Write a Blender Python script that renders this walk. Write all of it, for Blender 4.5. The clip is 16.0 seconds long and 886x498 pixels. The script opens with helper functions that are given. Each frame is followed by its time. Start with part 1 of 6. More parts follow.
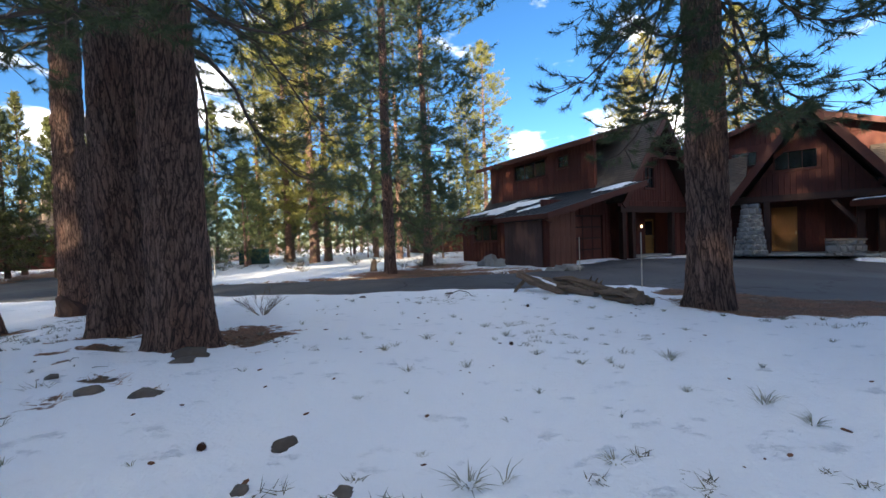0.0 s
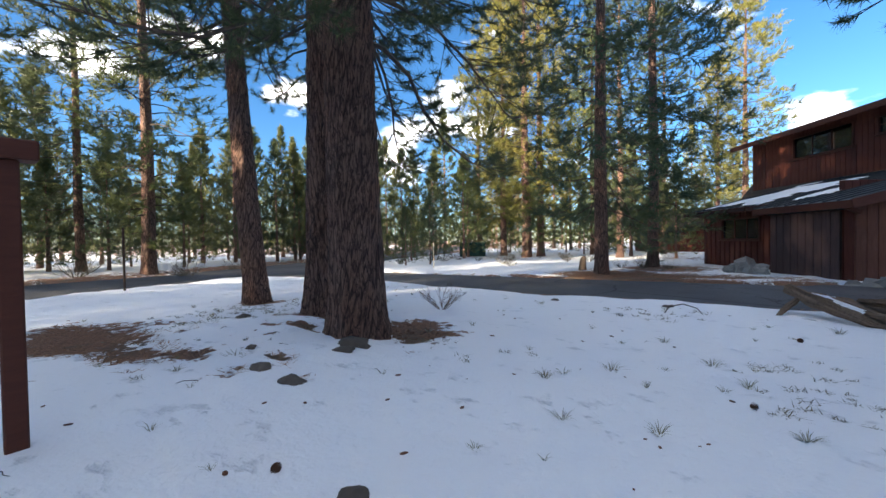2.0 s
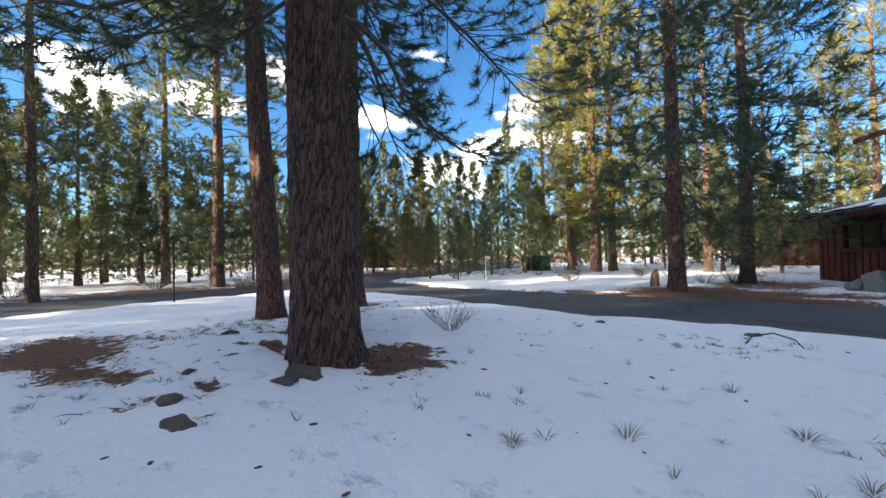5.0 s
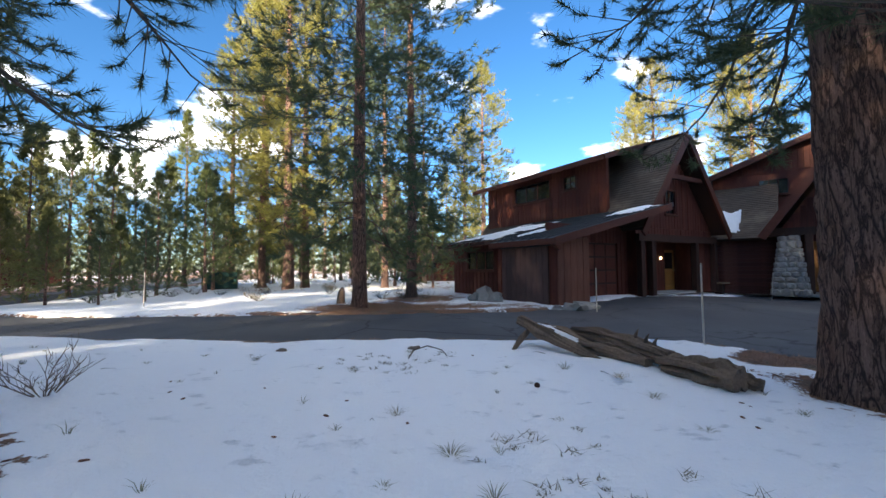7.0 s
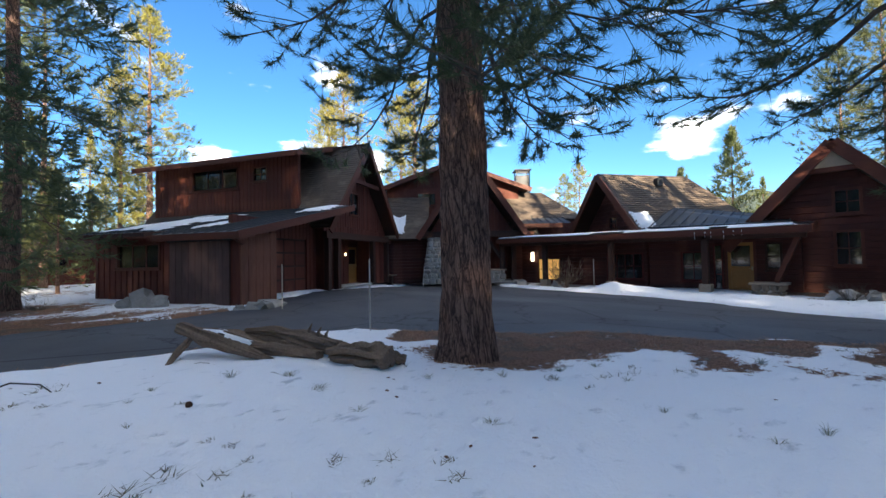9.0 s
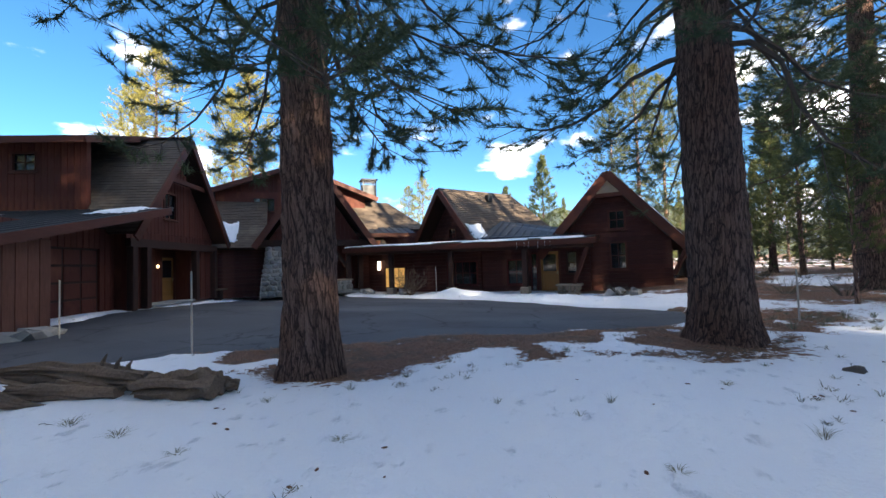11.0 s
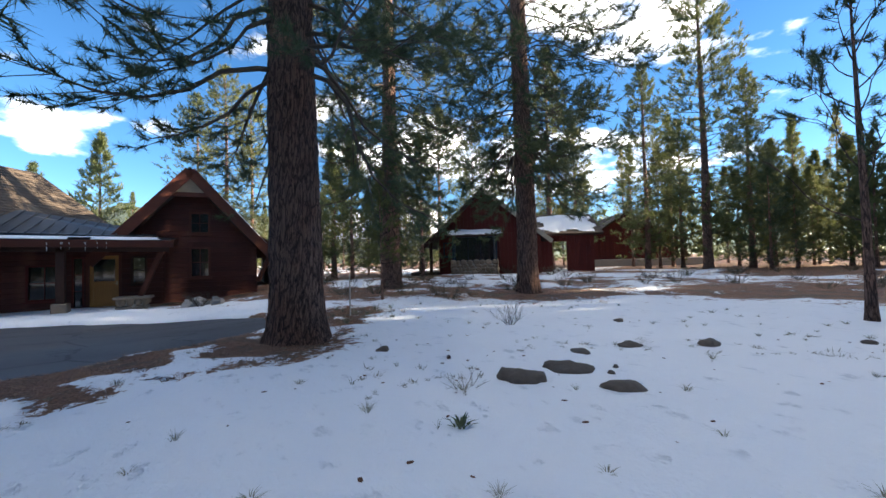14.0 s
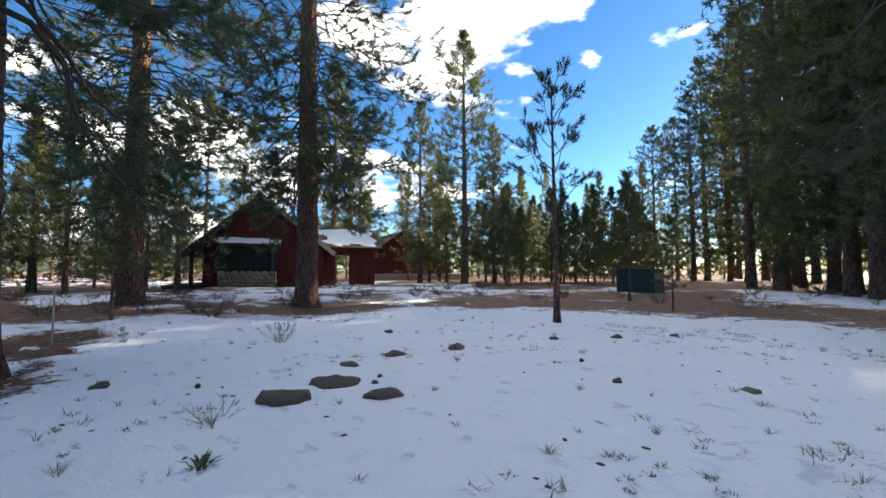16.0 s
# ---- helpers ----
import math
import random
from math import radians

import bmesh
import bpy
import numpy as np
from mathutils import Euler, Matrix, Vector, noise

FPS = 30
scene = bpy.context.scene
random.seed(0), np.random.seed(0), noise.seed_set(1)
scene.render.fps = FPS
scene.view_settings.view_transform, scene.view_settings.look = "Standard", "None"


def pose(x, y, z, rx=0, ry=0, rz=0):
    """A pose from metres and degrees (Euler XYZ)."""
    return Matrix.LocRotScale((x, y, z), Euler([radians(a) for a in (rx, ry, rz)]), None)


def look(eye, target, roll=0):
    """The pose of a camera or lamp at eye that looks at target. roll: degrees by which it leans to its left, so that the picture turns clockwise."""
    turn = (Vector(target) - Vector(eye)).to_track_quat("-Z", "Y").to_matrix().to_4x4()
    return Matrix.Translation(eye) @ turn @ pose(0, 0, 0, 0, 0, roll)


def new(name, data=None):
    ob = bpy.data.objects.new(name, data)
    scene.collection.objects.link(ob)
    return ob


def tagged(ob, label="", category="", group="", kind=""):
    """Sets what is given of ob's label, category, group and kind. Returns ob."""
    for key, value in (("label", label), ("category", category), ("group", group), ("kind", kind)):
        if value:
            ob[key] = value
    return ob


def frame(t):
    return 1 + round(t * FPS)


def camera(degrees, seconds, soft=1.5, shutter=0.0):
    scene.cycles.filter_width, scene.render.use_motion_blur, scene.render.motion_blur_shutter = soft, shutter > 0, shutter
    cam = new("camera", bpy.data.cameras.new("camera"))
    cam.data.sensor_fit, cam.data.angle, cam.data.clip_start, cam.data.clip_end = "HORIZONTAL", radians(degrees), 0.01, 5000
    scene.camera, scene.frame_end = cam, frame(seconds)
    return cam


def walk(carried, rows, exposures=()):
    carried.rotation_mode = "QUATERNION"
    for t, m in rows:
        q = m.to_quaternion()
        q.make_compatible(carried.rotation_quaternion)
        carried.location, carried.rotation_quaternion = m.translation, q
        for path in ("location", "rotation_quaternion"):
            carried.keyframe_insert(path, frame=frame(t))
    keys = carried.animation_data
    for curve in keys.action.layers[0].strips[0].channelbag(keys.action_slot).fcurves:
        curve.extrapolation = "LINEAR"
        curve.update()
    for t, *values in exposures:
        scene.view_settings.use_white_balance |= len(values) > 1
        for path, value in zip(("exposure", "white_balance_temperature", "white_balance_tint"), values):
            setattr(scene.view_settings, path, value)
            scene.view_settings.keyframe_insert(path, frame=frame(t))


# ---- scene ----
cam = camera(96.3, 16.0)
EXPOSURES = [(0, 2.38, 6750, 9), (5.5, 2.44, 6750, 9), (8, 2.46, 6750, 9), (12.5, 2.5, 6750, 9), (14, 2.38, 6750, 9), (16, 2.25, 6750, 9)]
PATH = [
    (0, (0.047, 0.125, 1.383), (0.046, 2.125, 1.335), -2.1),
    (0.5, (0.091, 0.47, 1.346), (-0.226, 2.444, 1.293), -1.9),
    (1, (0.14, 0.784, 1.356), (-0.457, 2.692, 1.299), -1.6),
    (1.5, (0.302, 1.05, 1.358), (-0.538, 2.864, 1.306), -1.2),
    (2, (0.389, 1.247, 1.361), (-0.647, 2.957, 1.318), -0.9),
    (2.5, (0.431, 1.471, 1.342), (-0.743, 3.089, 1.318), -0.9),
    (3, (0.485, 1.686, 1.312), (-0.784, 3.232, 1.313), -1.0),
    (3.2, (0.525, 1.796, 1.304), (-0.774, 3.316, 1.313), -1.1),
    (5.3, (0.637, 2.809, 1.239), (-0.695, 4.301, 1.28), -1.2),
    (5.5, (0.637, 2.883, 1.232), (-0.6, 4.454, 1.273), -1.3),
    (6, (0.603, 3.125, 1.25), (-0.248, 4.934, 1.313), -1.4),
    (6.5, (0.533, 3.234, 1.35), (0.132, 5.192, 1.428), -0.8),
    (7, (0.59, 3.288, 1.342), (0.598, 5.285, 1.436), -0.5),
    (7.5, (0.69, 3.356, 1.346), (1.088, 5.314, 1.439), -0.5),
    (8, (0.802, 3.336, 1.351), (1.561, 5.184, 1.428), -0.6),
    (8.5, (0.864, 3.306, 1.359), (1.951, 4.984, 1.42), -0.8),
    (9, (0.894, 3.374, 1.34), (2.237, 4.855, 1.394), -1.0),
    (9.2, (0.887, 3.393, 1.339), (2.308, 4.799, 1.392), -1.1),
    (11.5, (0.926, 3.401, 1.34), (2.808, 4.073, 1.432), -2.3),
    (12, (1.034, 3.392, 1.308), (2.992, 3.786, 1.406), -2.6),
    (12.5, (1.129, 3.355, 1.319), (3.126, 3.405, 1.414), -2.5),
    (13, (1.197, 3.342, 1.318), (3.169, 3.02, 1.405), -2.4),
    (13.5, (1.233, 3.374, 1.32), (3.114, 2.699, 1.391), -1.9),
    (14, (1.249, 3.361, 1.319), (2.993, 2.383, 1.376), -1.5),
    (14.5, (1.222, 3.34, 1.325), (2.802, 2.116, 1.378), -1.0),
    (15, (1.196, 3.314, 1.33), (2.598, 1.889, 1.393), -0.6),
    (15.5, (1.185, 3.299, 1.337), (2.395, 1.709, 1.421), -0.2),
    (16, (1.143, 3.284, 1.337), (2.152, 1.56, 1.445), -0.1),
]
walk(cam, [(t, look(eye, target, roll)) for t, eye, target, roll in PATH], EXPOSURES)

# ---- world, sun ----
SUN_AZ, SUN_EL = 206.0, 17.0
world = bpy.data.worlds.new("sky")
scene.world = world
world.use_nodes = True
wt = world.node_tree
wt.nodes.clear()


def wnode(kind, **kw):
    n = wt.nodes.new(kind)
    for k, val in kw.items():
        n.inputs[int(k[1:])].default_value = val
    return n


sky = wt.nodes.new("ShaderNodeTexSky")
sky.sky_type = "NISHITA"
sky.sun_disc = False
sky.sun_elevation, sky.sun_rotation = radians(SUN_EL), radians(SUN_AZ)
sky.air_density, sky.dust_density, sky.ozone_density = 1.0, 0.5, 3.5
sky.altitude = 1800
sky_bg = wnode("ShaderNodeBackground", _1=0.084)
deep = wt.nodes.new("ShaderNodeHueSaturation")
deep.inputs["Saturation"].default_value = 1.17
deep.inputs["Value"].default_value = 0.7
wt.links.new(sky.outputs[0], deep.inputs["Color"])
wt.links.new(deep.outputs[0], sky_bg.inputs[0])
cloud_bg = wnode("ShaderNodeBackground", _0=(1.0, 0.985, 0.97, 1), _1=1.1)
coord = wt.nodes.new("ShaderNodeTexCoord")
mapping = wt.nodes.new("ShaderNodeMapping")
mapping.inputs["Scale"].default_value = (1.0, 1.0, 2.3)
wt.links.new(coord.outputs["Generated"], mapping.inputs["Vector"])
puffs = wt.nodes.new("ShaderNodeTexNoise")
puffs.inputs["Scale"].default_value = 7.5
puffs.inputs["Detail"].default_value = 9
puffs.inputs["Roughness"].default_value = 0.52
wt.links.new(mapping.outputs[0], puffs.inputs["Vector"])
# cumulus: directions (bearing to the left of +y, elevation, angular size)
CLOUDS = [(-73.4, 14.2, 5.0), (-85.5, 16, 3.0), (-150, 31, 13), (-161, 34, 8), (-171, 27, 2.2), (-101, 20, 6), (-107, 15, 6),
          (-118, 16, 8), (-31, 14, 5), (-12, 13, 3.5), (-24, 13, 5), (-27, 24, 3), (29, 17, 6.5), (40, 12, 7), (52, 19, 4.5),
          (72, 20, 5), (62, 24, 5), (84, 19, 6), (-128, 14, 10), (-140, 12, 9), (0, 34, 5)]
total = None
for b, el, size in CLOUDS:
    d = Vector((-math.sin(radians(b)) * math.cos(radians(el)), math.cos(radians(b)) * math.cos(radians(el)), math.sin(radians(el))))
    sub = wt.nodes.new("ShaderNodeVectorMath")
    sub.operation = "SUBTRACT"
    sub.inputs[1].default_value = d
    wt.links.new(coord.outputs["Generated"], sub.inputs[0])
    flat = wt.nodes.new("ShaderNodeVectorMath")
    flat.operation = "MULTIPLY"
    flat.inputs[1].default_value = (1, 1, 2.0)
    wt.links.new(sub.outputs[0], flat.inputs[0])
    ln = wt.nodes.new("ShaderNodeVectorMath")
    ln.operation = "LENGTH"
    wt.links.new(flat.outputs[0], ln.inputs[0])
    mr = wt.nodes.new("ShaderNodeMapRange")
    mr.inputs["From Min"].default_value = 0.0
    mr.inputs["From Max"].default_value = math.radians(size) * 1.5
    mr.inputs["To Min"].default_value = 1.0
    mr.inputs["To Max"].default_value = 0.0
    wt.links.new(ln.outputs["Value"], mr.inputs["Value"])
    if total is None:
        total = mr.outputs[0]
    else:
        mx = wt.nodes.new("ShaderNodeMath")
        mx.operation = "MAXIMUM"
        wt.links.new(total, mx.inputs[0])
        wt.links.new(mr.outputs[0], mx.inputs[1])
        total = mx.outputs[0]
sepw = wt.nodes.new("ShaderNodeSeparateXYZ")
wt.links.new(coord.outputs["Generated"], sepw.inputs[0])
# unseen cloud cover overhead, added to brighten the shaded snow with white light
high = wt.nodes.new("ShaderNodeMapRange")
high.inputs["From Min"].default_value, high.inputs["From Max"].default_value = 0.62, 0.85
high.inputs["To Max"].default_value = 0.42
wt.links.new(sepw.outputs["Z"], high.inputs["Value"])
mx = wt.nodes.new("ShaderNodeMath")
mx.operation = "MAXIMUM"
wt.links.new(total, mx.inputs[0])
wt.links.new(high.outputs[0], mx.inputs[1])
total = mx.outputs[0]
lob = wt.nodes.new("ShaderNodeMath")
lob.operation = "MULTIPLY_ADD"
lob.inputs[1].default_value = 0.36
lob.inputs[2].default_value = -0.11
wt.links.new(total, lob.inputs[0])
add = wt.nodes.new("ShaderNodeMath")
add.operation = "ADD"
wt.links.new(lob.outputs[0], add.inputs[0])
wt.links.new(puffs.outputs["Fac"], add.inputs[1])
ramp = wt.nodes.new("ShaderNodeMapRange")
ramp.interpolation_type = "SMOOTHSTEP"
ramp.inputs["From Min"].default_value = 0.50
ramp.inputs["From Max"].default_value = 0.76
wt.links.new(add.outputs[0], ramp.inputs["Value"])
mixw = wt.nodes.new("ShaderNodeMixShader")
wt.links.new(ramp.outputs[0], mixw.inputs[0])
wt.links.new(sky_bg.outputs[0], mixw.inputs[1])
wt.links.new(cloud_bg.outputs[0], mixw.inputs[2])
outw = wt.nodes.new("ShaderNodeOutputWorld")
wt.links.new(mixw.outputs[0], outw.inputs[0])

sun = new("sun", bpy.data.lights.new("sun", "SUN"))
sun.data.energy, sun.data.angle, sun.data.color = 4.5, radians(0.6), (1.0, 0.86, 0.66)
sun_dir = Vector((math.sin(radians(SUN_AZ)) * math.cos(radians(SUN_EL)), math.cos(radians(SUN_AZ)) * math.cos(radians(SUN_EL)), math.sin(radians(SUN_EL))))
sun.matrix_world = look(sun_dir * 80, (0, 0, 0))

# ---- materials ----
class Nodes:
    """A small node-tree writer for one material."""

    def __init__(self, name, rough=0.8, metal=0.0):
        self.mat = bpy.data.materials.new(name)
        self.mat.use_nodes = True
        self.t = self.mat.node_tree
        self.bsdf = self.t.nodes["Principled BSDF"]
        self.bsdf.inputs["Roughness"].default_value = rough
        self.bsdf.inputs["Metallic"].default_value = metal
        self.bsdf.inputs["Specular IOR Level"].default_value = 0.3
        self.out = self.t.nodes["Material Output"]

    def add(self, kind, **props):
        n = self.t.nodes.new(kind)
        for k, val in props.items():
            n.inputs[k.replace("_", " ")].default_value = val
        return n

    def link(self, a, b):
        self.t.links.new(a, b)

    def vec(self, scale=(1, 1, 1), coords="Object"):
        c = self.t.nodes.new("ShaderNodeTexCoord")
        m = self.add("ShaderNodeMapping")
        m.inputs["Scale"].default_value = scale
        self.link(c.outputs[coords], m.inputs["Vector"])
        return m.outputs[0]

    def noise(self, scale, detail=4, rough=0.55, vec=None, distortion=0.0):
        n = self.add("ShaderNodeTexNoise", Scale=scale, Detail=detail, Roughness=rough, Distortion=distortion)
        if vec is not None:
            self.link(vec, n.inputs["Vector"])
        return n.outputs["Fac"]

    def ramp(self, fac, stops):
        r = self.t.nodes.new("ShaderNodeValToRGB")
        els = r.color_ramp.elements
        while len(els) < len(stops):
            els.new(0.5)
        for e, (p, c) in zip(els, stops):
            e.position, e.color = p, (*c, 1) if len(c) == 3 else c
        self.link(fac, r.inputs[0])
        return r.outputs[0]

    def mix(self, fac, a, b, mode="MIX"):
        m = self.t.nodes.new("ShaderNodeMix")
        m.data_type = "RGBA"
        m.blend_type = mode
        for sock, val in ((m.inputs[0], fac), (m.inputs[6], a), (m.inputs[7], b)):
            if isinstance(val, (int, float)):
                sock.default_value = val
            elif isinstance(val, tuple):
                sock.default_value = (*val, 1) if len(val) == 3 else val
            else:
                self.link(val, sock)
        return m.outputs[2]

    def math(self, op, a, b=0.0):
        m = self.t.nodes.new("ShaderNodeMath")
        m.operation = op
        for sock, val in ((m.inputs[0], a), (m.inputs[1], b)):
            if isinstance(val, (int, float)):
                sock.default_value = val
            else:
                self.link(val, sock)
        return m.outputs[0]

    def smooth(self, value, lo, hi):
        m = self.t.nodes.new("ShaderNodeMapRange")
        m.interpolation_type = "SMOOTHSTEP"
        m.inputs["From Min"].default_value, m.inputs["From Max"].default_value = lo, hi
        self.link(value, m.inputs["Value"])
        return m.outputs[0]

    def random(self):
        return self.t.nodes.new("ShaderNodeObjectInfo").outputs["Random"]

    def color(self, c):
        if isinstance(c, tuple):
            self.bsdf.inputs["Base Color"].default_value = (*c, 1)
        else:
            self.link(c, self.bsdf.inputs["Base Color"])
        return self

    def bump(self, height, strength=0.5, distance=0.02):
        b = self.add("ShaderNodeBump", Strength=strength, Distance=distance)
        self.link(height, b.inputs["Height"])
        self.link(b.outputs[0], self.bsdf.inputs["Normal"])
        return self


def mat_wood(name, dark, light, scale=(9, 9, 1.0), rough=0.75, worn=None):
    n = Nodes(name, rough)
    v = n.vec(scale)
    grain = n.noise(3.0, 7, 0.62, v, 0.6)
    patch = n.noise(0.9, 3, 0.5, n.vec((1, 1, 0.6)))
    c = n.mix(grain, dark, light)
    c = n.mix(n.math("MULTIPLY", n.random(), 0.35), c, tuple(x * 0.55 for x in dark))
    if worn:
        c = n.mix(n.smooth(patch, 0.5, 0.72), c, worn)
    n.color(c)
    n.bump(grain, 0.45, 0.008)
    return n.mat


def mat_bark():
    n = Nodes("pine_bark", 0.9)
    v = n.vec((1, 1, 0.17))
    warp = n.noise(9, 7, 0.7, v)
    mv = n.t.nodes.new("ShaderNodeVectorMath")
    mv.operation = "ADD"
    n.link(v, mv.inputs[0])
    n.link(n.mix(1.0, (0, 0, 0), n.math("MULTIPLY", warp, 0.22)), mv.inputs[1])
    plates = []
    for sc, hi in ((18.0, 0.17), (47.0, 0.3)):
        vor = n.add("ShaderNodeTexVoronoi", Scale=sc)
        vor.feature = "DISTANCE_TO_EDGE"
        n.link(mv.outputs[0], vor.inputs["Vector"])
        plates.append(n.smooth(vor.outputs["Distance"], 0.0, hi))
    fissure = n.smooth(n.noise(26, 6, 0.7, n.vec((1, 1, 0.12)), 0.4), 0.36, 0.6)
    plate = n.math("MULTIPLY", plates[0], n.math("ADD", 0.55, n.math("MULTIPLY", fissure, 0.45)))
    flake = n.noise(55, 7, 0.75, n.vec((1, 1, 0.4)))
    big = n.noise(1.6, 4, 0.6, n.vec((1, 1, 0.4)))
    c = n.mix(flake, (0.30, 0.17, 0.132), (0.64, 0.41, 0.325))
    c = n.mix(n.smooth(big, 0.42, 0.7), c, n.mix(flake, (0.30, 0.14, 0.10), (0.60, 0.32, 0.225)))
    c = n.mix(n.math("MULTIPLY", n.math("SUBTRACT", 1.0, plates[1]), 0.35), c, (0.12, 0.07, 0.055))
    c = n.mix(plate, (0.075, 0.045, 0.037), c)
    n.color(c)
    h = n.math("ADD", n.math("MULTIPLY", plate, 1.0), n.math("ADD", n.math("MULTIPLY", plates[1], 0.25), n.math("MULTIPLY", flake, 0.45)))
    n.bump(h, 1.0, 0.055)
    return n.mat


def mat_leaf(name, a, b, dry=(0.16, 0.13, 0.04)):
    n = Nodes(name, 0.55)
    isl = n.t.nodes.new("ShaderNodeNewGeometry").outputs["Random Per Island"]
    c = n.mix(isl, a, b)
    c = n.mix(n.math("MULTIPLY", n.random(), 0.55), c, dry)
    n.color(c)
    tr = n.add("ShaderNodeBsdfTranslucent")
    n.link(n.mix(0.5, c, b), tr.inputs["Color"])
    ms = n.t.nodes.new("ShaderNodeMixShader")
    ms.inputs[0].default_value = 0.32
    n.link(n.bsdf.outputs[0], ms.inputs[1])
    n.link(tr.outputs[0], ms.inputs[2])
    n.link(ms.outputs[0], n.out.inputs["Surface"])
    return n.mat


def mat_ground():
    n = Nodes("snowy_ground", 0.75)
    at = n.t.nodes.new("ShaderNodeAttribute")
    at.attribute_name = "cover"
    v = n.vec()
    fine = n.noise(9, 8, 0.62, v)
    mid = n.noise(1.6, 6, 0.6, v)
    brk = n.math("ADD", n.math("MULTIPLY", fine, 0.5), n.math("MULTIPLY", mid, 0.5))
    level = n.math("ADD", at.outputs["Fac"], n.math("MULTIPLY", n.math("SUBTRACT", brk, 0.5), 2.6))
    snow = n.smooth(level, 0.46, 0.56)
    needles = n.noise(60, 8, 0.75, n.vec((1.0, 0.45, 1)))
    soil = n.mix(n.smooth(needles, 0.3, 0.7), (0.085, 0.045, 0.03), (0.54, 0.29, 0.18))
    soil = n.mix(n.smooth(mid, 0.45, 0.62), soil, n.mix(needles, (0.075, 0.052, 0.037), (0.34, 0.24, 0.165)))
    white = n.mix(n.noise(0.7, 4, 0.5, v), (0.88, 0.88, 0.90), (0.93, 0.93, 0.935))
    # grey blotches: soft shading of hollows painted into the snow, with thin grassy spots
    spots = n.math("MULTIPLY", n.smooth(n.noise(3.4, 5, 0.62, n.vec((1, 1.5, 1))), 0.57, 0.70), n.smooth(mid, 0.40, 0.60))
    white = n.mix(n.math("MULTIPLY", spots, 0.55), white, (0.50, 0.52, 0.55))
    n.color(n.mix(snow, soil, white))
    h = n.math("ADD", n.math("MULTIPLY", n.noise(26, 6, 0.6, v), 0.35), n.math("MULTIPLY", n.noise(3.1, 4, 0.5, v), 1.0))
    h = n.math("ADD", h, n.math("MULTIPLY", snow, 0.8))
    h = n.math("SUBTRACT", h, n.math("MULTIPLY", spots, 0.5))
    h = n.math("ADD", h, n.math("MULTIPLY", n.math("SUBTRACT", 1.0, snow), n.math("MULTIPLY", needles, 2.2)))
    n.bump(h, 0.85, 0.04)
    return n.mat


def mat_asphalt():
    n = Nodes("asphalt", 0.8)
    v = n.vec()
    grit = n.noise(90, 4, 0.7, v)
    patch = n.noise(0.5, 5, 0.6, v)
    damp = n.noise(0.23, 3, 0.5, n.vec((1, 0.5, 1)))
    c = n.mix(grit, (0.048, 0.049, 0.054), (0.11, 0.112, 0.12))
    c = n.mix(n.smooth(patch, 0.45, 0.65), c, (0.068, 0.069, 0.074))
    cr = n.add("ShaderNodeTexVoronoi", Scale=0.33)
    cr.feature = "DISTANCE_TO_EDGE"
    wv = n.t.nodes.new("ShaderNodeVectorMath")
    wv.operation = "ADD"
    n.link(v, wv.inputs[0])
    n.link(n.mix(1.0, (0, 0, 0), n.noise(1.2, 5, 0.6, v)), wv.inputs[1])
    n.link(wv.outputs[0], cr.inputs["Vector"])
    crack = n.smooth(cr.outputs["Distance"], 0.0, 0.012)
    c = n.mix(crack, (0.018, 0.018, 0.02), c)
    n.color(c)
    n.link(n.ramp(damp, [(0.35, (0.55, 0.55, 0.55)), (0.6, (0.85, 0.85, 0.85))]), n.bsdf.inputs["Roughness"])
    n.bump(grit, 0.4, 0.006)
    return n.mat


def mat_stone(name, a, b, moss=None):
    n = Nodes(name, 0.85)
    v = n.vec()
    g = n.noise(14, 7, 0.65, v)
    c = n.mix(g, a, b)
    c = n.mix(n.math("MULTIPLY", n.random(), 0.5), c, tuple(x * 0.6 for x in a))
    if moss:
        c = n.mix(n.smooth(n.noise(4, 4, 0.6, v), 0.55, 0.68), c, moss)
    n.color(c)
    n.bump(g, 0.6, 0.02)
    return n.mat


def mat_shingle():
    n = Nodes("roof_shingles", 0.9)
    v = n.vec()
    isl = n.t.nodes.new("ShaderNodeNewGeometry").outputs["Random Per Island"]
    g = n.noise(35, 5, 0.7, v)
    c = n.mix(g, (0.075, 0.056, 0.044), (0.17, 0.13, 0.10))
    c = n.mix(n.math("MULTIPLY", isl, 0.45), c, (0.06, 0.05, 0.045))
    c = n.mix(n.smooth(n.noise(0.8, 4, 0.6, v), 0.5, 0.75), c, (0.19, 0.15, 0.115))
    n.color(c)
    n.bump(g, 0.4, 0.01)
    return n.mat


def mat_plain(name, c, rough=0.5, metal=0.0, var=0.25, scale=6.0):
    n = Nodes(name, rough, metal)
    g = n.noise(scale, 5, 0.6, n.vec())
    n.color(n.mix(g, tuple(x * (1 - var) for x in c), tuple(min(1, x * (1 + var)) for x in c)))
    n.bump(g, 0.12, 0.004)
    return n.mat


def mat_glass():
    n = Nodes("window_glass", 0.05)
    n.color((0.012, 0.016, 0.02))
    n.bsdf.inputs["Specular IOR Level"].default_value = 0.9
    n.bsdf.inputs["Coat Weight"].default_value = 0.6
    n.bsdf.inputs["Coat Roughness"].default_value = 0.02
    return n.mat


def mat_glow(name, c, strength):
    n = Nodes(name, 0.4)
    n.color(c)
    n.bsdf.inputs["Emission Color"].default_value = (*c, 1)
    n.bsdf.inputs["Emission Strength"].default_value = strength
    return n.mat


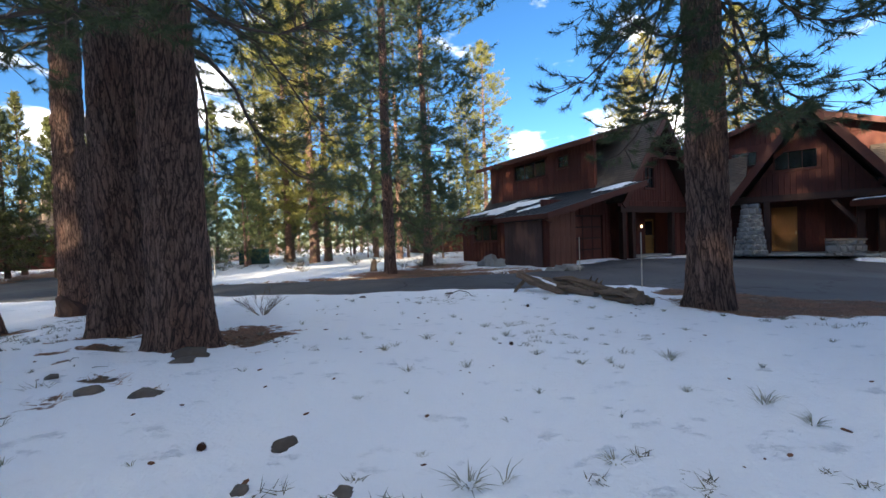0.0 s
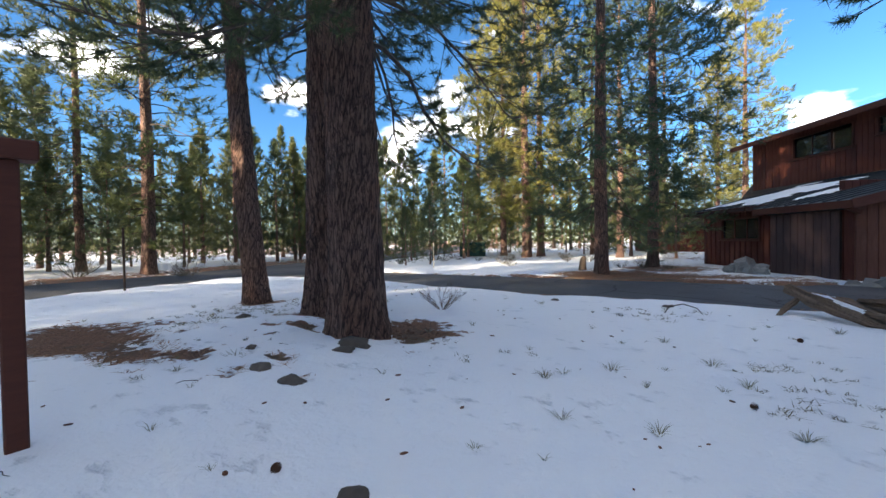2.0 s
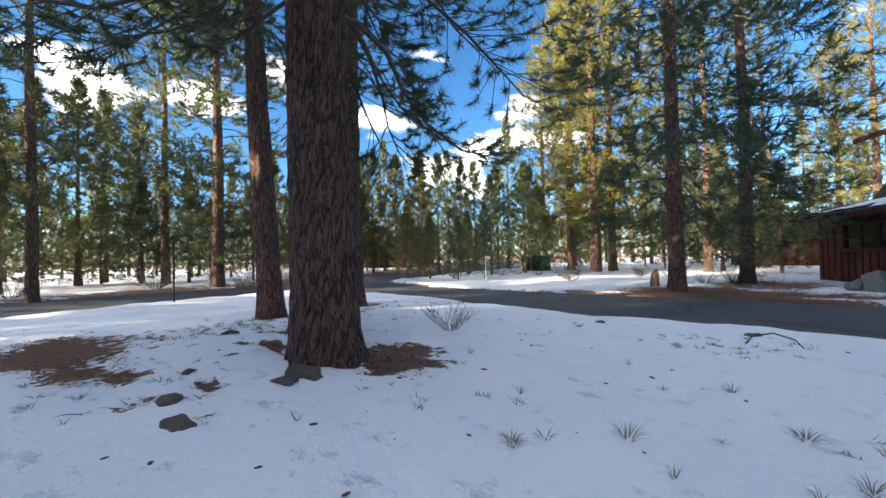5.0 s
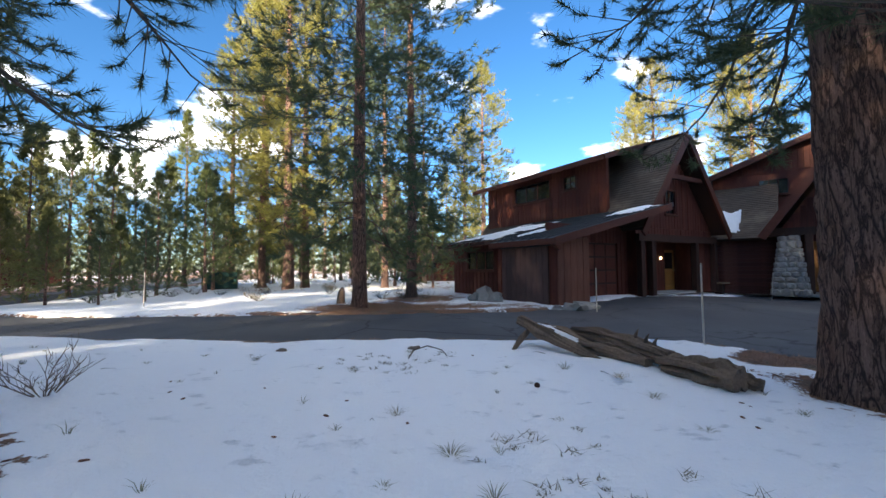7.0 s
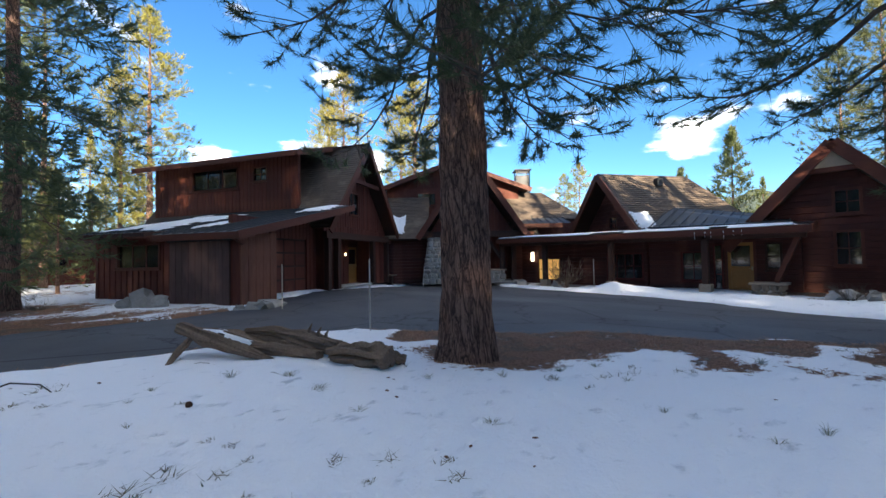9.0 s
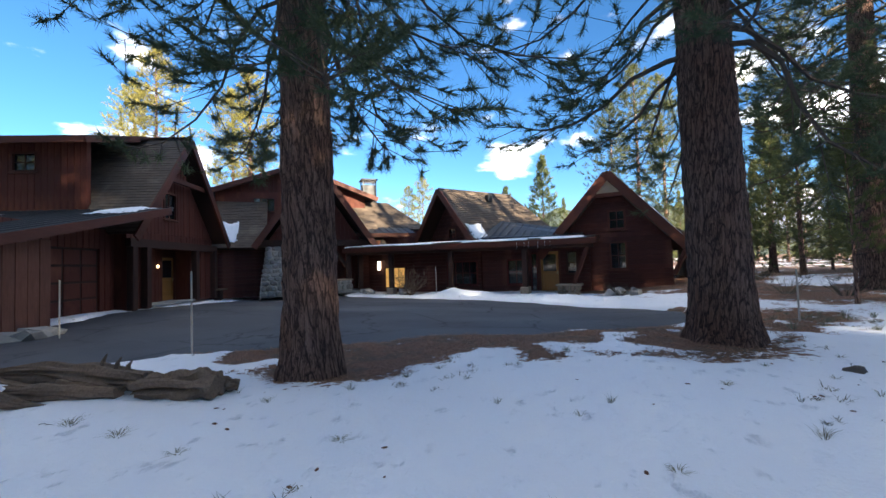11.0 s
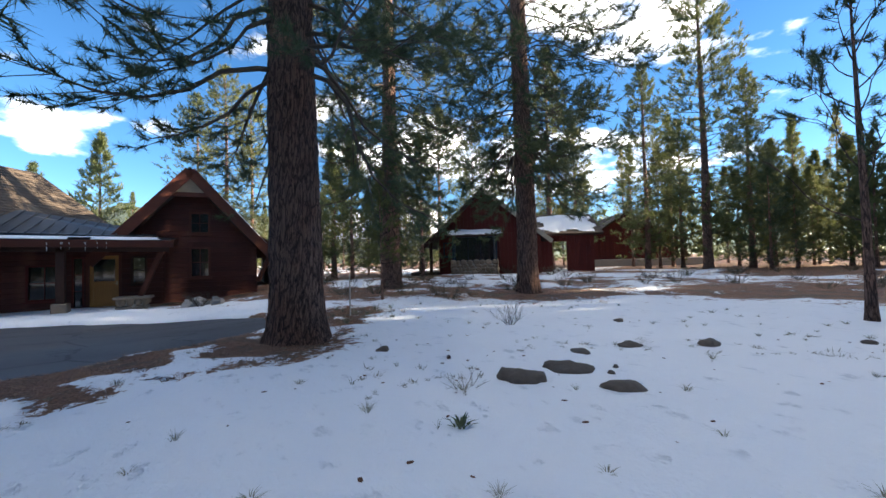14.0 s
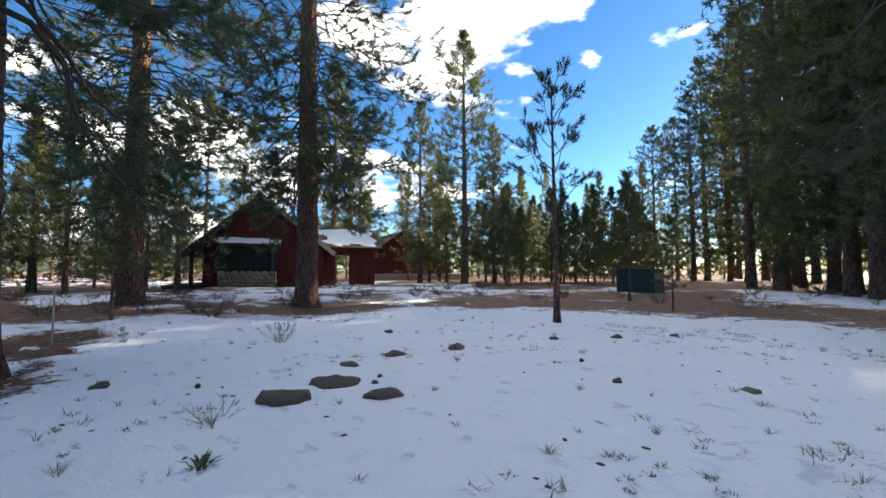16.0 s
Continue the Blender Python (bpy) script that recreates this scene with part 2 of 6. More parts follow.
def mat_mountain(name, wood_lo, wood_hi, snow_at, snow_amount):
    n = Nodes(name, 0.95)
    v = n.vec()
    trees = n.noise(0.16, 6, 0.75, n.vec((1, 1, 0.4)))
    big = n.noise(0.012, 5, 0.6, v)
    c = n.mix(trees, wood_lo, wood_hi)
    sep = n.t.nodes.new("ShaderNodeSeparateXYZ")
    n.link(v, sep.inputs[0])
    lvl = n.math("ADD", n.math("MULTIPLY", n.math("SUBTRACT", sep.outputs["Z"], snow_at), 0.012), n.math("MULTIPLY", n.math("SUBTRACT", big, 0.5), 3.0))
    lvl = n.math("ADD", lvl, n.math("MULTIPLY", n.math("SUBTRACT", trees, 0.5), 1.2))
    c = n.mix(n.math("MULTIPLY", n.smooth(lvl, 0.2, 0.7), snow_amount), c, (0.74, 0.78, 0.85))
    n.color(c)
    n.bump(trees, 0.8, 4.0)
    return n.mat


BARK = mat_bark()
TWIG = mat_wood("twig_wood", (0.06, 0.045, 0.036), (0.14, 0.105, 0.08), (20, 20, 4), 0.9)
NEEDLE = mat_leaf("pine_needles", (0.085, 0.115, 0.05), (0.17, 0.195, 0.075))
NEEDLE_DARK = mat_leaf("dark_pine_needles", (0.055, 0.085, 0.047), (0.12, 0.15, 0.075), (0.13, 0.13, 0.055))
# lit copy of the needles: warm sunlight put into the base colour as yellow-green
NEEDLE_SUNLIT = mat_leaf("sunlit_tinted_needles", (0.17, 0.175, 0.045), (0.32, 0.30, 0.085), (0.30, 0.25, 0.08))
NEEDLE_OLIVE = mat_leaf("olive_needles", (0.10, 0.125, 0.042), (0.20, 0.215, 0.07), (0.2, 0.19, 0.06))
GROUND = mat_ground()
ASPHALT = mat_asphalt()
SNOW = mat_plain("lying_snow", (0.83, 0.84, 0.86), 0.7, 0, 0.03, 5)
SIDING = mat_wood("brown_siding", (0.062, 0.0165, 0.0115), (0.165, 0.046, 0.029), (7, 7, 0.9), 0.7, (0.20, 0.066, 0.04))
SIDING_H = mat_wood("brown_lap_siding", (0.05, 0.0145, 0.0115), (0.115, 0.035, 0.026), (0.9, 0.9, 9), 0.75, (0.14, 0.052, 0.038))
RED = mat_wood("red_siding", (0.075, 0.013, 0.0105), (0.165, 0.028, 0.02), (7, 7, 0.9), 0.7)
TRIM = mat_wood("red_brown_trim", (0.07, 0.021, 0.0135), (0.16, 0.048, 0.028), (1.2, 6, 6), 0.6)
BARN_DOOR = mat_wood("grey_weathered_boards", (0.05, 0.028, 0.026), (0.17, 0.105, 0.095), (7, 7, 0.7), 0.75, (0.22, 0.115, 0.085))
# paler copy of the brown siding, with sunlight put into its colour
SUNLIT_SIDING = mat_wood("sunlit_siding", (0.10, 0.038, 0.026), (0.28, 0.12, 0.078), (7, 7, 0.7), 0.75, (0.32, 0.15, 0.10))
TIMBER = mat_wood("dark_timber", (0.03, 0.0145, 0.011), (0.085, 0.04, 0.028), (6, 6, 1.2), 0.75)
OAK = mat_wood("varnished_door_wood", (0.30, 0.13, 0.035), (0.46, 0.22, 0.065), (8, 8, 0.9), 0.4)
LOGWOOD = mat_wood("weathered_log_wood", (0.055, 0.036, 0.026), (0.34, 0.24, 0.17), (11, 11, 11), 0.9)
SHINGLE = mat_shingle()
METAL_ROOF = mat_plain("dark_metal_roof", (0.05, 0.055, 0.062), 0.48, 0.6, 0.2, 3)
IRON = mat_plain("dark_metal", (0.04, 0.042, 0.045), 0.5, 0.8)
CHROME = mat_plain("dull_brass", (0.45, 0.36, 0.2), 0.35, 1.0, 0.1)
GLASS = mat_glass()
STONE = mat_stone("grey_granite", (0.23, 0.215, 0.2), (0.46, 0.44, 0.41))
STONE_TAN = mat_stone("tan_fieldstone", (0.22, 0.16, 0.115), (0.42, 0.33, 0.25))
ROCK = mat_stone("brown_rock", (0.075, 0.062, 0.052), (0.21, 0.17, 0.14))
CONCRETE = mat_plain("concrete", (0.36, 0.34, 0.31), 0.85, 0, 0.2, 8)
STAKE = mat_plain("pale_snow_stake", (0.50, 0.46, 0.40), 0.6, 0, 0.15, 12)
STEEL_POST = mat_plain("rusty_post", (0.07, 0.045, 0.035), 0.8, 0.3)
GREEN_BOX = mat_plain("green_painted_steel", (0.012, 0.045, 0.04), 0.45, 0, 0.2)
GREEN_SIGN = mat_plain("green_sign_board", (0.01, 0.075, 0.07), 0.5, 0, 0.2)
TAN_PAINT = mat_plain("tan_paint", (0.44, 0.36, 0.26), 0.8)
GRASS = mat_leaf("dry_grass", (0.17, 0.165, 0.115), (0.36, 0.34, 0.25), (0.16, 0.17, 0.10))
GRASS_DARK = mat_leaf("flattened_grass", (0.10, 0.09, 0.06), (0.27, 0.24, 0.165), (0.11, 0.115, 0.06))
SAGE = mat_leaf("sage_brush", (0.09, 0.085, 0.06), (0.20, 0.18, 0.13), (0.10, 0.075, 0.045))
CONE = mat_wood("pine_cone", (0.055, 0.026, 0.014), (0.17, 0.075, 0.04), (20, 20, 20), 0.8)
NEEDLE_LITTER = mat_wood("fallen_needles", (0.07, 0.032, 0.02), (0.28, 0.13, 0.07), (25, 25, 25), 0.95)
LITTER_BITS = mat_leaf("litter_bits", (0.09, 0.045, 0.027), (0.50, 0.28, 0.16), (0.36, 0.24, 0.15))
POT = mat_plain("terracotta", (0.32, 0.12, 0.06), 0.8)
BLUE_TRIM = mat_plain("blue_black_trim", (0.02, 0.03, 0.045), 0.5)
WARM_GLOW = mat_glow("lit_lamp_glass", (1.0, 0.88, 0.65), 0.8)
PORCH_GLOW = mat_glow("porch_lamp_glass", (1.0, 0.74, 0.40), 1.3)
WARM_WINDOW = mat_glow("lit_room_window", (1.0, 0.55, 0.16), 0.10)
ICE = mat_plain("ice", (0.75, 0.8, 0.85), 0.15, 0, 0.05)


# ---- mesh building ----
class Shape:
    """Collects vertices and faces for one mesh."""

    def __init__(self):
        self.v, self.f = [], []

    def quad_mesh(self, verts, faces):
        k = len(self.v)
        self.v += [tuple(p) for p in verts]
        self.f += [tuple(i + k for i in f) for f in faces]
        return self

    def box(self, x0, y0, z0, x1, y1, z1, bevel=0.0):
        b = min(bevel, (x1 - x0) / 3, (y1 - y0) / 3, (z1 - z0) / 3)
        if b <= 0:
            vs = [(x, y, z) for z in (z0, z1) for y in (y0, y1) for x in (x0, x1)]
            fs = [(0, 2, 3, 1), (4, 5, 7, 6), (0, 1, 5, 4), (2, 6, 7, 3), (0, 4, 6, 2), (1, 3, 7, 5)]
            return self.quad_mesh(vs, fs)
        bm = bmesh.new()
        bmesh.ops.create_cube(bm, size=1, matrix=Matrix.LocRotScale(((x0 + x1) / 2, (y0 + y1) / 2, (z0 + z1) / 2), None, (x1 - x0, y1 - y0, z1 - z0)))
        bmesh.ops.bevel(bm, geom=bm.edges[:], offset=b, segments=1, affect="EDGES")
        bm.verts.index_update()
        self.quad_mesh([v.co for v in bm.verts], [[v.index for v in f.verts] for f in bm.faces])
        bm.free()
        return self

    def beam(self, a, b, w, h, up=(0, 0, 1)):
        """A rectangular beam from a to b, w wide and h deep along up."""
        a, b = Vector(a), Vector(b)
        d = (b - a).normalized()
        s = d.cross(Vector(up)).normalized()
        u = s.cross(d).normalized()
        vs = [p + s * i * w / 2 + u * j * h / 2 for p in (a, b) for j in (-1, 1) for i in (-1, 1)]
        return self.quad_mesh(vs, [(0, 2, 3, 1), (4, 5, 7, 6), (0, 1, 5, 4), (2, 6, 7, 3), (0, 4, 6, 2), (1, 3, 7, 5)])

    def slab(self, corners, thick):
        """A flat panel: corners (any number, in order) given a thickness downwards along its normal."""
        c = [Vector(p) for p in corners]
        nrm = (c[1] - c[0]).cross(c[-1] - c[0]).normalized()
        n = len(c)
        vs = c + [p - nrm * thick for p in c]
        fs = [tuple(range(n)), tuple(range(2 * n - 1, n - 1, -1))]
        fs += [(i, i + n, (i + 1) % n + n, (i + 1) % n) for i in range(n)]
        return self.quad_mesh(vs, fs)

    def tube(self, pts, radii, sides=6, cap=True):
        pts = [Vector(p) for p in pts]
        k = len(self.v)
        ref = Vector((0.31, 0.17, 0.93))
        for i, p in enumerate(pts):
            d = (pts[min(i + 1, len(pts) - 1)] - pts[max(i - 1, 0)]).normalized()
            a = d.cross(ref)
            a = a.normalized() if a.length > 1e-3 else d.cross(Vector((1, 0, 0))).normalized()
            b = d.cross(a)
            for j in range(sides):
                t = 2 * math.pi * j / sides
                self.v.append(tuple(p + (a * math.cos(t) + b * math.sin(t)) * radii[i]))
        for i in range(len(pts) - 1):
            for j in range(sides):
                self.f.append((k + i * sides + j, k + (i + 1) * sides + j, k + (i + 1) * sides + (j + 1) % sides, k + i * sides + (j + 1) % sides))
        if cap:
            self.f.append(tuple(k + j for j in range(sides)))
            self.f.append(tuple(k + (len(pts) - 1) * sides + j for j in reversed(range(sides))))
        return self

    def mesh(self, name, material, smooth=False):
        me = bpy.data.meshes.new(name)
        me.from_pydata(self.v, [], self.f)
        me.materials.append(material)
        if smooth:
            me.polygons.foreach_set("use_smooth", [True] * len(me.polygons))
        me.update()
        return me


def part(name, shape, material=None, parent=None, label="", smooth=False, kind=""):
    ob = new(name, shape.mesh(name, material, smooth) if isinstance(shape, Shape) else shape)
    if parent is not None:
        ob.parent = parent
    return tagged(ob, label, "", "", kind)


def thing(name, m, label, category, group="", kind=""):
    ob = new(name)
    ob.empty_display_size = 0.2
    ob.matrix_basis = m
    return tagged(ob, label, category, group, kind)


def fast_mesh(name, verts, tris, material):
    """A triangle mesh from arrays."""
    me = bpy.data.meshes.new(name)
    nv, nt = len(verts), len(tris)
    me.vertices.add(nv)
    me.vertices.foreach_set("co", np.asarray(verts, dtype=np.float32).ravel())
    me.loops.add(nt * 3)
    me.loops.foreach_set("vertex_index", np.asarray(tris, dtype=np.int32).ravel())
    me.polygons.add(nt)
    me.polygons.foreach_set("loop_start", np.arange(0, nt * 3, 3, dtype=np.int32))
    me.materials.append(material)
    me.update(calc_edges=True)
    return me


def lattice(ix, iy, seed):
    h = (ix * 374761393 + iy * 668265263 + seed * 974634777) & 0x7FFFFFFF
    h = ((h ^ (h >> 13)) * 1274126177) & 0x7FFFFFFF
    return ((h ^ (h >> 16)) & 0xFFFF) / 65535.0


def vnoise(x, y, scale, seed=0):
    """Smooth value noise in -1..1 over arrays."""
    x, y = np.asarray(x) / scale + 1000.0, np.asarray(y) / scale + 1000.0
    ix, iy = np.floor(x).astype(np.int64), np.floor(y).astype(np.int64)
    fx, fy = x - ix, y - iy
    fx, fy = fx * fx * (3 - 2 * fx), fy * fy * (3 - 2 * fy)
    a = lattice(ix, iy, seed) * (1 - fx) + lattice(ix + 1, iy, seed) * fx
    b = lattice(ix, iy + 1, seed) * (1 - fx) + lattice(ix + 1, iy + 1, seed) * fx
    return (a * (1 - fy) + b * fy) * 2 - 1


def sm(a, b, x):
    t = np.clip((np.asarray(x, dtype=float) - a) / (b - a), 0, 1)
    return t * t * (3 - 2 * t)


def base(x, y):
    """The lie of the land."""
    x, y = np.asarray(x, dtype=float), np.asarray(y, dtype=float)
    z = -0.25 * sm(9, 17, x) * sm(1, 5, y) * (1 - sm(40, 60, x))
    z = z + 0.3 * sm(8, 24, 0.75 * x - 0.65 * y)
    z = z + 0.17 * np.exp(-((x + 4.4) ** 2 + (y - 5.6) ** 2) / 11) - 0.10 * np.exp(-((x - 1.2) ** 2 + (y - 6) ** 2) / 5)
    return z


def poly_dist(x, y, poly):
    """Signed distance to a closed outline, negative inside."""
    d = np.full(x.shape, 1e9)
    inside = np.zeros(x.shape, dtype=bool)
    for (ax, ay), (bx, by) in zip(poly, poly[1:] + poly[:1]):
        ex, ey = bx - ax, by - ay
        t = np.clip(((x - ax) * ex + (y - ay) * ey) / (ex * ex + ey * ey), 0, 1)
        d = np.minimum(d, np.hypot(x - ax - t * ex, y - ay - t * ey))
        cross = ((ay > y) != (by > y)) & (x < (bx - ax) * (y - ay) / (by - ay + 1e-12) + ax)
        inside ^= cross
    return np.where(inside, -d, d)


def line_dist(x, y, line):
    d = np.full(x.shape, 1e9)
    for (ax, ay), (bx, by) in zip(line, line[1:]):
        ex, ey = bx - ax, by - ay
        t = np.clip(((x - ax) * ex + (y - ay) * ey) / (ex * ex + ey * ey), 0, 1)
        d = np.minimum(d, np.hypot(x - ax - t * ex, y - ay - t * ey))
    return d


# ---- ground, roads ----
DRIVE = [(-15.5, 10.9), (-11, 11.5), (-6.2, 11.05), (-3.4, 10.7), (0, 10.8), (2, 10.75), (3.8, 11.0), (5.1, 10.3), (6.4, 8.4), (7.5, 7.1), (8.2, 5.5),
         (9.2, 3.6), (10, 2.6), (11.2, 2.2), (12.7, 2.4), (14, 3.7), (15, 5.3), (16.4, 7.0), (17.4, 9.5), (17.8, 12), (18.2, 15), (18.8, 18.0),
         (21, 21), (18, 24), (13.5, 22.6), (8.5, 20.5), (6, 18.0), (4.75, 16.2), (2.6, 15.3), (-2.6, 15.0), (-8.3, 14.9), (-11, 14.9), (-16, 16.5)]
ROAD = [(-60, 120), (-31, 55), (-21, 26), (-17.4, 12), (-16.3, 0), (-16.8, -14), (-14, -34), (0, -49), (22, -62), (70, -82), (160, -110)]
TREES_NEAR = [(-3.26, 5.06), (-4.55, 5.82), (-7.34, 6.38), (-7.85, 8.68), (4.76, 7.24), (8.3, 2.26), (-2.2, 16.8), (-0.75, 21.2), (17.9, -3.35), (12.2, -6.2)]


def axis(lo, hi, step, far):
    mid = list(np.arange(lo, hi + step / 2, step))
    out, d, p, q = [], step, lo, hi
    left, right = [], []
    while p > -far:
        d *= 1.13
        p -= d
        q += d
        left.append(p)
        right.append(q)
    return np.array(left[::-1] + mid + right)


def ground_fields(x, y):
    edge = poly_dist(x, y, DRIVE) + 0.13 * vnoise(x, y, 0.8, 3) + 0.06 * vnoise(x, y, 0.23, 4)
    road = line_dist(x, y, ROAD) - 2.9 + 0.25 * vnoise(x, y, 1.6, 5) + 0.08 * vnoise(x, y, 0.3, 6)
    paved = np.minimum(edge, road)
    # 1 is full snow, 0 is bare litter
    cover = 1.05 + 0.12 * vnoise(x, y, 2.2, 7) + 0 * x
    for i, (tx, ty) in enumerate(TREES_NEAR):
        r = (0.62, 0.5, 0.5, 0.6, 1.15, 1.0, 2.0, 2.2, 0.9, 0.9)[i]
        ox, oy = ((0.42, 0.5), (0, 0), (0.2, 0), (0.3, 0), (0.5, -0.1), (-0.5, 0.3), (0.6, -0.5), (0.4, -0.8), (0, 0), (0, 0))[i]
        cover = cover - 0.95 * np.exp(-((x - tx - ox) ** 2 + (y - ty - oy) ** 2) / (r * r))
    # litter along the court's edge, and the bare bank before the lodge
    near_court = (x > 3.6) & (x < 13) & (y < 12)
    cover = cover - np.where(near_court, (0.95 + 0.9 * vnoise(x, y, 0.9, 13) + 0.7 * vnoise(x, y, 0.32, 14)) * (1 - sm(0.3, 3.0, edge)), 0.0) * sm(3.4, 5.2, x)
    cover = cover - 0.75 * np.exp(-((x - 11.2) ** 2 / 1.2 + (y - 0.4) ** 2 / 1.6)) * (0.8 + 0.5 * vnoise(x, y, 0.7, 17))
    cover = cover - 0.6 * (1 - sm(0.0, 0.5, edge)) * (x < 4)
    cover = cover - 0.75 * np.exp(-((x - 1.0) ** 2 / 14 + (y - 16.6) ** 2 / 1.2))
    cover = cover - 0.5 * np.exp(-((x + 4.7) ** 2 / 1.2 + (y - 3.3) ** 2 / 0.2)) - 0.75 * np.exp(-((x + 6.6) ** 2 / 2.4 + (y - 3.2) ** 2 / 0.7))
    # specks of bark and needles melting out round the twin pines
    cover = cover - 1.5 * np.exp(-((x + 4.0) ** 2 / 5 + (y - 4.5) ** 2 / 2.2)) * np.clip(vnoise(x, y * 1.7, 0.42, 41) + 0.5 * vnoise(x, y, 0.2, 42) - 0.3, 0, 1)
    # patchy ground beyond the snow field
    cover = cover - 0.85 * sm(8.5, 13, 0.75 * x - 0.66 * y) * (0.75 + 0.5 * vnoise(x, y, 3.5, 8) + 0.45 * vnoise(x, y * 1.4, 1.1, 43))
    cover = cover - 1.15 * np.exp(-((x + 1.5) ** 2 / 34 + (y + 13.0) ** 2 / 18)) * (0.8 + 0.4 * vnoise(x, y, 1.2, 9))
    cover = cover - 0.5 * np.exp(-((x - 5.0) ** 2 / 20 + (y + 11.5) ** 2 / 6)) * (0.8 + 0.5 * vnoise(x, y, 1.0, 12))
    cover = cover - 0.75 * (1 - sm(0.3, 5.0, line_dist(x, y, ROAD) - 3)) * (x < -19.0)
    cover = cover - 0.45 * sm(20, 30, y) * (0.6 + 0.6 * vnoise(x, y, 5, 10)) - 0.35 * sm(22, 34, -x)
    cover = cover - 0.8 * sm(20, 32, -y) * (0.8 + 0.5 * vnoise(x, y, 4, 18))
    return edge, road, paved, np.clip(cover, 0, 1.2)


def ground_height(x, y):
    x, y = np.atleast_1d(np.asarray(x, dtype=float)), np.atleast_1d(np.asarray(y, dtype=float))
    edge, road, paved, cover = ground_fields(x, y)
    z = base(x, y) + 0.03 + 0.04 * vnoise(x, y, 2.6, 1) + 0.024 * vnoise(x, y, 0.62, 2) + 0.009 * vnoise(x, y, 0.27, 11)
    z = z + 0.045 * np.clip(cover - 0.35, 0, 0.5) / 0.5
    # ploughed rim beside the lodge walk
    z = z + 0.32 * np.exp(-((x - 18.5) ** 2 / 0.35 + (y - 11.0) ** 2 / 3.0)) * (1 + 0.4 * vnoise(x, y, 0.5, 15)) + 0.14 * np.exp(-((x - 17.6) ** 2 / 0.5 + (y - 6.2) ** 2 / 6.0)) * (1 + 0.5 * vnoise(x, y, 0.6, 16))
    return np.where(paved < 0, base(x, y) - 0.10, base(x, y) + (z - base(x, y)) * sm(0, 0.22, paved) - 0.10 * (1 - sm(0, 0.05, paved)))


def on_ground(x, y, sink=0.0):
    return float(ground_height(x, y)[0]) - sink


def build_ground():
    xs, ys = axis(-13, 19, 0.14, 2600), axis(-8, 18.5, 0.14, 2600)
    gx, gy = np.meshgrid(xs, ys)
    fx, fy = gx.ravel(), gy.ravel()
    z = ground_height(fx, fy)
    cover = ground_fields(fx, fy)[3]
    nx, ny = len(xs), len(ys)
    i = (np.arange(ny - 1)[:, None] * nx + np.arange(nx - 1)[None, :]).ravel()
    tris = np.concatenate([np.stack([i, i + 1, i + nx + 1], 1), np.stack([i, i + nx + 1, i + nx], 1)])
    me = fast_mesh("ground", np.stack([fx, fy, z], 1), tris, GROUND)
    at = me.attributes.new("cover", "FLOAT", "POINT")
    at.data.foreach_set("value", cover.astype(np.float32))
    me.polygons.foreach_set("use_smooth", [True] * len(me.polygons))
    tagged(new("ground", me), "snow-covered ground with bare patches of brown pine litter", "ground", "", "structure")


def build_paving(name, label, inside, x0, x1, y0, y1, step, lift):
    xs, ys = np.arange(x0, x1, step), np.arange(y0, y1, step)
    gx, gy = np.meshgrid(xs, ys)
    nx, ny = len(xs), len(ys)
    fx, fy = gx.ravel(), gy.ravel()
    keep = inside(fx, fy) < 0.5
    z = base(fx, fy) + lift
    i = (np.arange(ny - 1)[:, None] * nx + np.arange(nx - 1)[None, :]).ravel()
    tris = np.concatenate([np.stack([i, i + 1, i + nx + 1], 1), np.stack([i, i + nx + 1, i + nx], 1)])
    tris = tris[keep[tris].all(axis=1)]
    used = np.unique(tris)
    remap = np.zeros(nx * ny, dtype=np.int64)
    remap[used] = np.arange(len(used))
    me = fast_mesh(name, np.stack([fx, fy, z], 1)[used], remap[tris], ASPHALT)
    tagged(new(name, me), label, "road", "", "structure")


build_ground()
build_paving("driveway", "dark grey asphalt driveway and court with fine cracks", lambda x, y: poly_dist(x, y, DRIVE), -17, 22, 2, 25, 0.22, -0.02)
build_paving("road", "grey asphalt road between snowy verges", lambda x, y: line_dist(x, y, ROAD) - 2.9, -62, 72, -84, 122, 0.9, -0.028)


def build_hill(name, bearing, dist, width, height, seed, material, label):
    n, m = 60, 16
    c = Vector((-math.sin(radians(bearing)), math.cos(radians(bearing)))) * dist
    side = Vector((c.y, -c.x)).normalized()
    out = c.normalized()
    vs, fs = [], []
    for j in range(m):
        for i in range(n):
            u = (i / (n - 1) - 0.5) * 2
            r = j / (m - 1)
            prof = max(0, 1 - u * u) ** 0.8 * (1 + 0.3 * noise.noise(Vector((u * 2.4, seed, 0.3))) + 0.12 * noise.noise(Vector((u * 7, seed, 1.7))))
            h = height * prof * r ** 0.85 * (1 + 0.1 * noise.noise(Vector((u * 9, r * 4, seed))))
            p = c + side * u * width + out * r * height * 2.2
            vs.append((p.x, p.y, h - 2))
    for j in range(m - 1):
        for i in range(n - 1):
            k = j * n + i
            fs.append((k, k + 1, k + n + 1, k + n))
    s = Shape().quad_mesh(vs, fs)
    tagged(part(name, s, material, None, "", True), label, "hill", "", "structure")


HILL = mat_mountain("wooded_hill", (0.03, 0.05, 0.045), (0.10, 0.125, 0.10), 300, 0.3)
PEAK = mat_mountain("snowy_mountain", (0.05, 0.07, 0.085), (0.15, 0.17, 0.19), 60, 0.9)
build_hill("backdrop_hill", -85, 520, 260, 98, 2.2, HILL, "distant hill covered with dark forest")
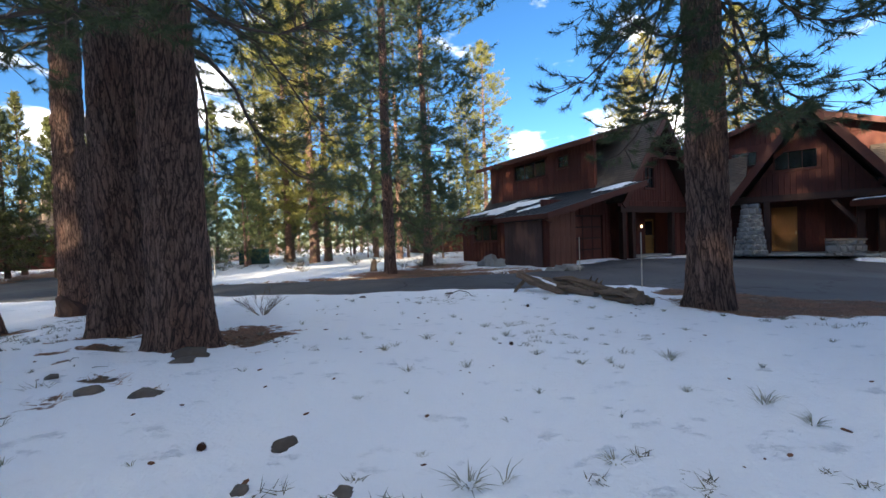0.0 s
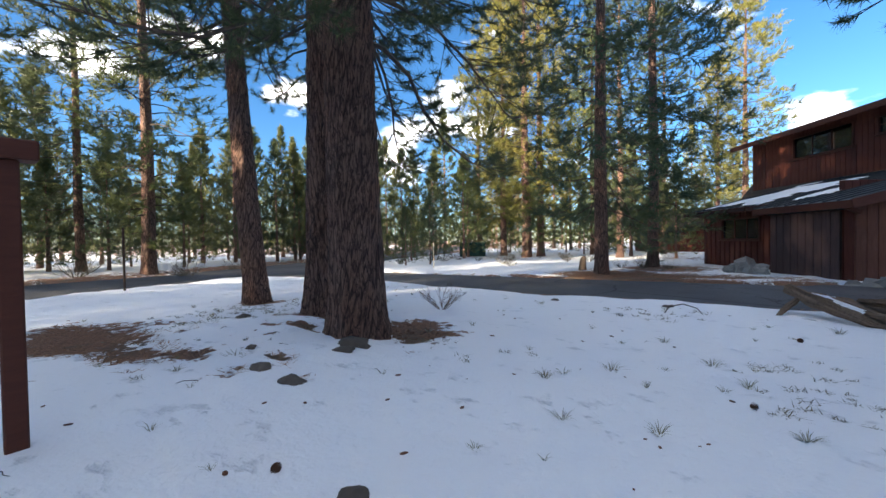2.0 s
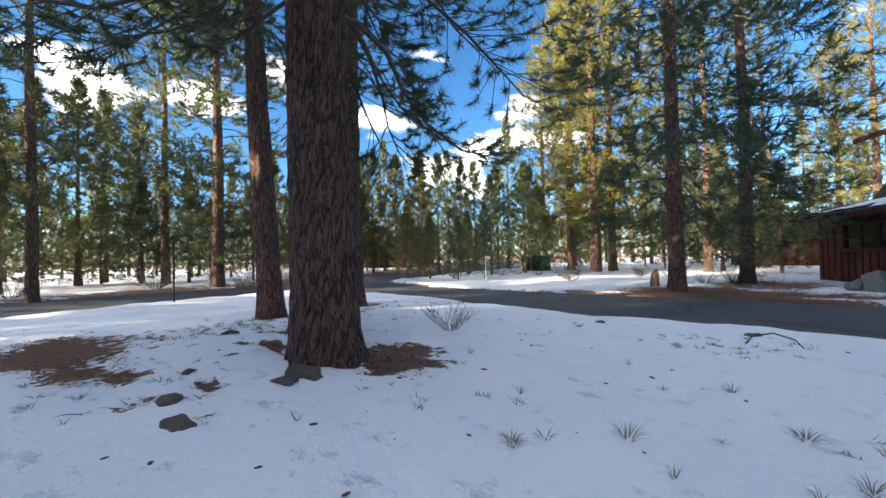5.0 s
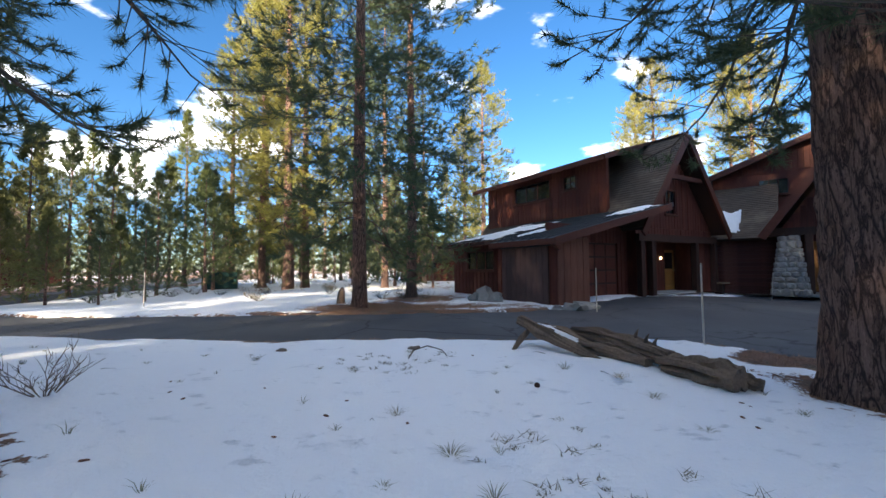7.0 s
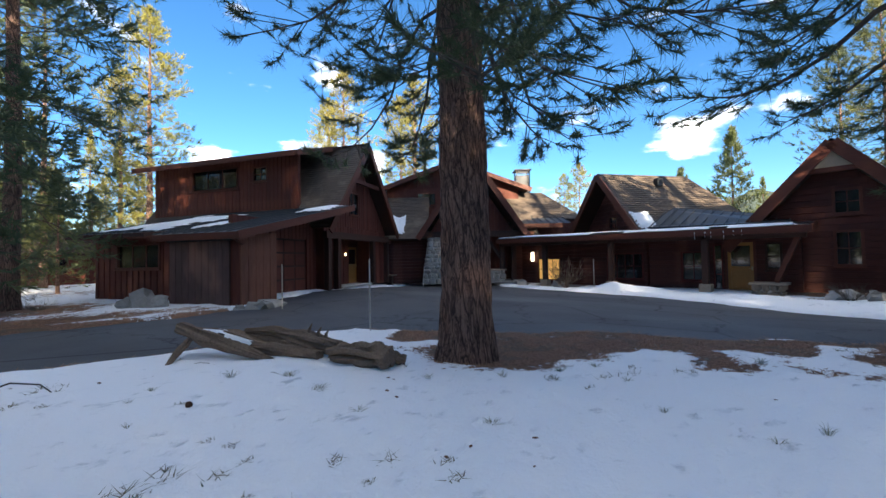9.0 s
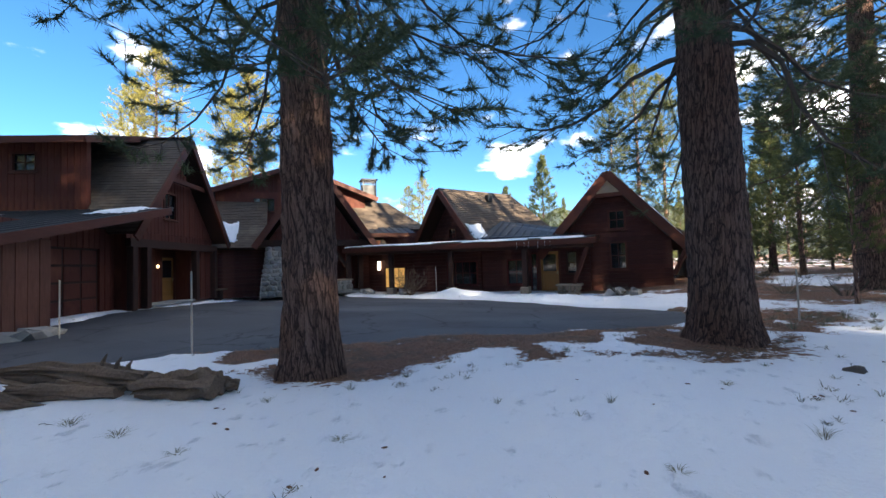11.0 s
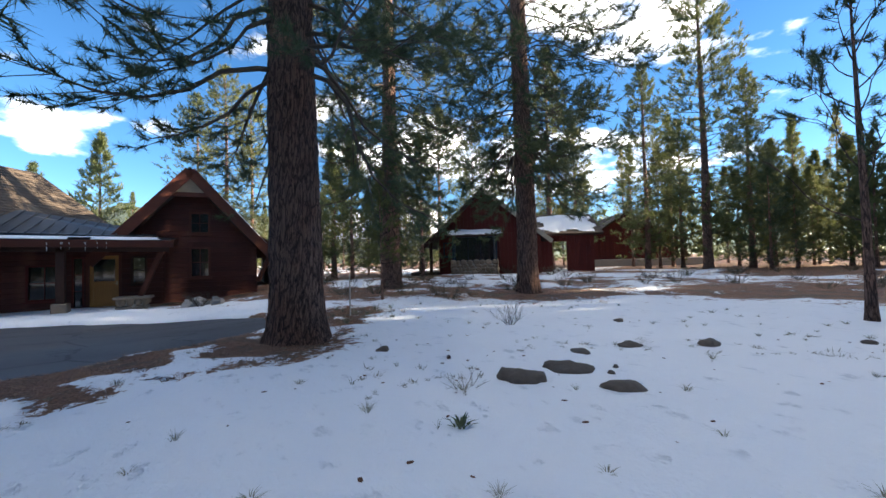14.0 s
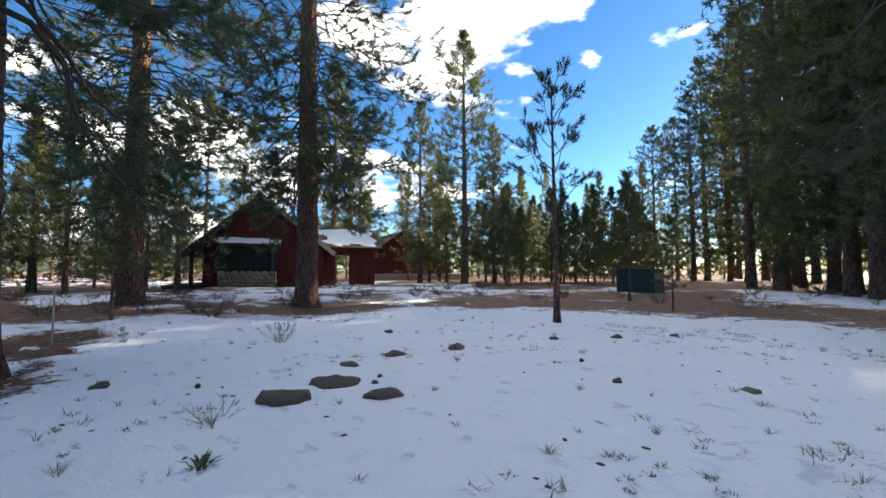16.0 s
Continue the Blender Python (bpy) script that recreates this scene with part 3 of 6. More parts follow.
build_hill("backdrop_mountain", -112, 1500, 620, 330, 5.1, PEAK, "distant snowy mountain with dark forest bands")


# ---- trees ----
def tuft_arrays(rng, origins, dirs, count, length, width, spread):
    """Needle sprays: thin triangles fanned round each direction."""
    n = len(origins)
    o = np.repeat(origins, count, axis=0)
    d = np.repeat(dirs, count, axis=0) + rng.normal(0, spread, (n * count, 3))
    d /= np.linalg.norm(d, axis=1, keepdims=True)
    side = np.cross(d, rng.normal(0, 1, (n * count, 3)))
    side /= np.linalg.norm(side, axis=1, keepdims=True) + 1e-9
    ln = length * rng.uniform(0.65, 1.15, (n * count, 1))
    start = o - d * 0.02 + np.repeat(dirs, count, axis=0) * rng.uniform(-0.5, 0.35, (n * count, 1)) * length
    v = np.stack([start - side * width / 2, start + side * width / 2, start + d * ln], 1).reshape(-1, 3)
    return v, np.arange(len(v)).reshape(-1, 3)


def trunk_mesh(name, rng, height, r0, sides, rings, rough, lean=(0, 0), flare=0.35):
    zs = np.concatenate([np.linspace(-0.15, min(7, height * 0.6), rings), np.linspace(min(7, height * 0.6), height, max(5, rings // 5))[1:]])
    th = np.linspace(0, 2 * np.pi, sides, endpoint=False)
    ph = rng.uniform(0, 6.28, 6)
    vs = []
    for z in zs:
        zz = max(z, 0.0)
        r = r0 * (1 - 0.88 * (zz / height) ** 1.1) * (1 + flare * math.exp(-zz / 0.28))
        lob = 1 + 0.10 * math.exp(-zz / 0.35) * np.sin(5 * th + ph[0]) + 0.03 * np.sin(2 * th + ph[1] + 0.2 * zz)
        bark = 0
        if rough:
            a = vnoise(th * r0 * 9 + ph[2] * 10, np.full_like(th, zz) * 1.7, 0.55, 21)
            b = vnoise(th * r0 * 9 + ph[3] * 10, np.full_like(th, zz) * 2.0, 0.28, 22)
            wrap = np.minimum(1, np.minimum(th, 2 * np.pi - th) / 0.35)
            bark = rough * ((1 - np.abs(a)) * 0.9 + 0.6 * b - 0.6) * wrap
        rr = r * lob + bark
        cx, cy = lean[0] * zz + 0.03 * math.sin(zz * 0.5 + ph[4]), lean[1] * zz + 0.03 * math.sin(zz * 0.43 + ph[5])
        vs.append(np.stack([cx + rr * np.cos(th), cy + rr * np.sin(th), np.full_like(th, z)], 1))
    v = np.concatenate(vs)
    k = np.arange(sides)
    tris = []
    for i in range(len(zs) - 1):
        a, b = i * sides + k, i * sides + (k + 1) % sides
        tris += [np.stack([a, b, b + sides], 1), np.stack([a, b + sides, a + sides], 1)]
    me = fast_mesh(name, v, np.concatenate(tris), BARK)
    me.polygons.foreach_set("use_smooth", [True] * len(me.polygons))
    return me


def pine(name, seed, height, r0, crown_from, reach, branches, tufts, needles, needle_len, needle_w, leaf,
         sides=10, rings=12, rough=0.0, droop=0.5, lean=(0, 0), shape="tall", twigs=True, spread=0.55, limb_sides=4, low=0.9, inner=0.28, fine_twigs=False):
    """A pine: tapered trunk, limbs with side twigs, and sprays of needles. Built at the origin."""
    rng = np.random.default_rng(seed)
    trunk = trunk_mesh(name + "_trunk", rng, height, r0, sides, rings, rough, lean)
    limbs = Shape()
    org, dr = [], []
    for i in range(branches):
        f = (i + rng.uniform(0, 1)) / branches
        z = crown_from + (height - crown_from) * f ** low
        az = i * 2.39996 + rng.normal(0, 0.5)
        if shape == "cone":
            ln = reach * (1 - f) ** 0.95 * rng.uniform(0.7, 1.1) + 0.06
        elif shape == "broad":
            ln = reach * (0.25 + 0.75 * min(1, f * 5)) * (1 - f) ** 0.62 * rng.uniform(0.6, 1.15) + 0.1
        elif shape == "sapling":
            ln = reach * (1 - 0.75 * f) * rng.uniform(0.6, 1.15)
        else:
            ln = reach * (0.55 + 0.9 * f) * (1 - f ** 2.2) * rng.uniform(0.6, 1.2) + 0.25
        e0 = {"cone": 0.1 + 0.6 * f, "tall": -0.15 + 0.75 * f, "sapling": 0.28 + 0.6 * f, "broad": 0.05 + 0.6 * f}[shape] + rng.normal(0, 0.13)
        dd = droop * (1 - f) * rng.uniform(0.6, 1.3)
        p = Vector((lean[0] * z, lean[1] * z, z))
        pts, rad = [p.copy()], [max(0.012, r0 * 0.105 * (1 - f * 0.6))]
        steps = 6 if twigs else 3
        h = az
        el = e0 + 0.15
        for s in range(steps):
            h += rng.normal(0, 0.16)
            el += (-dd if s < steps // 2 else dd * 0.75) * 2.7 / steps + rng.normal(0, 0.08)
            p = p + Vector((math.cos(h) * math.cos(el), math.sin(h) * math.cos(el), math.sin(el))) * ln / steps
            pts.append(p.copy())
            rad.append(rad[0] * (1 - (s + 1) / (steps + 0.6)) + 0.003)
        limbs.tube(pts, rad, limb_sides, False)
        for k in range(tufts if z < 11 or not rough else tufts // 3):
            q = rng.uniform(inner, 1.0) if k else 1.0
            fl = q * steps
            a = min(int(fl), steps - 1)
            c = pts[a].lerp(pts[a + 1], fl - a)
            fwd = (pts[a + 1] - pts[a]).normalized()
            sd = Vector((-fwd.y, fwd.x, 0)).normalized() * rng.choice((-1, 1))
            tl = ln * rng.uniform(0.10, 0.30) * (1.15 - 0.5 * q) if k else 0.05
            tw = (fwd * rng.uniform(0.3, 1) + sd * rng.uniform(0.3, 1.0) + Vector((0, 0, rng.uniform(-0.35, 0.5)))).normalized()
            e = c + tw * tl
            up = (tw + Vector((0, 0, 0.45))).normalized()
            e2 = e + up * tl * 0.35
            if fine_twigs and k:
                limbs.tube([c, e, e2], [0.008, 0.005, 0.003], 3, False)
            org.append(e2)
            dr.append(up)
            if twigs and k and tl > 0.25:
                org.append(e)
                dr.append(tw)
    for _ in range(6):
        org.append(Vector((lean[0] * height, lean[1] * height, height - rng.uniform(0, 0.4))))
        dr.append(Vector((0, 0, 1)))
    v, t = tuft_arrays(rng, np.array(org), np.array(dr), needles, needle_len, needle_w, spread)
    crown = fast_mesh(name + "_crown", v, t, leaf)
    return trunk, limbs.mesh(name + "_limbs", TWIG), crown


def plant_tree(meshes, x, y, turn, scale, label, category="pine tree", group="", sink=0.08, name="pine_tree", wide=1.0):
    ob = thing(name, Matrix.LocRotScale((x, y, on_ground(x, y, sink)), Euler((0, 0, radians(turn))), (scale * wide, scale * wide, scale)), label, category, group)
    for nm, me in zip(("trunk", "bough", "crown"), meshes):
        part(nm, me, None, ob)
    return ob


HERO = dict(needles=44, needle_len=0.18, needle_w=0.0115, sides=56, rings=96, twigs=True, spread=0.85, low=1.35, inner=0.34, fine_twigs=True)
hero_a = pine("great_pine", 1, 23, 0.34, 3.9, 4.9, 100, 19, leaf=NEEDLE_DARK, rough=0.035, droop=0.75, **HERO)
hero_b = pine("broad_pine", 2, 24, 0.31, 4.3, 4.8, 110, 21, leaf=NEEDLE_DARK, rough=0.032, droop=1.0, **HERO)
hero_c = pine("thick_pine", 3, 24, 0.41, 4.2, 5.2, 104, 19, leaf=NEEDLE_DARK, rough=0.038, droop=0.8, **HERO)
hero_d = pine("leaning_pine", 4, 20, 0.25, 6.2, 3.6, 60, 13, leaf=NEEDLE_DARK, rough=0.025, droop=0.7, lean=(-0.098, 0.015), **HERO)
bare_a = pine("bare_stem_pine", 5, 24, 0.33, 6.2, 4.4, 66, 13, leaf=NEEDLE_DARK, rough=0.035, droop=0.7, **HERO)

bushy = pine("bushy_pine", 6, 24, 0.34, 4.7, 4.8, 180, 16, needles=20, needle_len=0.27, needle_w=0.026, leaf=NEEDLE_DARK, sides=40, rings=70, rough=0.03,
             droop=0.85, twigs=True, fine_twigs=True, spread=0.75, low=1.5, inner=0.25)

MID = dict(needles=11, needle_len=0.36, needle_w=0.042, sides=12, rings=14, spread=0.62)
full_a = pine("full_pine", 11, 21, 0.27, 2.6, 4.0, 150, 10, leaf=NEEDLE, droop=0.55, **MID)
full_b = pine("full_pine_b", 12, 22, 0.25, 2.3, 4.3, 160, 10, leaf=NEEDLE_DARK, droop=0.6, **MID)
# crown wears the needle colour with sunlight painted in
gold_a = pine("sunny_pine", 13, 24, 0.30, 3.4, 4.2, 170, 11, leaf=NEEDLE_SUNLIT, droop=0.5, **MID)
tall_a = pine("sparse_pine", 14, 20, 0.20, 4.0, 2.9, 110, 9, leaf=NEEDLE, droop=0.45, **MID)
FAR = dict(needles=7, needle_len=0.34, needle_w=0.055, sides=7, rings=6, twigs=False, spread=0.65, limb_sides=3)
cone_a = pine("young_pine", 21, 9, 0.11, 0.45, 2.5, 100, 9, leaf=NEEDLE, droop=0.25, shape="cone", **FAR)
cone_b = pine("young_pine_b", 22, 10, 0.12, 0.5, 2.8, 104, 9, leaf=NEEDLE_DARK, droop=0.3, shape="cone", **FAR)
far_a = pine("far_pine", 23, 19, 0.2, 1.8, 3.5, 112, 9, leaf=NEEDLE, droop=0.4, **FAR)
cone_c = pine("slim_pine", 25, 12, 0.14, 0.9, 2.2, 92, 9, leaf=NEEDLE, droop=0.3, shape="cone", **FAR)
cone_d = pine("slim_pine_b", 26, 13, 0.15, 1.1, 2.5, 96, 9, leaf=NEEDLE_OLIVE, droop=0.35, shape="cone", **FAR)
dense_a = pine("dense_pine", 27, 21, 0.3, 1.6, 4.3, 150, 14, leaf=NEEDLE, droop=0.45, shape="broad", **MID)
dense_b = pine("dense_pine_b", 28, 24, 0.33, 3.2, 3.8, 130, 11, leaf=NEEDLE_DARK, droop=0.55, **MID)
# also takes the needles with sunlight painted into their colour
far_b = pine("far_pine_b", 24, 18, 0.2, 1.4, 3.2, 112, 9, leaf=NEEDLE_SUNLIT, droop=0.35, shape="cone", **FAR)
sap_a = pine("sapling", 31, 6.1, 0.08, 1.8, 2.4, 19, 11, needles=34, needle_len=0.17, needle_w=0.012, leaf=NEEDLE_DARK, sides=14, rings=30, fine_twigs=True,
             inner=0.45, rough=0.004, droop=-0.5, shape="sapling", spread=0.75)
sap_b = pine("sapling_b", 32, 4.4, 0.045, 1.0, 0.9, 40, 5, needles=34, needle_len=0.18, needle_w=0.016, leaf=NEEDLE, sides=10, rings=12, fine_twigs=True,
             rough=0.0, droop=0.1, shape="cone", spread=0.7)

HERO_LABEL = "tall pine with reddish furrowed bark and drooping needle branches"
plant_tree(hero_a, -3.26, 5.06, 20, 1.0, "large pine with dark furrowed bark standing in a pair")
plant_tree(bare_a, -4.55, 5.82, 140, 1.05, "large pine with dark furrowed bark behind its twin")
plant_tree(hero_d, -7.34, 6.38, 10, 1.0, "slender leaning pine with dark bark in snow")
plant_tree(bare_a, -7.85, 8.68, 250, 0.95, "dark-barked pine with high crown beside the road")
plant_tree(hero_b, 4.76, 7.24, 75, 1.13, "tall pine with reddish plated bark beside the driveway")
plant_tree(hero_c, 8.3, 2.26, 200, 1.07, "thick pine with furrowed bark at the edge of the court")
plant_tree(bushy, 17.9, -3.35, 130, 1.15, HERO_LABEL)
plant_tree(bushy, 12.2, -6.2, 310, 1.1, HERO_LABEL)
plant_tree(hero_b, -3.6, -6.6, 120, 1.0, HERO_LABEL)
plant_tree(full_b, -2.20, 16.85, 40, 1.0, "tall dark-stemmed pine beyond the driveway")
plant_tree(full_b, -0.75, 21.2, 170, 0.95, "tall dark pine with dense lower branches")
plant_tree(sap_a, 3.70, -6.55, 0, 1.0, "young pine with bare lower stem and brush-like tips", "pine sapling", name="pine_sapling")
plant_tree(sap_b, 13.7, -1.25, 60, 1.0, "slim young pine standing in a snowy clearing", "pine sapling", name="pine_sapling")
plant_tree(sap_b, 2.86, -15.0, 10, 1.25, "slim young pine beside a green utility box", "pine sapling", name="pine_sapling")
plant_tree(sap_b, 1.24, -11.2, 100, 0.7, "small young pine on the snow", "pine sapling", name="pine_sapling")


def at_bearing(b, d):
    return 0.9 - math.sin(radians(b)) * d, 2.9 + math.cos(radians(b)) * d


YOUNG = [(46, 24, 7.4), (43, 30, 9.2), (39.6, 31, 8.8), (37.7, 33, 9.2), (49, 31, 9.3), (52.3, 33, 9.8), (54.6, 31, 8.6), (57, 30, 8.6), (34.5, 34, 9.2), (30, 29, 7.5), (59.5, 33, 10),
         (62, 30, 9.5), (65.5, 31, 9), (79.6, 34, 12), (82.6, 33, 12), (84.8, 30, 11.5), (88, 27, 10), (91, 29, 11), (68, 27, 6), (75, 27, 6.5), (44.6, 21, 3.6), (40.6, 20, 3.2), (47.8, 22, 4.2), (36.7, 21, 4.0),
         (-78, 46, 13), (-73, 58, 12), (-166, 30, 7), (-170, 34, 8), (-162, 38, 8), (-174, 40, 9), (-158, 44, 10), (-99, 33, 9), (-103, 27, 7.5), (-115, 25, 9), (-112, 30, 9), (-147, 33, 9)]
SLIM = [(32.9, 36, 13.4), (50.6, 37, 12), (41.4, 38, 11.5), (45.2, 40, 11.8), (55.5, 39, 12), (61, 38, 12.5), (14.5, 44, 14), (9.5, 46, 13), (-148.5, 36, 12), (-144, 38, 10.5), (-160.5, 48, 13), (-171, 47, 12)]
TALL = [(28, 33, 18), (8.6, 27, 20), (3, 34, 19), (12, 31, 17), (77.3, 27, 19.5), (88.5, 20, 19),
        (-90, 36, 17), (-87, 40, 16), (-93, 42, 18), (-118, 36, 15), (-123, 40, 14)]
DENSE = [(72, 23, 22), (-152, 29, 19), (-145.6, 31, 14.5), (-156.3, 31, 12.5), (-149.5, 34, 11), (-133.5, 33, 18), (-137, 36, 13)]
GOLD = [(21.5, 28, 25), (19.3, 29.5, 24), (24.5, 31, 21), (-5.6, 38, 21), (-28, 44, 22), (-38, 46, 23), (-26, 47, 20), (-36, 50, 22), (-3, 44, 18), (-61, 62, 15), (-59, 64, 14), (24, 40, 22)]
# bearings past -196 are never in view: pines added to shade houses and snow
SOUTH = [(-207, 21, 23), (-212, 26, 24), (-218, 22, 22), (-202, 30, 25), (-183, 46, 22), (-180, 50, 18), (-187, 40, 22), (-188.5, 50, 25), (-194, 32, 28), (-197, 25, 25), (-191, 38, 28), (-199, 40, 26),
         (-177.5, 43, 15), (-181.6, 41, 17), (-185.2, 43, 20), (-192.6, 44, 25), (-189.8, 30, 29), (-195.3, 29, 28), (-201, 26, 25), (-204.5, 31, 26), (-209.5, 31, 26),
         (-214, 30, 25), (-217, 36, 26), (-221, 30, 25), (-224, 36, 26), (-211, 38, 26), (-220, 25, 22), (-227, 31, 24), (-206.5, 38, 27), (-197.5, 36, 26)]
LBL_YOUNG = "young cone-shaped pine with branches down to the snow"
LBL_TALL = "tall green pine with drooping branches at the forest edge"
LBL_GOLD = "tall yellow-green pine behind the clearing, sunlight put into its needle colour"
for i, (b, d, h) in enumerate(YOUNG):
    x, y = at_bearing(b, d)
    src, hh = ((cone_a, 9), (cone_b, 10))[i % 2]
    plant_tree(src, x, y, i * 77, h / hh, LBL_YOUNG, "pine tree", "young pines")
for i, (b, d, h) in enumerate(TALL):
    x, y = at_bearing(b, d)
    src, hh = ((full_a, 21), (full_b, 22), (tall_a, 20))[i % 3]
    plant_tree(src, x, y, i * 113, h / hh, LBL_TALL, "pine tree", "forest pines")
for i, (b, d, h) in enumerate(SLIM):
    x, y = at_bearing(b, d)
    src, hh = ((cone_d, 13), (cone_c, 12))[i % 2]
    plant_tree(src, x, y, i * 97, h / hh, "slim pointed pine rising from the young wood", "pine tree", "slim pines")
for i, (b, d, h) in enumerate(DENSE):
    x, y = at_bearing(b, d)
    plant_tree(dense_a, x, y, i * 71, h / 21, "broad dense pine with branches almost to the ground", "pine tree", "dense pines")
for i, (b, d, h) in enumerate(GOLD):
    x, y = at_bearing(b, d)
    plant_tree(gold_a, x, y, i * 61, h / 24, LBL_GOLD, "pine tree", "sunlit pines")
for i, (b, d, h) in enumerate(SOUTH):
    x, y = at_bearing(b, d)
    src, hh = ((full_a, 21), (dense_b, 24), (full_b, 22))[i % 3]
    plant_tree(src, x, y, i * 131, h / hh, "tall dark pine against the light beyond the road, belt extended unseen for shade", "pine tree", "pines beyond the road")

rng_f = random.Random(5)
# in the 128 to 178 sector, pines below 164 are unseen, added for shade
FOREST = [(-8, 28, 42, 72, 24, 12, 19), (28, 66, 42, 70, 26, 9.5, 13.5), (66, 96, 38, 60, 16, 9, 13), (96, 128, 27, 58, 16, 11, 20), (128, 178, 26, 58, 24, 18, 25), (-210, -182, 42, 70, 9, 20, 27),
          (-182, -150, 55, 85, 18, 11, 18), (-150, -92, 46, 80, 26, 9, 15), (-92, -50, 75, 110, 14, 10, 15)]
UNDER = [(-2, 32, 26, 40, 16, 4.5, 8), (32, 64, 25, 40, 18, 3.5, 7), (64, 100, 26, 38, 14, 3.5, 7.5), (-200, -177, 40, 64, 16, 4, 7), (-120, -98, 24, 34, 9, 5, 9), (-177, -156, 27, 42, 20, 5, 8.5), (-156, -132, 36, 60, 16, 7, 12)]
for b0, b1, d0, d1, count, h0, h1 in FOREST:
    for k in range(count):
        b = b0 + (b1 - b0) * (k + rng_f.random()) / count
        d = math.sqrt(rng_f.uniform(d0 * d0, d1 * d1))
        x, y = at_bearing(b, d)
        if float(line_dist(np.array([x]), np.array([y]), ROAD)[0]) < 4.5:
            continue
        src, hh = rng_f.choice(((far_a, 19), (far_b, 18), (cone_c, 12), (cone_d, 13), (cone_c, 12)))
        h = rng_f.uniform(h0, h1)
        plant_tree(src, x, y, rng_f.uniform(0, 360), h / hh, "pine in the surrounding forest", "pine tree", "surrounding forest")
for b0, b1, d0, d1, count, h0, h1 in UNDER:
    for k in range(count):
        b = b0 + (b1 - b0) * (k + rng_f.random()) / count
        x, y = at_bearing(b, rng_f.uniform(d0, d1))
        if float(line_dist(np.array([x]), np.array([y]), ROAD)[0]) < 4.5 or math.hypot(x - 23, y + 13) < 7 or math.hypot(x - 27, y + 30) < 8 or math.hypot(x - 2, y - 21) < 6:
            continue
        src, hh = rng_f.choice(((cone_a, 9), (cone_b, 10)))
        plant_tree(src, x, y, rng_f.uniform(0, 360), rng_f.uniform(h0, h1) / hh, LBL_YOUNG, "pine tree", "young pines", wide=rng_f.uniform(0.9, 1.3))


def far_woods():
    """The wooded distance all round: many small pines joined."""
    rg = np.random.default_rng(90)
    org, dr = [], []
    for b in np.arange(-180, 180, 0.75):
        d = rg.uniform(80, 130)
        if -92 < b < -40:
            d += 40
        x, y = at_bearing(b, d)
        h = rg.uniform(6, 13)
        z0 = float(base(x, y))
        for k in range(26):
            f = rg.random() ** 1.2
            a = rg.uniform(0, 6.283)
            r = (0.25 + 1.9 * (1 - f)) * rg.uniform(0.4, 1.0) * h / 10
            org.append((x + math.cos(a) * r, y + math.sin(a) * r, z0 + 0.3 + f * h))
            dr.append((math.cos(a) * 0.6, math.sin(a) * 0.6, 0.5))
    v, t = tuft_arrays(rg, np.array(org), np.array(dr), 6, 1.15, 0.34, 0.7)
    tagged(new("far_woods", fast_mesh("far_woods", v, t, NEEDLE)), "distant pine woods all round the clearing", "woods", "", "stuff")


far_woods()


# ---- building helpers ----
def cut_boxes(length, height, openings):
    """The rectangles that are left of a wall once its openings are cut out."""
    xs = sorted({0.0, length, *[o[0] for o in openings], *[o[2] for o in openings]})
    out = []
    for a, b in zip(xs, xs[1:]):
        zs = [0.0]
        for o in sorted((o for o in openings if o[0] < b - 1e-6 and o[2] > a + 1e-6), key=lambda o: o[1]):
            zs += [o[1], o[3]]
        zs.append(height)
        out += [(a, z0, b, z1) for z0, z1 in zip(zs[::2], zs[1::2]) if z1 - z0 > 0.01]
    return out


def board_mesh(w, h, t, material):
    key = (round(w, 2), round(h, 2), round(t, 3), material.name)
    if key not in BOARDS:
        s = Shape()
        b = min(0.008, t / 2.5)
        s.quad_mesh([(0, 0, 0), (w, 0, 0), (w, 0, h), (0, 0, h), (b, -t, b), (w - b, -t, b), (w - b, -t, h - b), (b, -t, h - b)],
                    [(4, 5, 6, 7), (0, 1, 5, 4), (1, 2, 6, 5), (2, 3, 7, 6), (3, 0, 4, 7)])
        BOARDS[key] = s.mesh("board", material)
    return BOARDS[key]


BOARDS = {}


def put_board(parent, m, w, h, t, material, name="board"):
    ob = new(name, board_mesh(w, h, t, material))
    ob.parent = parent
    ob.matrix_basis = m
    return ob


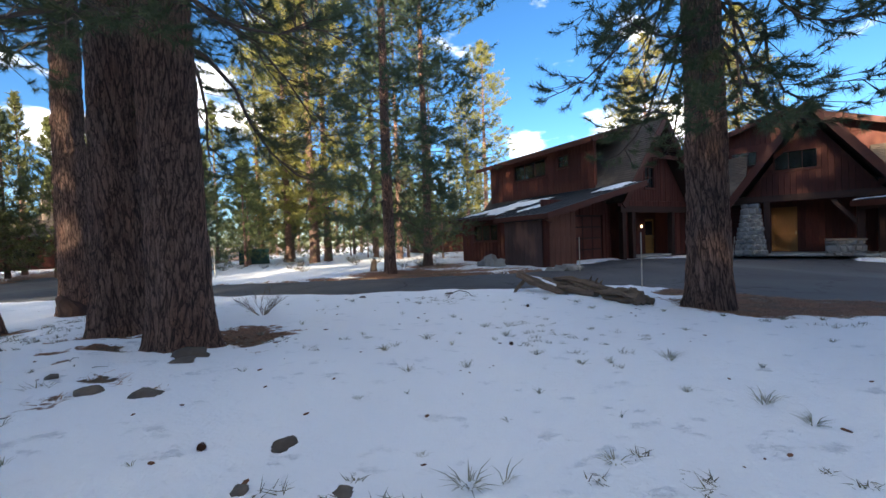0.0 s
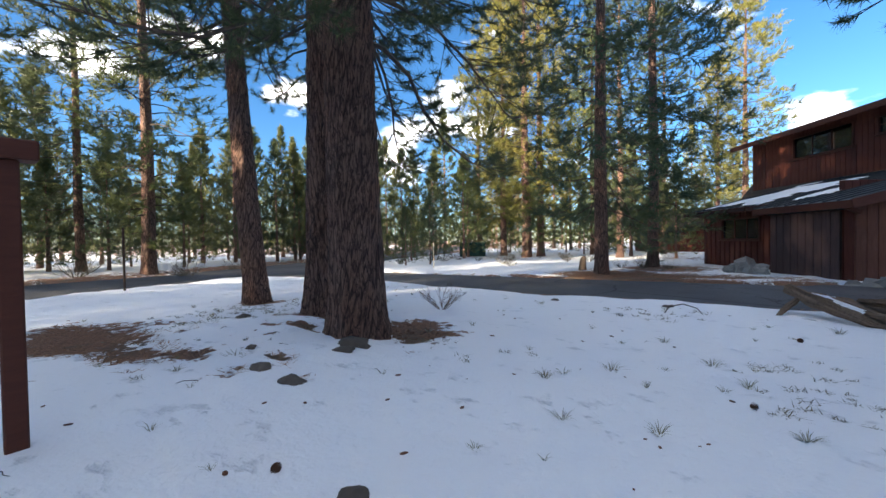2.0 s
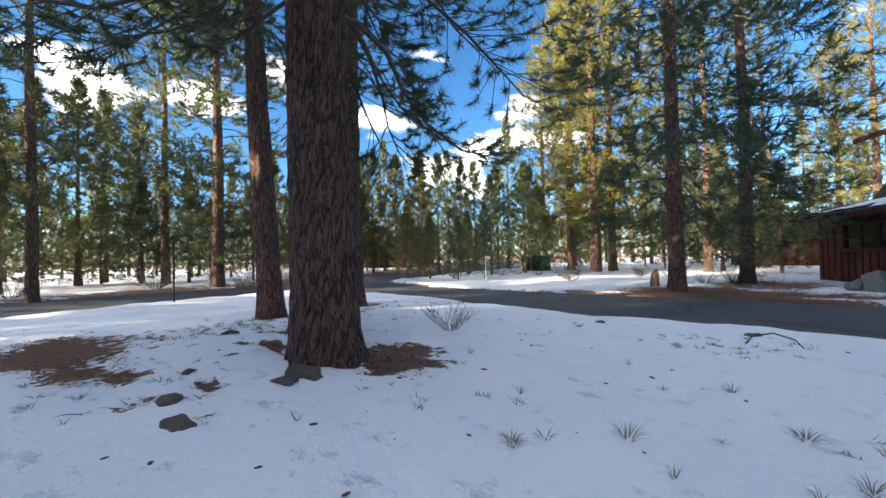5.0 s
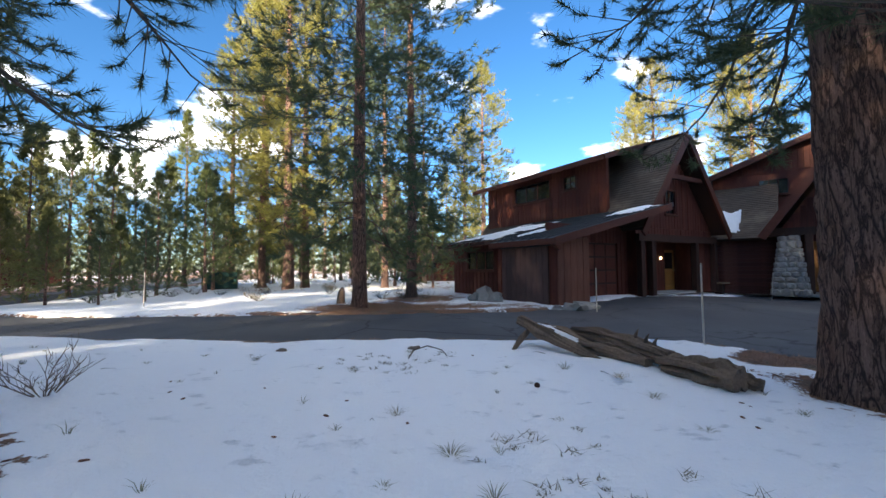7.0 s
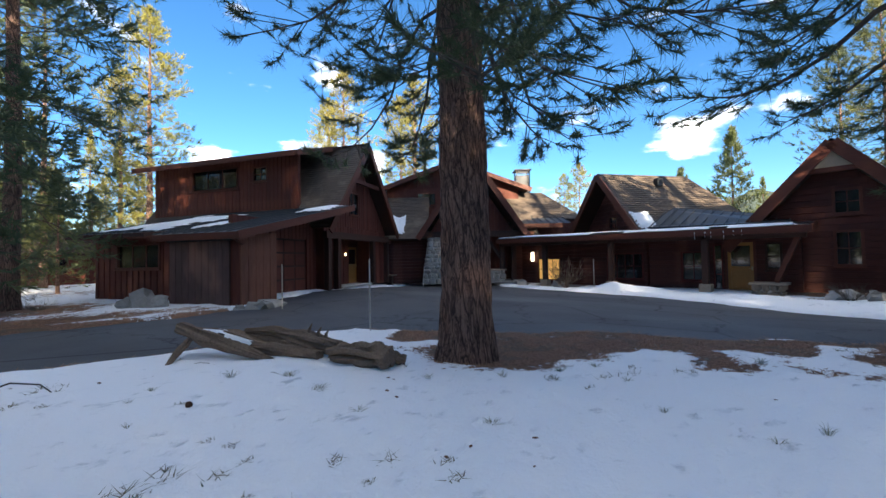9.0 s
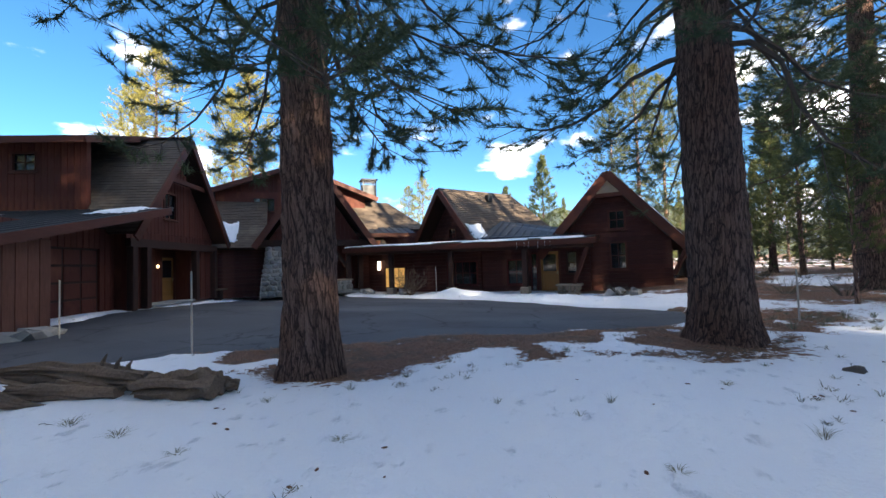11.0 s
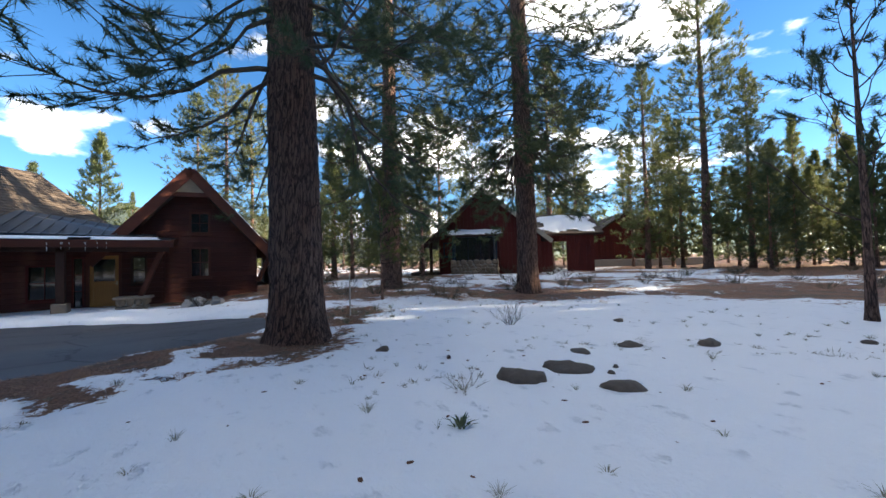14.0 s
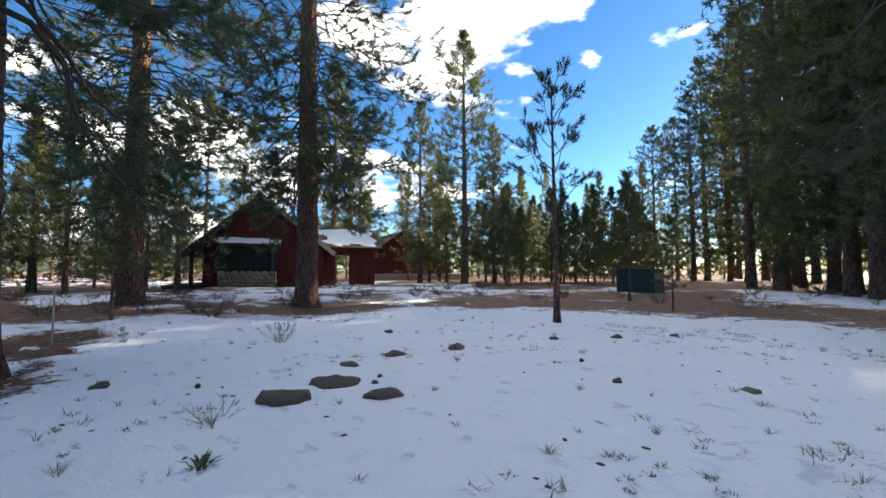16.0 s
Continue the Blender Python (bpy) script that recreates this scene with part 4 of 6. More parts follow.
def wall(house, x, y, turn, length, height, openings=(), style="", material=SIDING, thick=0.16, board=0.26, name="wall"):
    """A wall from (x, y) along its own x axis; outside is its -y side. style: v, batten, h or nothing."""
    m = pose(x, y, 0, 0, 0, turn)
    s = Shape()
    rects = cut_boxes(length, height, openings)
    for a, z0, b, z1 in rects:
        s.box(a, 0, z0, b, thick, z1)
    w = part(name, s, material, house)
    w.matrix_basis = m
    rg = random.Random(int(x * 31 + y * 17 + length * 7))
    if style == "h":
        n = max(1, round(height / board))
        for i in range(n):
            z0, z1 = height * i / n, height * (i + 1) / n
            cuts = [0.0]
            for o in sorted((o for o in openings if o[1] < z1 - 0.03 and o[3] > z0 + 0.03), key=lambda o: o[0]):
                cuts += [o[0], o[2]]
            cuts.append(length)
            for a, b in zip(cuts[::2], cuts[1::2]):
                if b - a > 0.05:
                    put_board(w, pose(a, 0.0, z0, 2.6, 0, 0), b - a, z1 - z0 - 0.006, 0.02 + 0.012 * rg.random(), material)
    elif style in ("v", "batten"):
        n = max(1, round(length / board))
        for i in range(n):
            a, b = length * i / n, length * (i + 1) / n
            zs = [0.0]
            for o in sorted((o for o in openings if o[0] < b - 0.03 and o[2] > a + 0.03), key=lambda o: o[1]):
                zs += [o[1], o[3]]
            zs.append(height)
            for z0, z1 in zip(zs[::2], zs[1::2]):
                if z1 - z0 > 0.05:
                    if style == "v":
                        put_board(w, pose(a + 0.004, 0, z0), b - a - 0.008, z1 - z0, 0.018 + 0.014 * rg.random(), material)
                    else:
                        put_board(w, pose(a, 0, z0), 0.055, z1 - z0, 0.035, material, "batten")
    return w


def gable(house, x, y, turn, width, apex, z0, rise, style="v", material=SIDING, thick=0.16, hole=None):
    """The triangle of a gable over a wall, its apex at apex along the width."""
    s = Shape()
    if hole:
        a, h0, b, h1 = hole

        def top(q):
            return rise * (q / apex if q <= apex else (width - q) / (width - apex))
        quads = [[(0, 0), (a, 0), (a, top(a))], [(b, 0), (width, 0), (b, top(b))], [(a, 0), (b, 0), (b, h0), (a, h0)]]
        over = [(a, h1), (b, h1), (b, top(b))] + ([(apex, rise)] if a < apex < b else []) + [(a, top(a))]
        quads.append(over)
        for q in quads:
            s.slab([(p[0], 0, z0 + p[1]) for p in q], thick)
    else:
        s.slab([(0, 0, z0), (width, 0, z0), (apex, 0, z0 + rise)], thick)
    g = part("gable_wall", s, material, house)
    g.matrix_basis = pose(x, y, 0, 0, 0, turn)
    n = max(1, round(width / 0.24))
    rg = random.Random(7)
    if style == "v":
        for i in range(n):
            a, b = width * i / n, width * (i + 1) / n
            h = rise * min((a if a < apex else b) / apex if a < apex else 9, (width - b) / (width - apex) if b > apex else 9)
            h = min(h, rise)
            lo = 0.0
            spans = [(lo, h)]
            if hole and a < hole[2] - 0.02 and b > hole[0] + 0.02:
                spans = [(0, min(h, hole[1])), (hole[3], h)]
            for p, q in spans:
                if q - p > 0.06:
                    put_board(g, pose(a + 0.004, 0, z0 + p), b - a - 0.008, q - p, 0.018 + 0.014 * rg.random(), material)
    else:
        k = max(1, round(rise / 0.22))
        for i in range(k):
            p, q = rise * i / k, rise * (i + 1) / k
            a, b = apex * q / rise, width - (width - apex) * q / rise
            runs = [(a, b)]
            if hole and p < hole[3] - 0.02 and q > hole[1] + 0.02:
                runs = [(a, hole[0]), (hole[2], b)]
            for c, d in runs:
                if d - c > 0.08:
                    put_board(g, pose(c, 0, z0 + p, 2.6, 0, 0), d - c, q - p - 0.006, 0.02 + 0.012 * rg.random(), material)
    return g


def window(house, m, w, h, cols=2, rows=2, trim=TRIM, glass=None, frame=0.07, name="window", sill=True):
    """A casement set in an opening: frame, bars and panes. m: lower left corner on the wall's outer face."""
    s = Shape()
    f = frame
    s.box(-f, -0.05, -f, 0, 0.12, h + f).box(w, -0.05, -f, w + f, 0.12, h + f)
    s.box(0, -0.048, h, w, 0.12, h + f).box(0, -0.048, -f, w, 0.12, 0)
    win = part(name, s, trim, house)
    win.matrix_basis = m
    if sill:
        part("window_sill", Shape().box(-f - 0.05, -0.11, -f - 0.05, w + f + 0.05, 0.02, -f - 0.002, 0.01), trim, win)
    b = 0.028
    for i in range(cols):
        for j in range(rows):
            x0, x1 = (w * i / cols + b / 2 if i else -0.005), (w * (i + 1) / cols - b / 2 if i < cols - 1 else w + 0.005)
            z0, z1 = (h * j / rows + b / 2 if j else -0.005), (h * (j + 1) / rows - b / 2 if j < rows - 1 else h + 0.005)
            part("pane", Shape().box(x0, 0.045, z0, x1, 0.057, z1), glass or GLASS, win)
    for i in range(1, cols):
        part("mullion", Shape().box(w * i / cols - b / 2, 0.02, 0, w * i / cols + b / 2, 0.075, h), trim, win)
    for j in range(1, rows):
        part("glazing_bar", Shape().box(0, 0.024, h * j / rows - b / 2, w, 0.07, h * j / rows + b / 2), trim, win)
    return win


def door(house, m, w, h, material=OAK, glazed=True, label=""):
    s = Shape()
    s.box(-0.09, -0.04, 0, 0, 0.14, h + 0.09).box(w, -0.04, 0, w + 0.09, 0.14, h + 0.09).box(0, -0.038, h, w, 0.14, h + 0.09)
    fr = part("door_frame", s, TRIM, house)
    fr.matrix_basis = m
    leaf = Shape()
    st = 0.12
    leaf.box(0.005, 0.03, 0.01, st, 0.08, h - 0.005).box(w - st, 0.03, 0.01, w - 0.005, 0.08, h - 0.005)
    for z0, z1 in ((0.01, 0.24), (0.95, 1.09), (h - 0.14, h - 0.005)):
        leaf.box(st, 0.031, z0, w - st, 0.079, z1)
    d = part("door", leaf, material, house, label)
    d.matrix_basis = m
    part("panel", Shape().box(st, 0.045, 0.24, w - st, 0.066, 0.95, 0.008), material, d)
    part("pane" if glazed else "panel", Shape().box(st, 0.045, 1.09, w - st, 0.066, h - 0.14, 0.0 if glazed else 0.008), GLASS if glazed else material, d)
    hd = Shape().tube([(w - 0.06, 0.03, 1.0), (w - 0.06, -0.03, 1.0), (w - 0.16, -0.035, 1.0)], [0.012, 0.012, 0.010], 8)
    hd.box(w - 0.085, 0.015, 0.93, w - 0.035, 0.031, 1.1, 0.004)
    part("door_handle", hd, CHROME, d, "dull brass lever handle")
    return d


def shingle_roof(house, a, b, c, d, thick=0.14, course=0.17, name="roof", seed=1):
    """A roof plane: a to b along the eave, c over b and d over a at the ridge. Deck and lapped shingles."""
    a, b, c, d = (Vector(p) for p in (a, b, c, d))
    nrm = (b - a).cross(d - a).normalized()
    if nrm.z < 0:
        nrm = -nrm
    deck = Shape()
    n4 = [p - nrm * thick for p in (a, b, c, d)]
    deck.quad_mesh([a, b, c, d, *n4], [(0, 1, 2, 3), (7, 6, 5, 4), (0, 4, 5, 1), (1, 5, 6, 2), (2, 6, 7, 3), (3, 7, 4, 0)])
    r = part(name, deck, TIMBER, house)
    rg = random.Random(seed)
    rows = max(2, round((d - a).length / course))
    vs, fs = [], []
    for i in range(rows):
        t0, t1 = i / rows, min(1, (i + 1.25) / rows)
        p0, p1 = a.lerp(d, t0), b.lerp(c, t0)
        q0, q1 = a.lerp(d, t1), b.lerp(c, t1)
        ln = (p1 - p0).length
        x = 0.0
        while x < ln - 0.01:
            e = min(ln, x + rg.uniform(0.2, 0.42))
            u0, u1 = x / ln, (e - 0.006) / ln
            lo = nrm * (0.028 + rg.uniform(0, 0.012))
            k = len(vs)
            vs += [p0.lerp(p1, u0) + lo, p0.lerp(p1, u1) + lo, q0.lerp(q1, u1) + nrm * 0.006, q0.lerp(q1, u0) + nrm * 0.006, p0.lerp(p1, u0), p0.lerp(p1, u1)]
            fs += [(k, k + 1, k + 2, k + 3), (k + 4, k + 5, k + 1, k), (k + 4, k, k + 3), (k + 5, k + 2, k + 1)]
            x = e
    part("roof_covering", Shape().quad_mesh(vs, fs), SHINGLE, r, "weathered brown shingles", kind="stuff")
    return r


def metal_roof(house, a, b, c, d, thick=0.12, seam=0.42, name="metal_roof"):
    a, b, c, d = (Vector(p) for p in (a, b, c, d))
    nrm = (b - a).cross(d - a).normalized()
    if nrm.z < 0:
        nrm = -nrm
    n4 = [p - nrm * thick for p in (a, b, c, d)]
    r = part(name, Shape().quad_mesh([a, b, c, d, *n4], [(0, 1, 2, 3), (7, 6, 5, 4), (0, 4, 5, 1), (1, 5, 6, 2), (2, 6, 7, 3), (3, 7, 4, 0)]), METAL_ROOF, house,
             "dark standing-seam metal roof")
    n = max(2, round((b - a).length / seam))
    for i in range(n + 1):
        p, q = a.lerp(b, i / n), d.lerp(c, i / n)
        part("seam", Shape().beam(p + nrm * 0.02, q + nrm * 0.02, 0.025, 0.045, nrm), METAL_ROOF, r)
    return r


def beam_part(house, name, a, b, w, h, material=TRIM, up=(0, 0, 1), label=""):
    return part(name, Shape().beam(a, b, w, h, up), material, house, label)


def snow_patch(house, origin, ex, ey, outline_seed, nx=26, ny=18, thick=0.05, name="snow_patch", cut=0.15):
    """Snow lying on a roof: a ragged thin pad over a parallelogram."""
    o, ex, ey = Vector(origin), Vector(ex), Vector(ey)
    nrm = ex.cross(ey).normalized()
    if nrm.z < 0:
        nrm = -nrm
    vs, idx = [], {}
    for j in range(ny + 1):
        for i in range(nx + 1):
            u, w = i / nx, j / ny
            edge = min(u, 1 - u, w, 1 - w) * 2.2
            h = edge + 0.55 * noise.noise(Vector((u * 3.1, w * 3.1, outline_seed))) + 0.25 * noise.noise(Vector((u * 9, w * 9, outline_seed)))
            idx[i, j] = (len(vs), h)
            vs.append(o + ex * u + ey * w + nrm * (max(0, min(1, (h - cut) * 3)) * thick + 0.03))
    fs = []
    for j in range(ny):
        for i in range(nx):
            q = [idx[i, j], idx[i + 1, j], idx[i + 1, j + 1], idx[i, j + 1]]
            if sum(h > cut for _, h in q) >= 3:
                fs.append(tuple(k for k, _ in q))
    used = sorted({k for f in fs for k in f})
    remap = {k: i for i, k in enumerate(used)}
    s = Shape().quad_mesh([vs[k] for k in used], [tuple(remap[k] for k in f) for f in fs])
    return part(name, s, SNOW, house, "thin melting snow", True)


def rock_shape(rng, rx, ry, rz, sub=2, rough=0.25):
    bm = bmesh.new()
    bmesh.ops.create_icosphere(bm, subdivisions=sub, radius=1)
    o = Vector((rng.uniform(0, 50), rng.uniform(0, 50), rng.uniform(0, 50)))
    s = Shape()
    vs = []
    for v in bm.verts:
        k = 1 + rough * noise.noise(v.co * 1.3 + o) + rough * 0.5 * noise.noise(v.co * 3.1 + o)
        p = v.co * k
        p = Vector((math.copysign(abs(p.x) ** 0.8, p.x), math.copysign(abs(p.y) ** 0.8, p.y), math.copysign(abs(p.z) ** 0.8, p.z)))
        vs.append((p.x * rx, p.y * ry, p.z * rz))
    s.quad_mesh(vs, [[v.index for v in f.verts] for f in bm.faces])
    bm.free()
    return s


def stone_pier(house, x, y, wx, wy, height, top_w, seed, material=STONE, name="stone_pier", lie=0.0):
    """A pier of rough field stones, tapering to top_w of its width."""
    core = Shape()
    t = top_w
    core.quad_mesh([(-wx / 2 * 0.9, -wy / 2 * 0.9, lie), (wx / 2 * 0.9, -wy / 2 * 0.9, lie), (wx / 2 * 0.9, wy / 2 * 0.9, lie), (-wx / 2 * 0.9, wy / 2 * 0.9, lie),
                    (-wx / 2 * t * 0.85, -wy / 2 * t * 0.85, height), (wx / 2 * t * 0.85, -wy / 2 * t * 0.85, height), (wx / 2 * t * 0.85, wy / 2 * t * 0.85, height), (-wx / 2 * t * 0.85, wy / 2 * t * 0.85, height)],
                   [(3, 2, 1, 0), (4, 5, 6, 7), (0, 1, 5, 4), (1, 2, 6, 5), (2, 3, 7, 6), (3, 0, 4, 7)])
    pier = part(name, core, CONCRETE, house, "rough grey field-stone pier")
    pier.matrix_basis = pose(x, y, 0)
    rng = random.Random(seed)
    kinds = [rock_shape(rng, 1, 1, 1, 1, 0.2).mesh("stone", material) for _ in range(4)]
    z = lie + 0.02
    while z < height - 0.08:
        h = rng.uniform(0.16, 0.36)
        k = 1 - (1 - t) * (z - lie) / (height - lie)
        for side in range(4):
            ln = (wx if side % 2 == 0 else wy) * k
            off = (wy if side % 2 == 0 else wx) * k / 2 - 0.05
            q = -ln / 2
            while q < ln / 2 - 0.06:
                w = min(rng.uniform(0.22, 0.46), ln / 2 - q)
                ob = new("stone", rng.choice(kinds))
                ob.parent = pier
                cx, cy = q + w / 2, -off
                a = side * 90
                ca, sa = math.cos(radians(a)), math.sin(radians(a))
                ob.matrix_basis = Matrix.LocRotScale((cx * ca - cy * sa, cx * sa + cy * ca, z + h / 2), Euler((0, radians(rng.uniform(-14, 14)), radians(a + rng.uniform(-8, 8)))), (w * rng.uniform(0.5, 0.64), rng.uniform(0.09, 0.16), h * rng.uniform(0.5, 0.7)))
                q += w
        z += h
    return pier


# ---- the barn-like wing with the lean-to ----
ridge1, eave1 = 7.65, 3.0
h1 = thing("barn_house", pose(4.42, 16.45, 0, 0, 0, 30), "dark brown board-clad barn house with steep shingle roof", "house")
wall(h1, 0, 2.85, -90, 2.85, 2.2, (), "v", SIDING, board=0.30)
# end wall: sunlight on the boards is painted by the lighter material
wall(h1, 0, 0, 0, 1.55, 2.35, (), "v", SUNLIT_SIDING, board=0.3)
sd = part("sliding_door", Shape().box(-0.065, 0.32, 0.08, -0.035, 2.8, 2.02, 0.005), TIMBER, h1, "grey-brown weathered sliding barn door")
for i in range(9):
    part("board", Shape().box(-0.092, 0.335 + 0.273 * i, 0.06, -0.066, 0.335 + 0.273 * i + 0.258, 2.04, 0.006), BARN_DOOR, sd)
beam_part(h1, "door_rail", (-0.1, 0.1, 2.08), (-0.1, 2.85, 2.08), 0.04, 0.07, IRON)
wall(h1, 0.9, 7.75, -90, 4.9, 2.45, [(1.1, 1.25, 3.2, 2.05)], "batten", SIDING, board=0.3)
window(h1, pose(0.9, 6.65, 1.25, 0, 0, -90), 2.1, 0.8, 3, 1)
wall(h1, 0.9, 7.75, 0, 5.6, 2.6, (), "v", SIDING)
wall(h1, 1.55, 1.9, 0, 4.9, 3.1, [(1.3, 0, 4.2, 2.35)], "v", SIDING, board=0.24)
gd = part("garage_door", Shape().box(2.85, 1.98, 0, 5.75, 2.03, 2.35), TIMBER, h1, "dark brown panelled garage door")
for i in range(4):
    for j in range(4):
        part("panel", Shape().box(2.9 + 0.71 * i, 1.955, 0.06 + 0.575 * j, 2.9 + 0.71 * i + 0.64, 1.98, 0.06 + 0.575 * j + 0.5, 0.01), SIDING, gd)
wall(h1, 1.55, 0.05, 90, 1.85, 2.45, (), "v", SIDING)
# lean-to roof
metal_roof(h1, (-0.4, -0.35, 2.28), (-0.4, 3.1, 2.28), (6.3, 3.1, 3.88), (6.3, -0.35, 3.88))
metal_roof(h1, (0.45, 3.1, 2.49), (0.45, 8.1, 2.49), (6.3, 8.1, 3.88), (6.3, 3.1, 3.88))
beam_part(h1, "fascia", (-0.43, -0.4, 2.17), (-0.43, 3.12, 2.17), 0.05, 0.2)
beam_part(h1, "fascia", (0.42, 3.1, 2.38), (0.42, 8.12, 2.38), 0.05, 0.2)
beam_part(h1, "barge_board", (-0.45, -0.385, 2.16), (6.1, -0.385, 3.73), 0.06, 0.26)
for i in range(9):
    beam_part(h1, "rafter", (-0.35, -0.2 + i * 0.95, 2.12 + (0.2 if i > 3 else 0)), (1.2, -0.2 + i * 0.95, 2.49), 0.07, 0.13, TIMBER)
beam_part(h1, "bracket", (0.02, -0.12, 1.95), (-0.38, -0.12, 2.12), 0.1, 0.12)
snow_patch(h1, (0.1, 3.3, 2.42), (5.6, 0, 1.33), (0, 4.6, 0), 3.7, cut=0.35)
snow_patch(h1, (3.9, -0.1, 3.31), (2.2, 0, 0.525), (0, 1.5, 0), 1.2, thick=0.09)
snow_patch(h1, (-0.2, 1.6, 2.33), (3.2, 0, 0.76), (0, 1.7, 0), 8.2, cut=0.45)
# steep main block
shingle_roof(h1, (6.0, 13.2, eave1), (6.0, 0.75, eave1), (9.6, 0.75, ridge1), (9.6, 13.2, ridge1), seed=1)
shingle_roof(h1, (13.1, 0.75, eave1), (13.1, 13.2, eave1), (9.6, 13.2, ridge1), (9.6, 0.75, ridge1), seed=2)
beam_part(h1, "barge_board", (5.85, 0.7, 2.72), (9.6, 0.7, 7.52), 0.08, 0.32)
beam_part(h1, "barge_board", (13.25, 0.7, 2.72), (9.6, 0.7, 7.52), 0.08, 0.32)
beam_part(h1, "ridge_cap", (9.6, 0.7, ridge1 + 0.03), (9.6, 13.2, ridge1 + 0.03), 0.22, 0.07, TIMBER)
wall(h1, 6.4, 1.45, 0, 6.4, 3.1, [(1.0, 0, 4.4, 2.45)], "v", SIDING, board=0.24)
gable(h1, 6.4, 1.45, 0, 6.4, 3.2, 3.1, 4.0, "v", SIDING, hole=(2.35, 0.75, 3.15, 1.85))
window(h1, pose(8.75, 1.45, 3.85), 0.8, 1.1, 2, 2)
beam_part(h1, "lintel_beam", (6.3, 1.3, 2.62), (12.9, 1.3, 2.62), 0.22, 0.32, TIMBER)
beam_part(h1, "tie_beam", (8.1, 0.95, 5.5), (11.1, 0.95, 5.5), 0.14, 0.2, TRIM)
for px in (6.5, 7.3, 10.9, 12.7):
    part("post", Shape().box(px - 0.13, 1.15, 0, px + 0.13, 1.41, 2.46, 0.015), TIMBER, h1)
# entry recess
wall(h1, 7.4, 2.35, 0, 3.95, 2.6, [(2.62, 0.1, 3.57, 2.15)], "v", SIDING)
door(h1, pose(10.02, 2.35, 0.1), 0.95, 2.05, OAK, True, "varnished wooden door with glazed upper half")
wall(h1, 7.4, 2.35, -90, 0.85, 2.6, (), "v", SIDING)
wall(h1, 11.2, 1.62, 90, 0.73, 2.6, (), "v", SIDING)
part("porch_ceiling", Shape().box(7.3, 1.62, 2.6, 11.3, 2.5, 2.66), TIMBER, h1)
lamp = part("wall_lamp", Shape().box(9.63, 2.25, 1.66, 9.7, 2.325, 1.8, 0.012), PORCH_GLOW, h1, "small lit wall lamp")
part("step", Shape().box(7.6, 1.2, 0, 10.75, 2.34, 0.1, 0.01), CONCRETE, h1)
# side and back walls
wall(h1, 6.4, 13.0, -90, 11.5, 3.3, (), "", SIDING)
wall(h1, 12.8, 1.5, 90, 11.5, 3.1, (), "v", SIDING)
wall(h1, 12.8, 13.0, 180, 6.4, 3.1, (), "", SIDING)
gable(h1, 12.8, 13.0, 180, 6.4, 3.2, 3.1, 4.0, "", SIDING)
# long dormer
wall(h1, 6.75, 12.7, -90, 9.6, 6.75, [(2.8, 5.3, 5.8, 6.3), (6.9, 5.55, 7.7, 6.2)], "v", SIDING, board=0.24, name="dormer_wall")
window(h1, pose(6.75, 9.9, 5.3, 0, 0, -90), 3.0, 1.0, 3, 1)
window(h1, pose(6.75, 5.8, 5.55, 0, 0, -90), 0.8, 0.65, 2, 2)
wall(h1, 9.3, 12.7, 180, 2.55, 6.75, (), "", SIDING, name="dormer_cheek")
beam_part(h1, "corner_post", (6.68, 6.6, 3.9), (6.68, 6.6, 6.75), 0.32, 0.3, TRIM)
shingle_roof(h1, (5.95, 13.4, 6.62), (5.95, 2.6, 6.62), (9.55, 2.6, 7.74), (9.55, 13.4, 7.74), seed=4, name="dormer_roof")
beam_part(h1, "fascia", (5.93, 13.4, 6.5), (5.93, 2.6, 6.5), 0.05, 0.24)
beam_part(h1, "barge_board", (5.95, 2.58, 6.5), (8.9, 2.58, 7.42), 0.06, 0.24)
# connecting wing with a bench
wall(h1, 12.85, 1.75, 0, 4.6, 2.6, [(1.2, 1.25, 2.3, 1.85)], "h", SIDING_H, board=0.2)
window(h1, pose(14.05, 1.75, 1.25), 1.1, 0.6, 3, 1)
shingle_roof(h1, (12.4, 1.3, 2.62), (17.6, 1.3, 2.62), (17.6, 4.0, 5.2), (12.4, 4.0, 5.2), seed=5, name="wing_roof")
snow_patch(h1, (13.6, 1.35, 2.68), (2.6, 0, 0), (0, 1.7, 1.62), 4.4, thick=0.1)
beam_part(h1, "fascia", (12.4, 1.27, 2.5), (17.6, 1.27, 2.5), 0.05, 0.2)

bench = thing("bench", pose(16.0, 24.3, 0, 0, 0, 30), "long low wooden bench against the brown wall", "bench")
bench.matrix_basis = h1.matrix_basis @ pose(14.3, 1.15, 0)
part("seat", Shape().box(-1.7, -0.22, 0.38, 1.7, 0.22, 0.46, 0.01), LOGWOOD, bench)
for bx in (-1.4, 0, 1.4):
    part("leg", Shape().box(bx - 0.12, -0.18, -0.15, bx + 0.12, 0.18, 0.38, 0.01), TIMBER, bench)

# ---- the main lodge ----
h2 = thing("main_lodge", pose(18.24, 19.95, -0.12, 0, 0, -41.7), "dark brown timber lodge with open gabled porch", "house")
shingle_roof(h2, (-3.1, 4.5, 2.9), (-3.1, -0.5, 2.9), (0.1, -0.5, 7.62), (0.1, 4.5, 7.62), seed=6)
shingle_roof(h2, (3.3, -0.5, 2.9), (3.3, 4.5, 2.9), (0.1, 4.5, 7.62), (0.1, -0.5, 7.62), seed=7)
beam_part(h2, "barge_board", (-3.2, -0.54, 2.7), (0.1, -0.54, 7.5), 0.08, 0.34)
beam_part(h2, "barge_board", (3.4, -0.54, 2.7), (0.1, -0.54, 7.5), 0.08, 0.34)
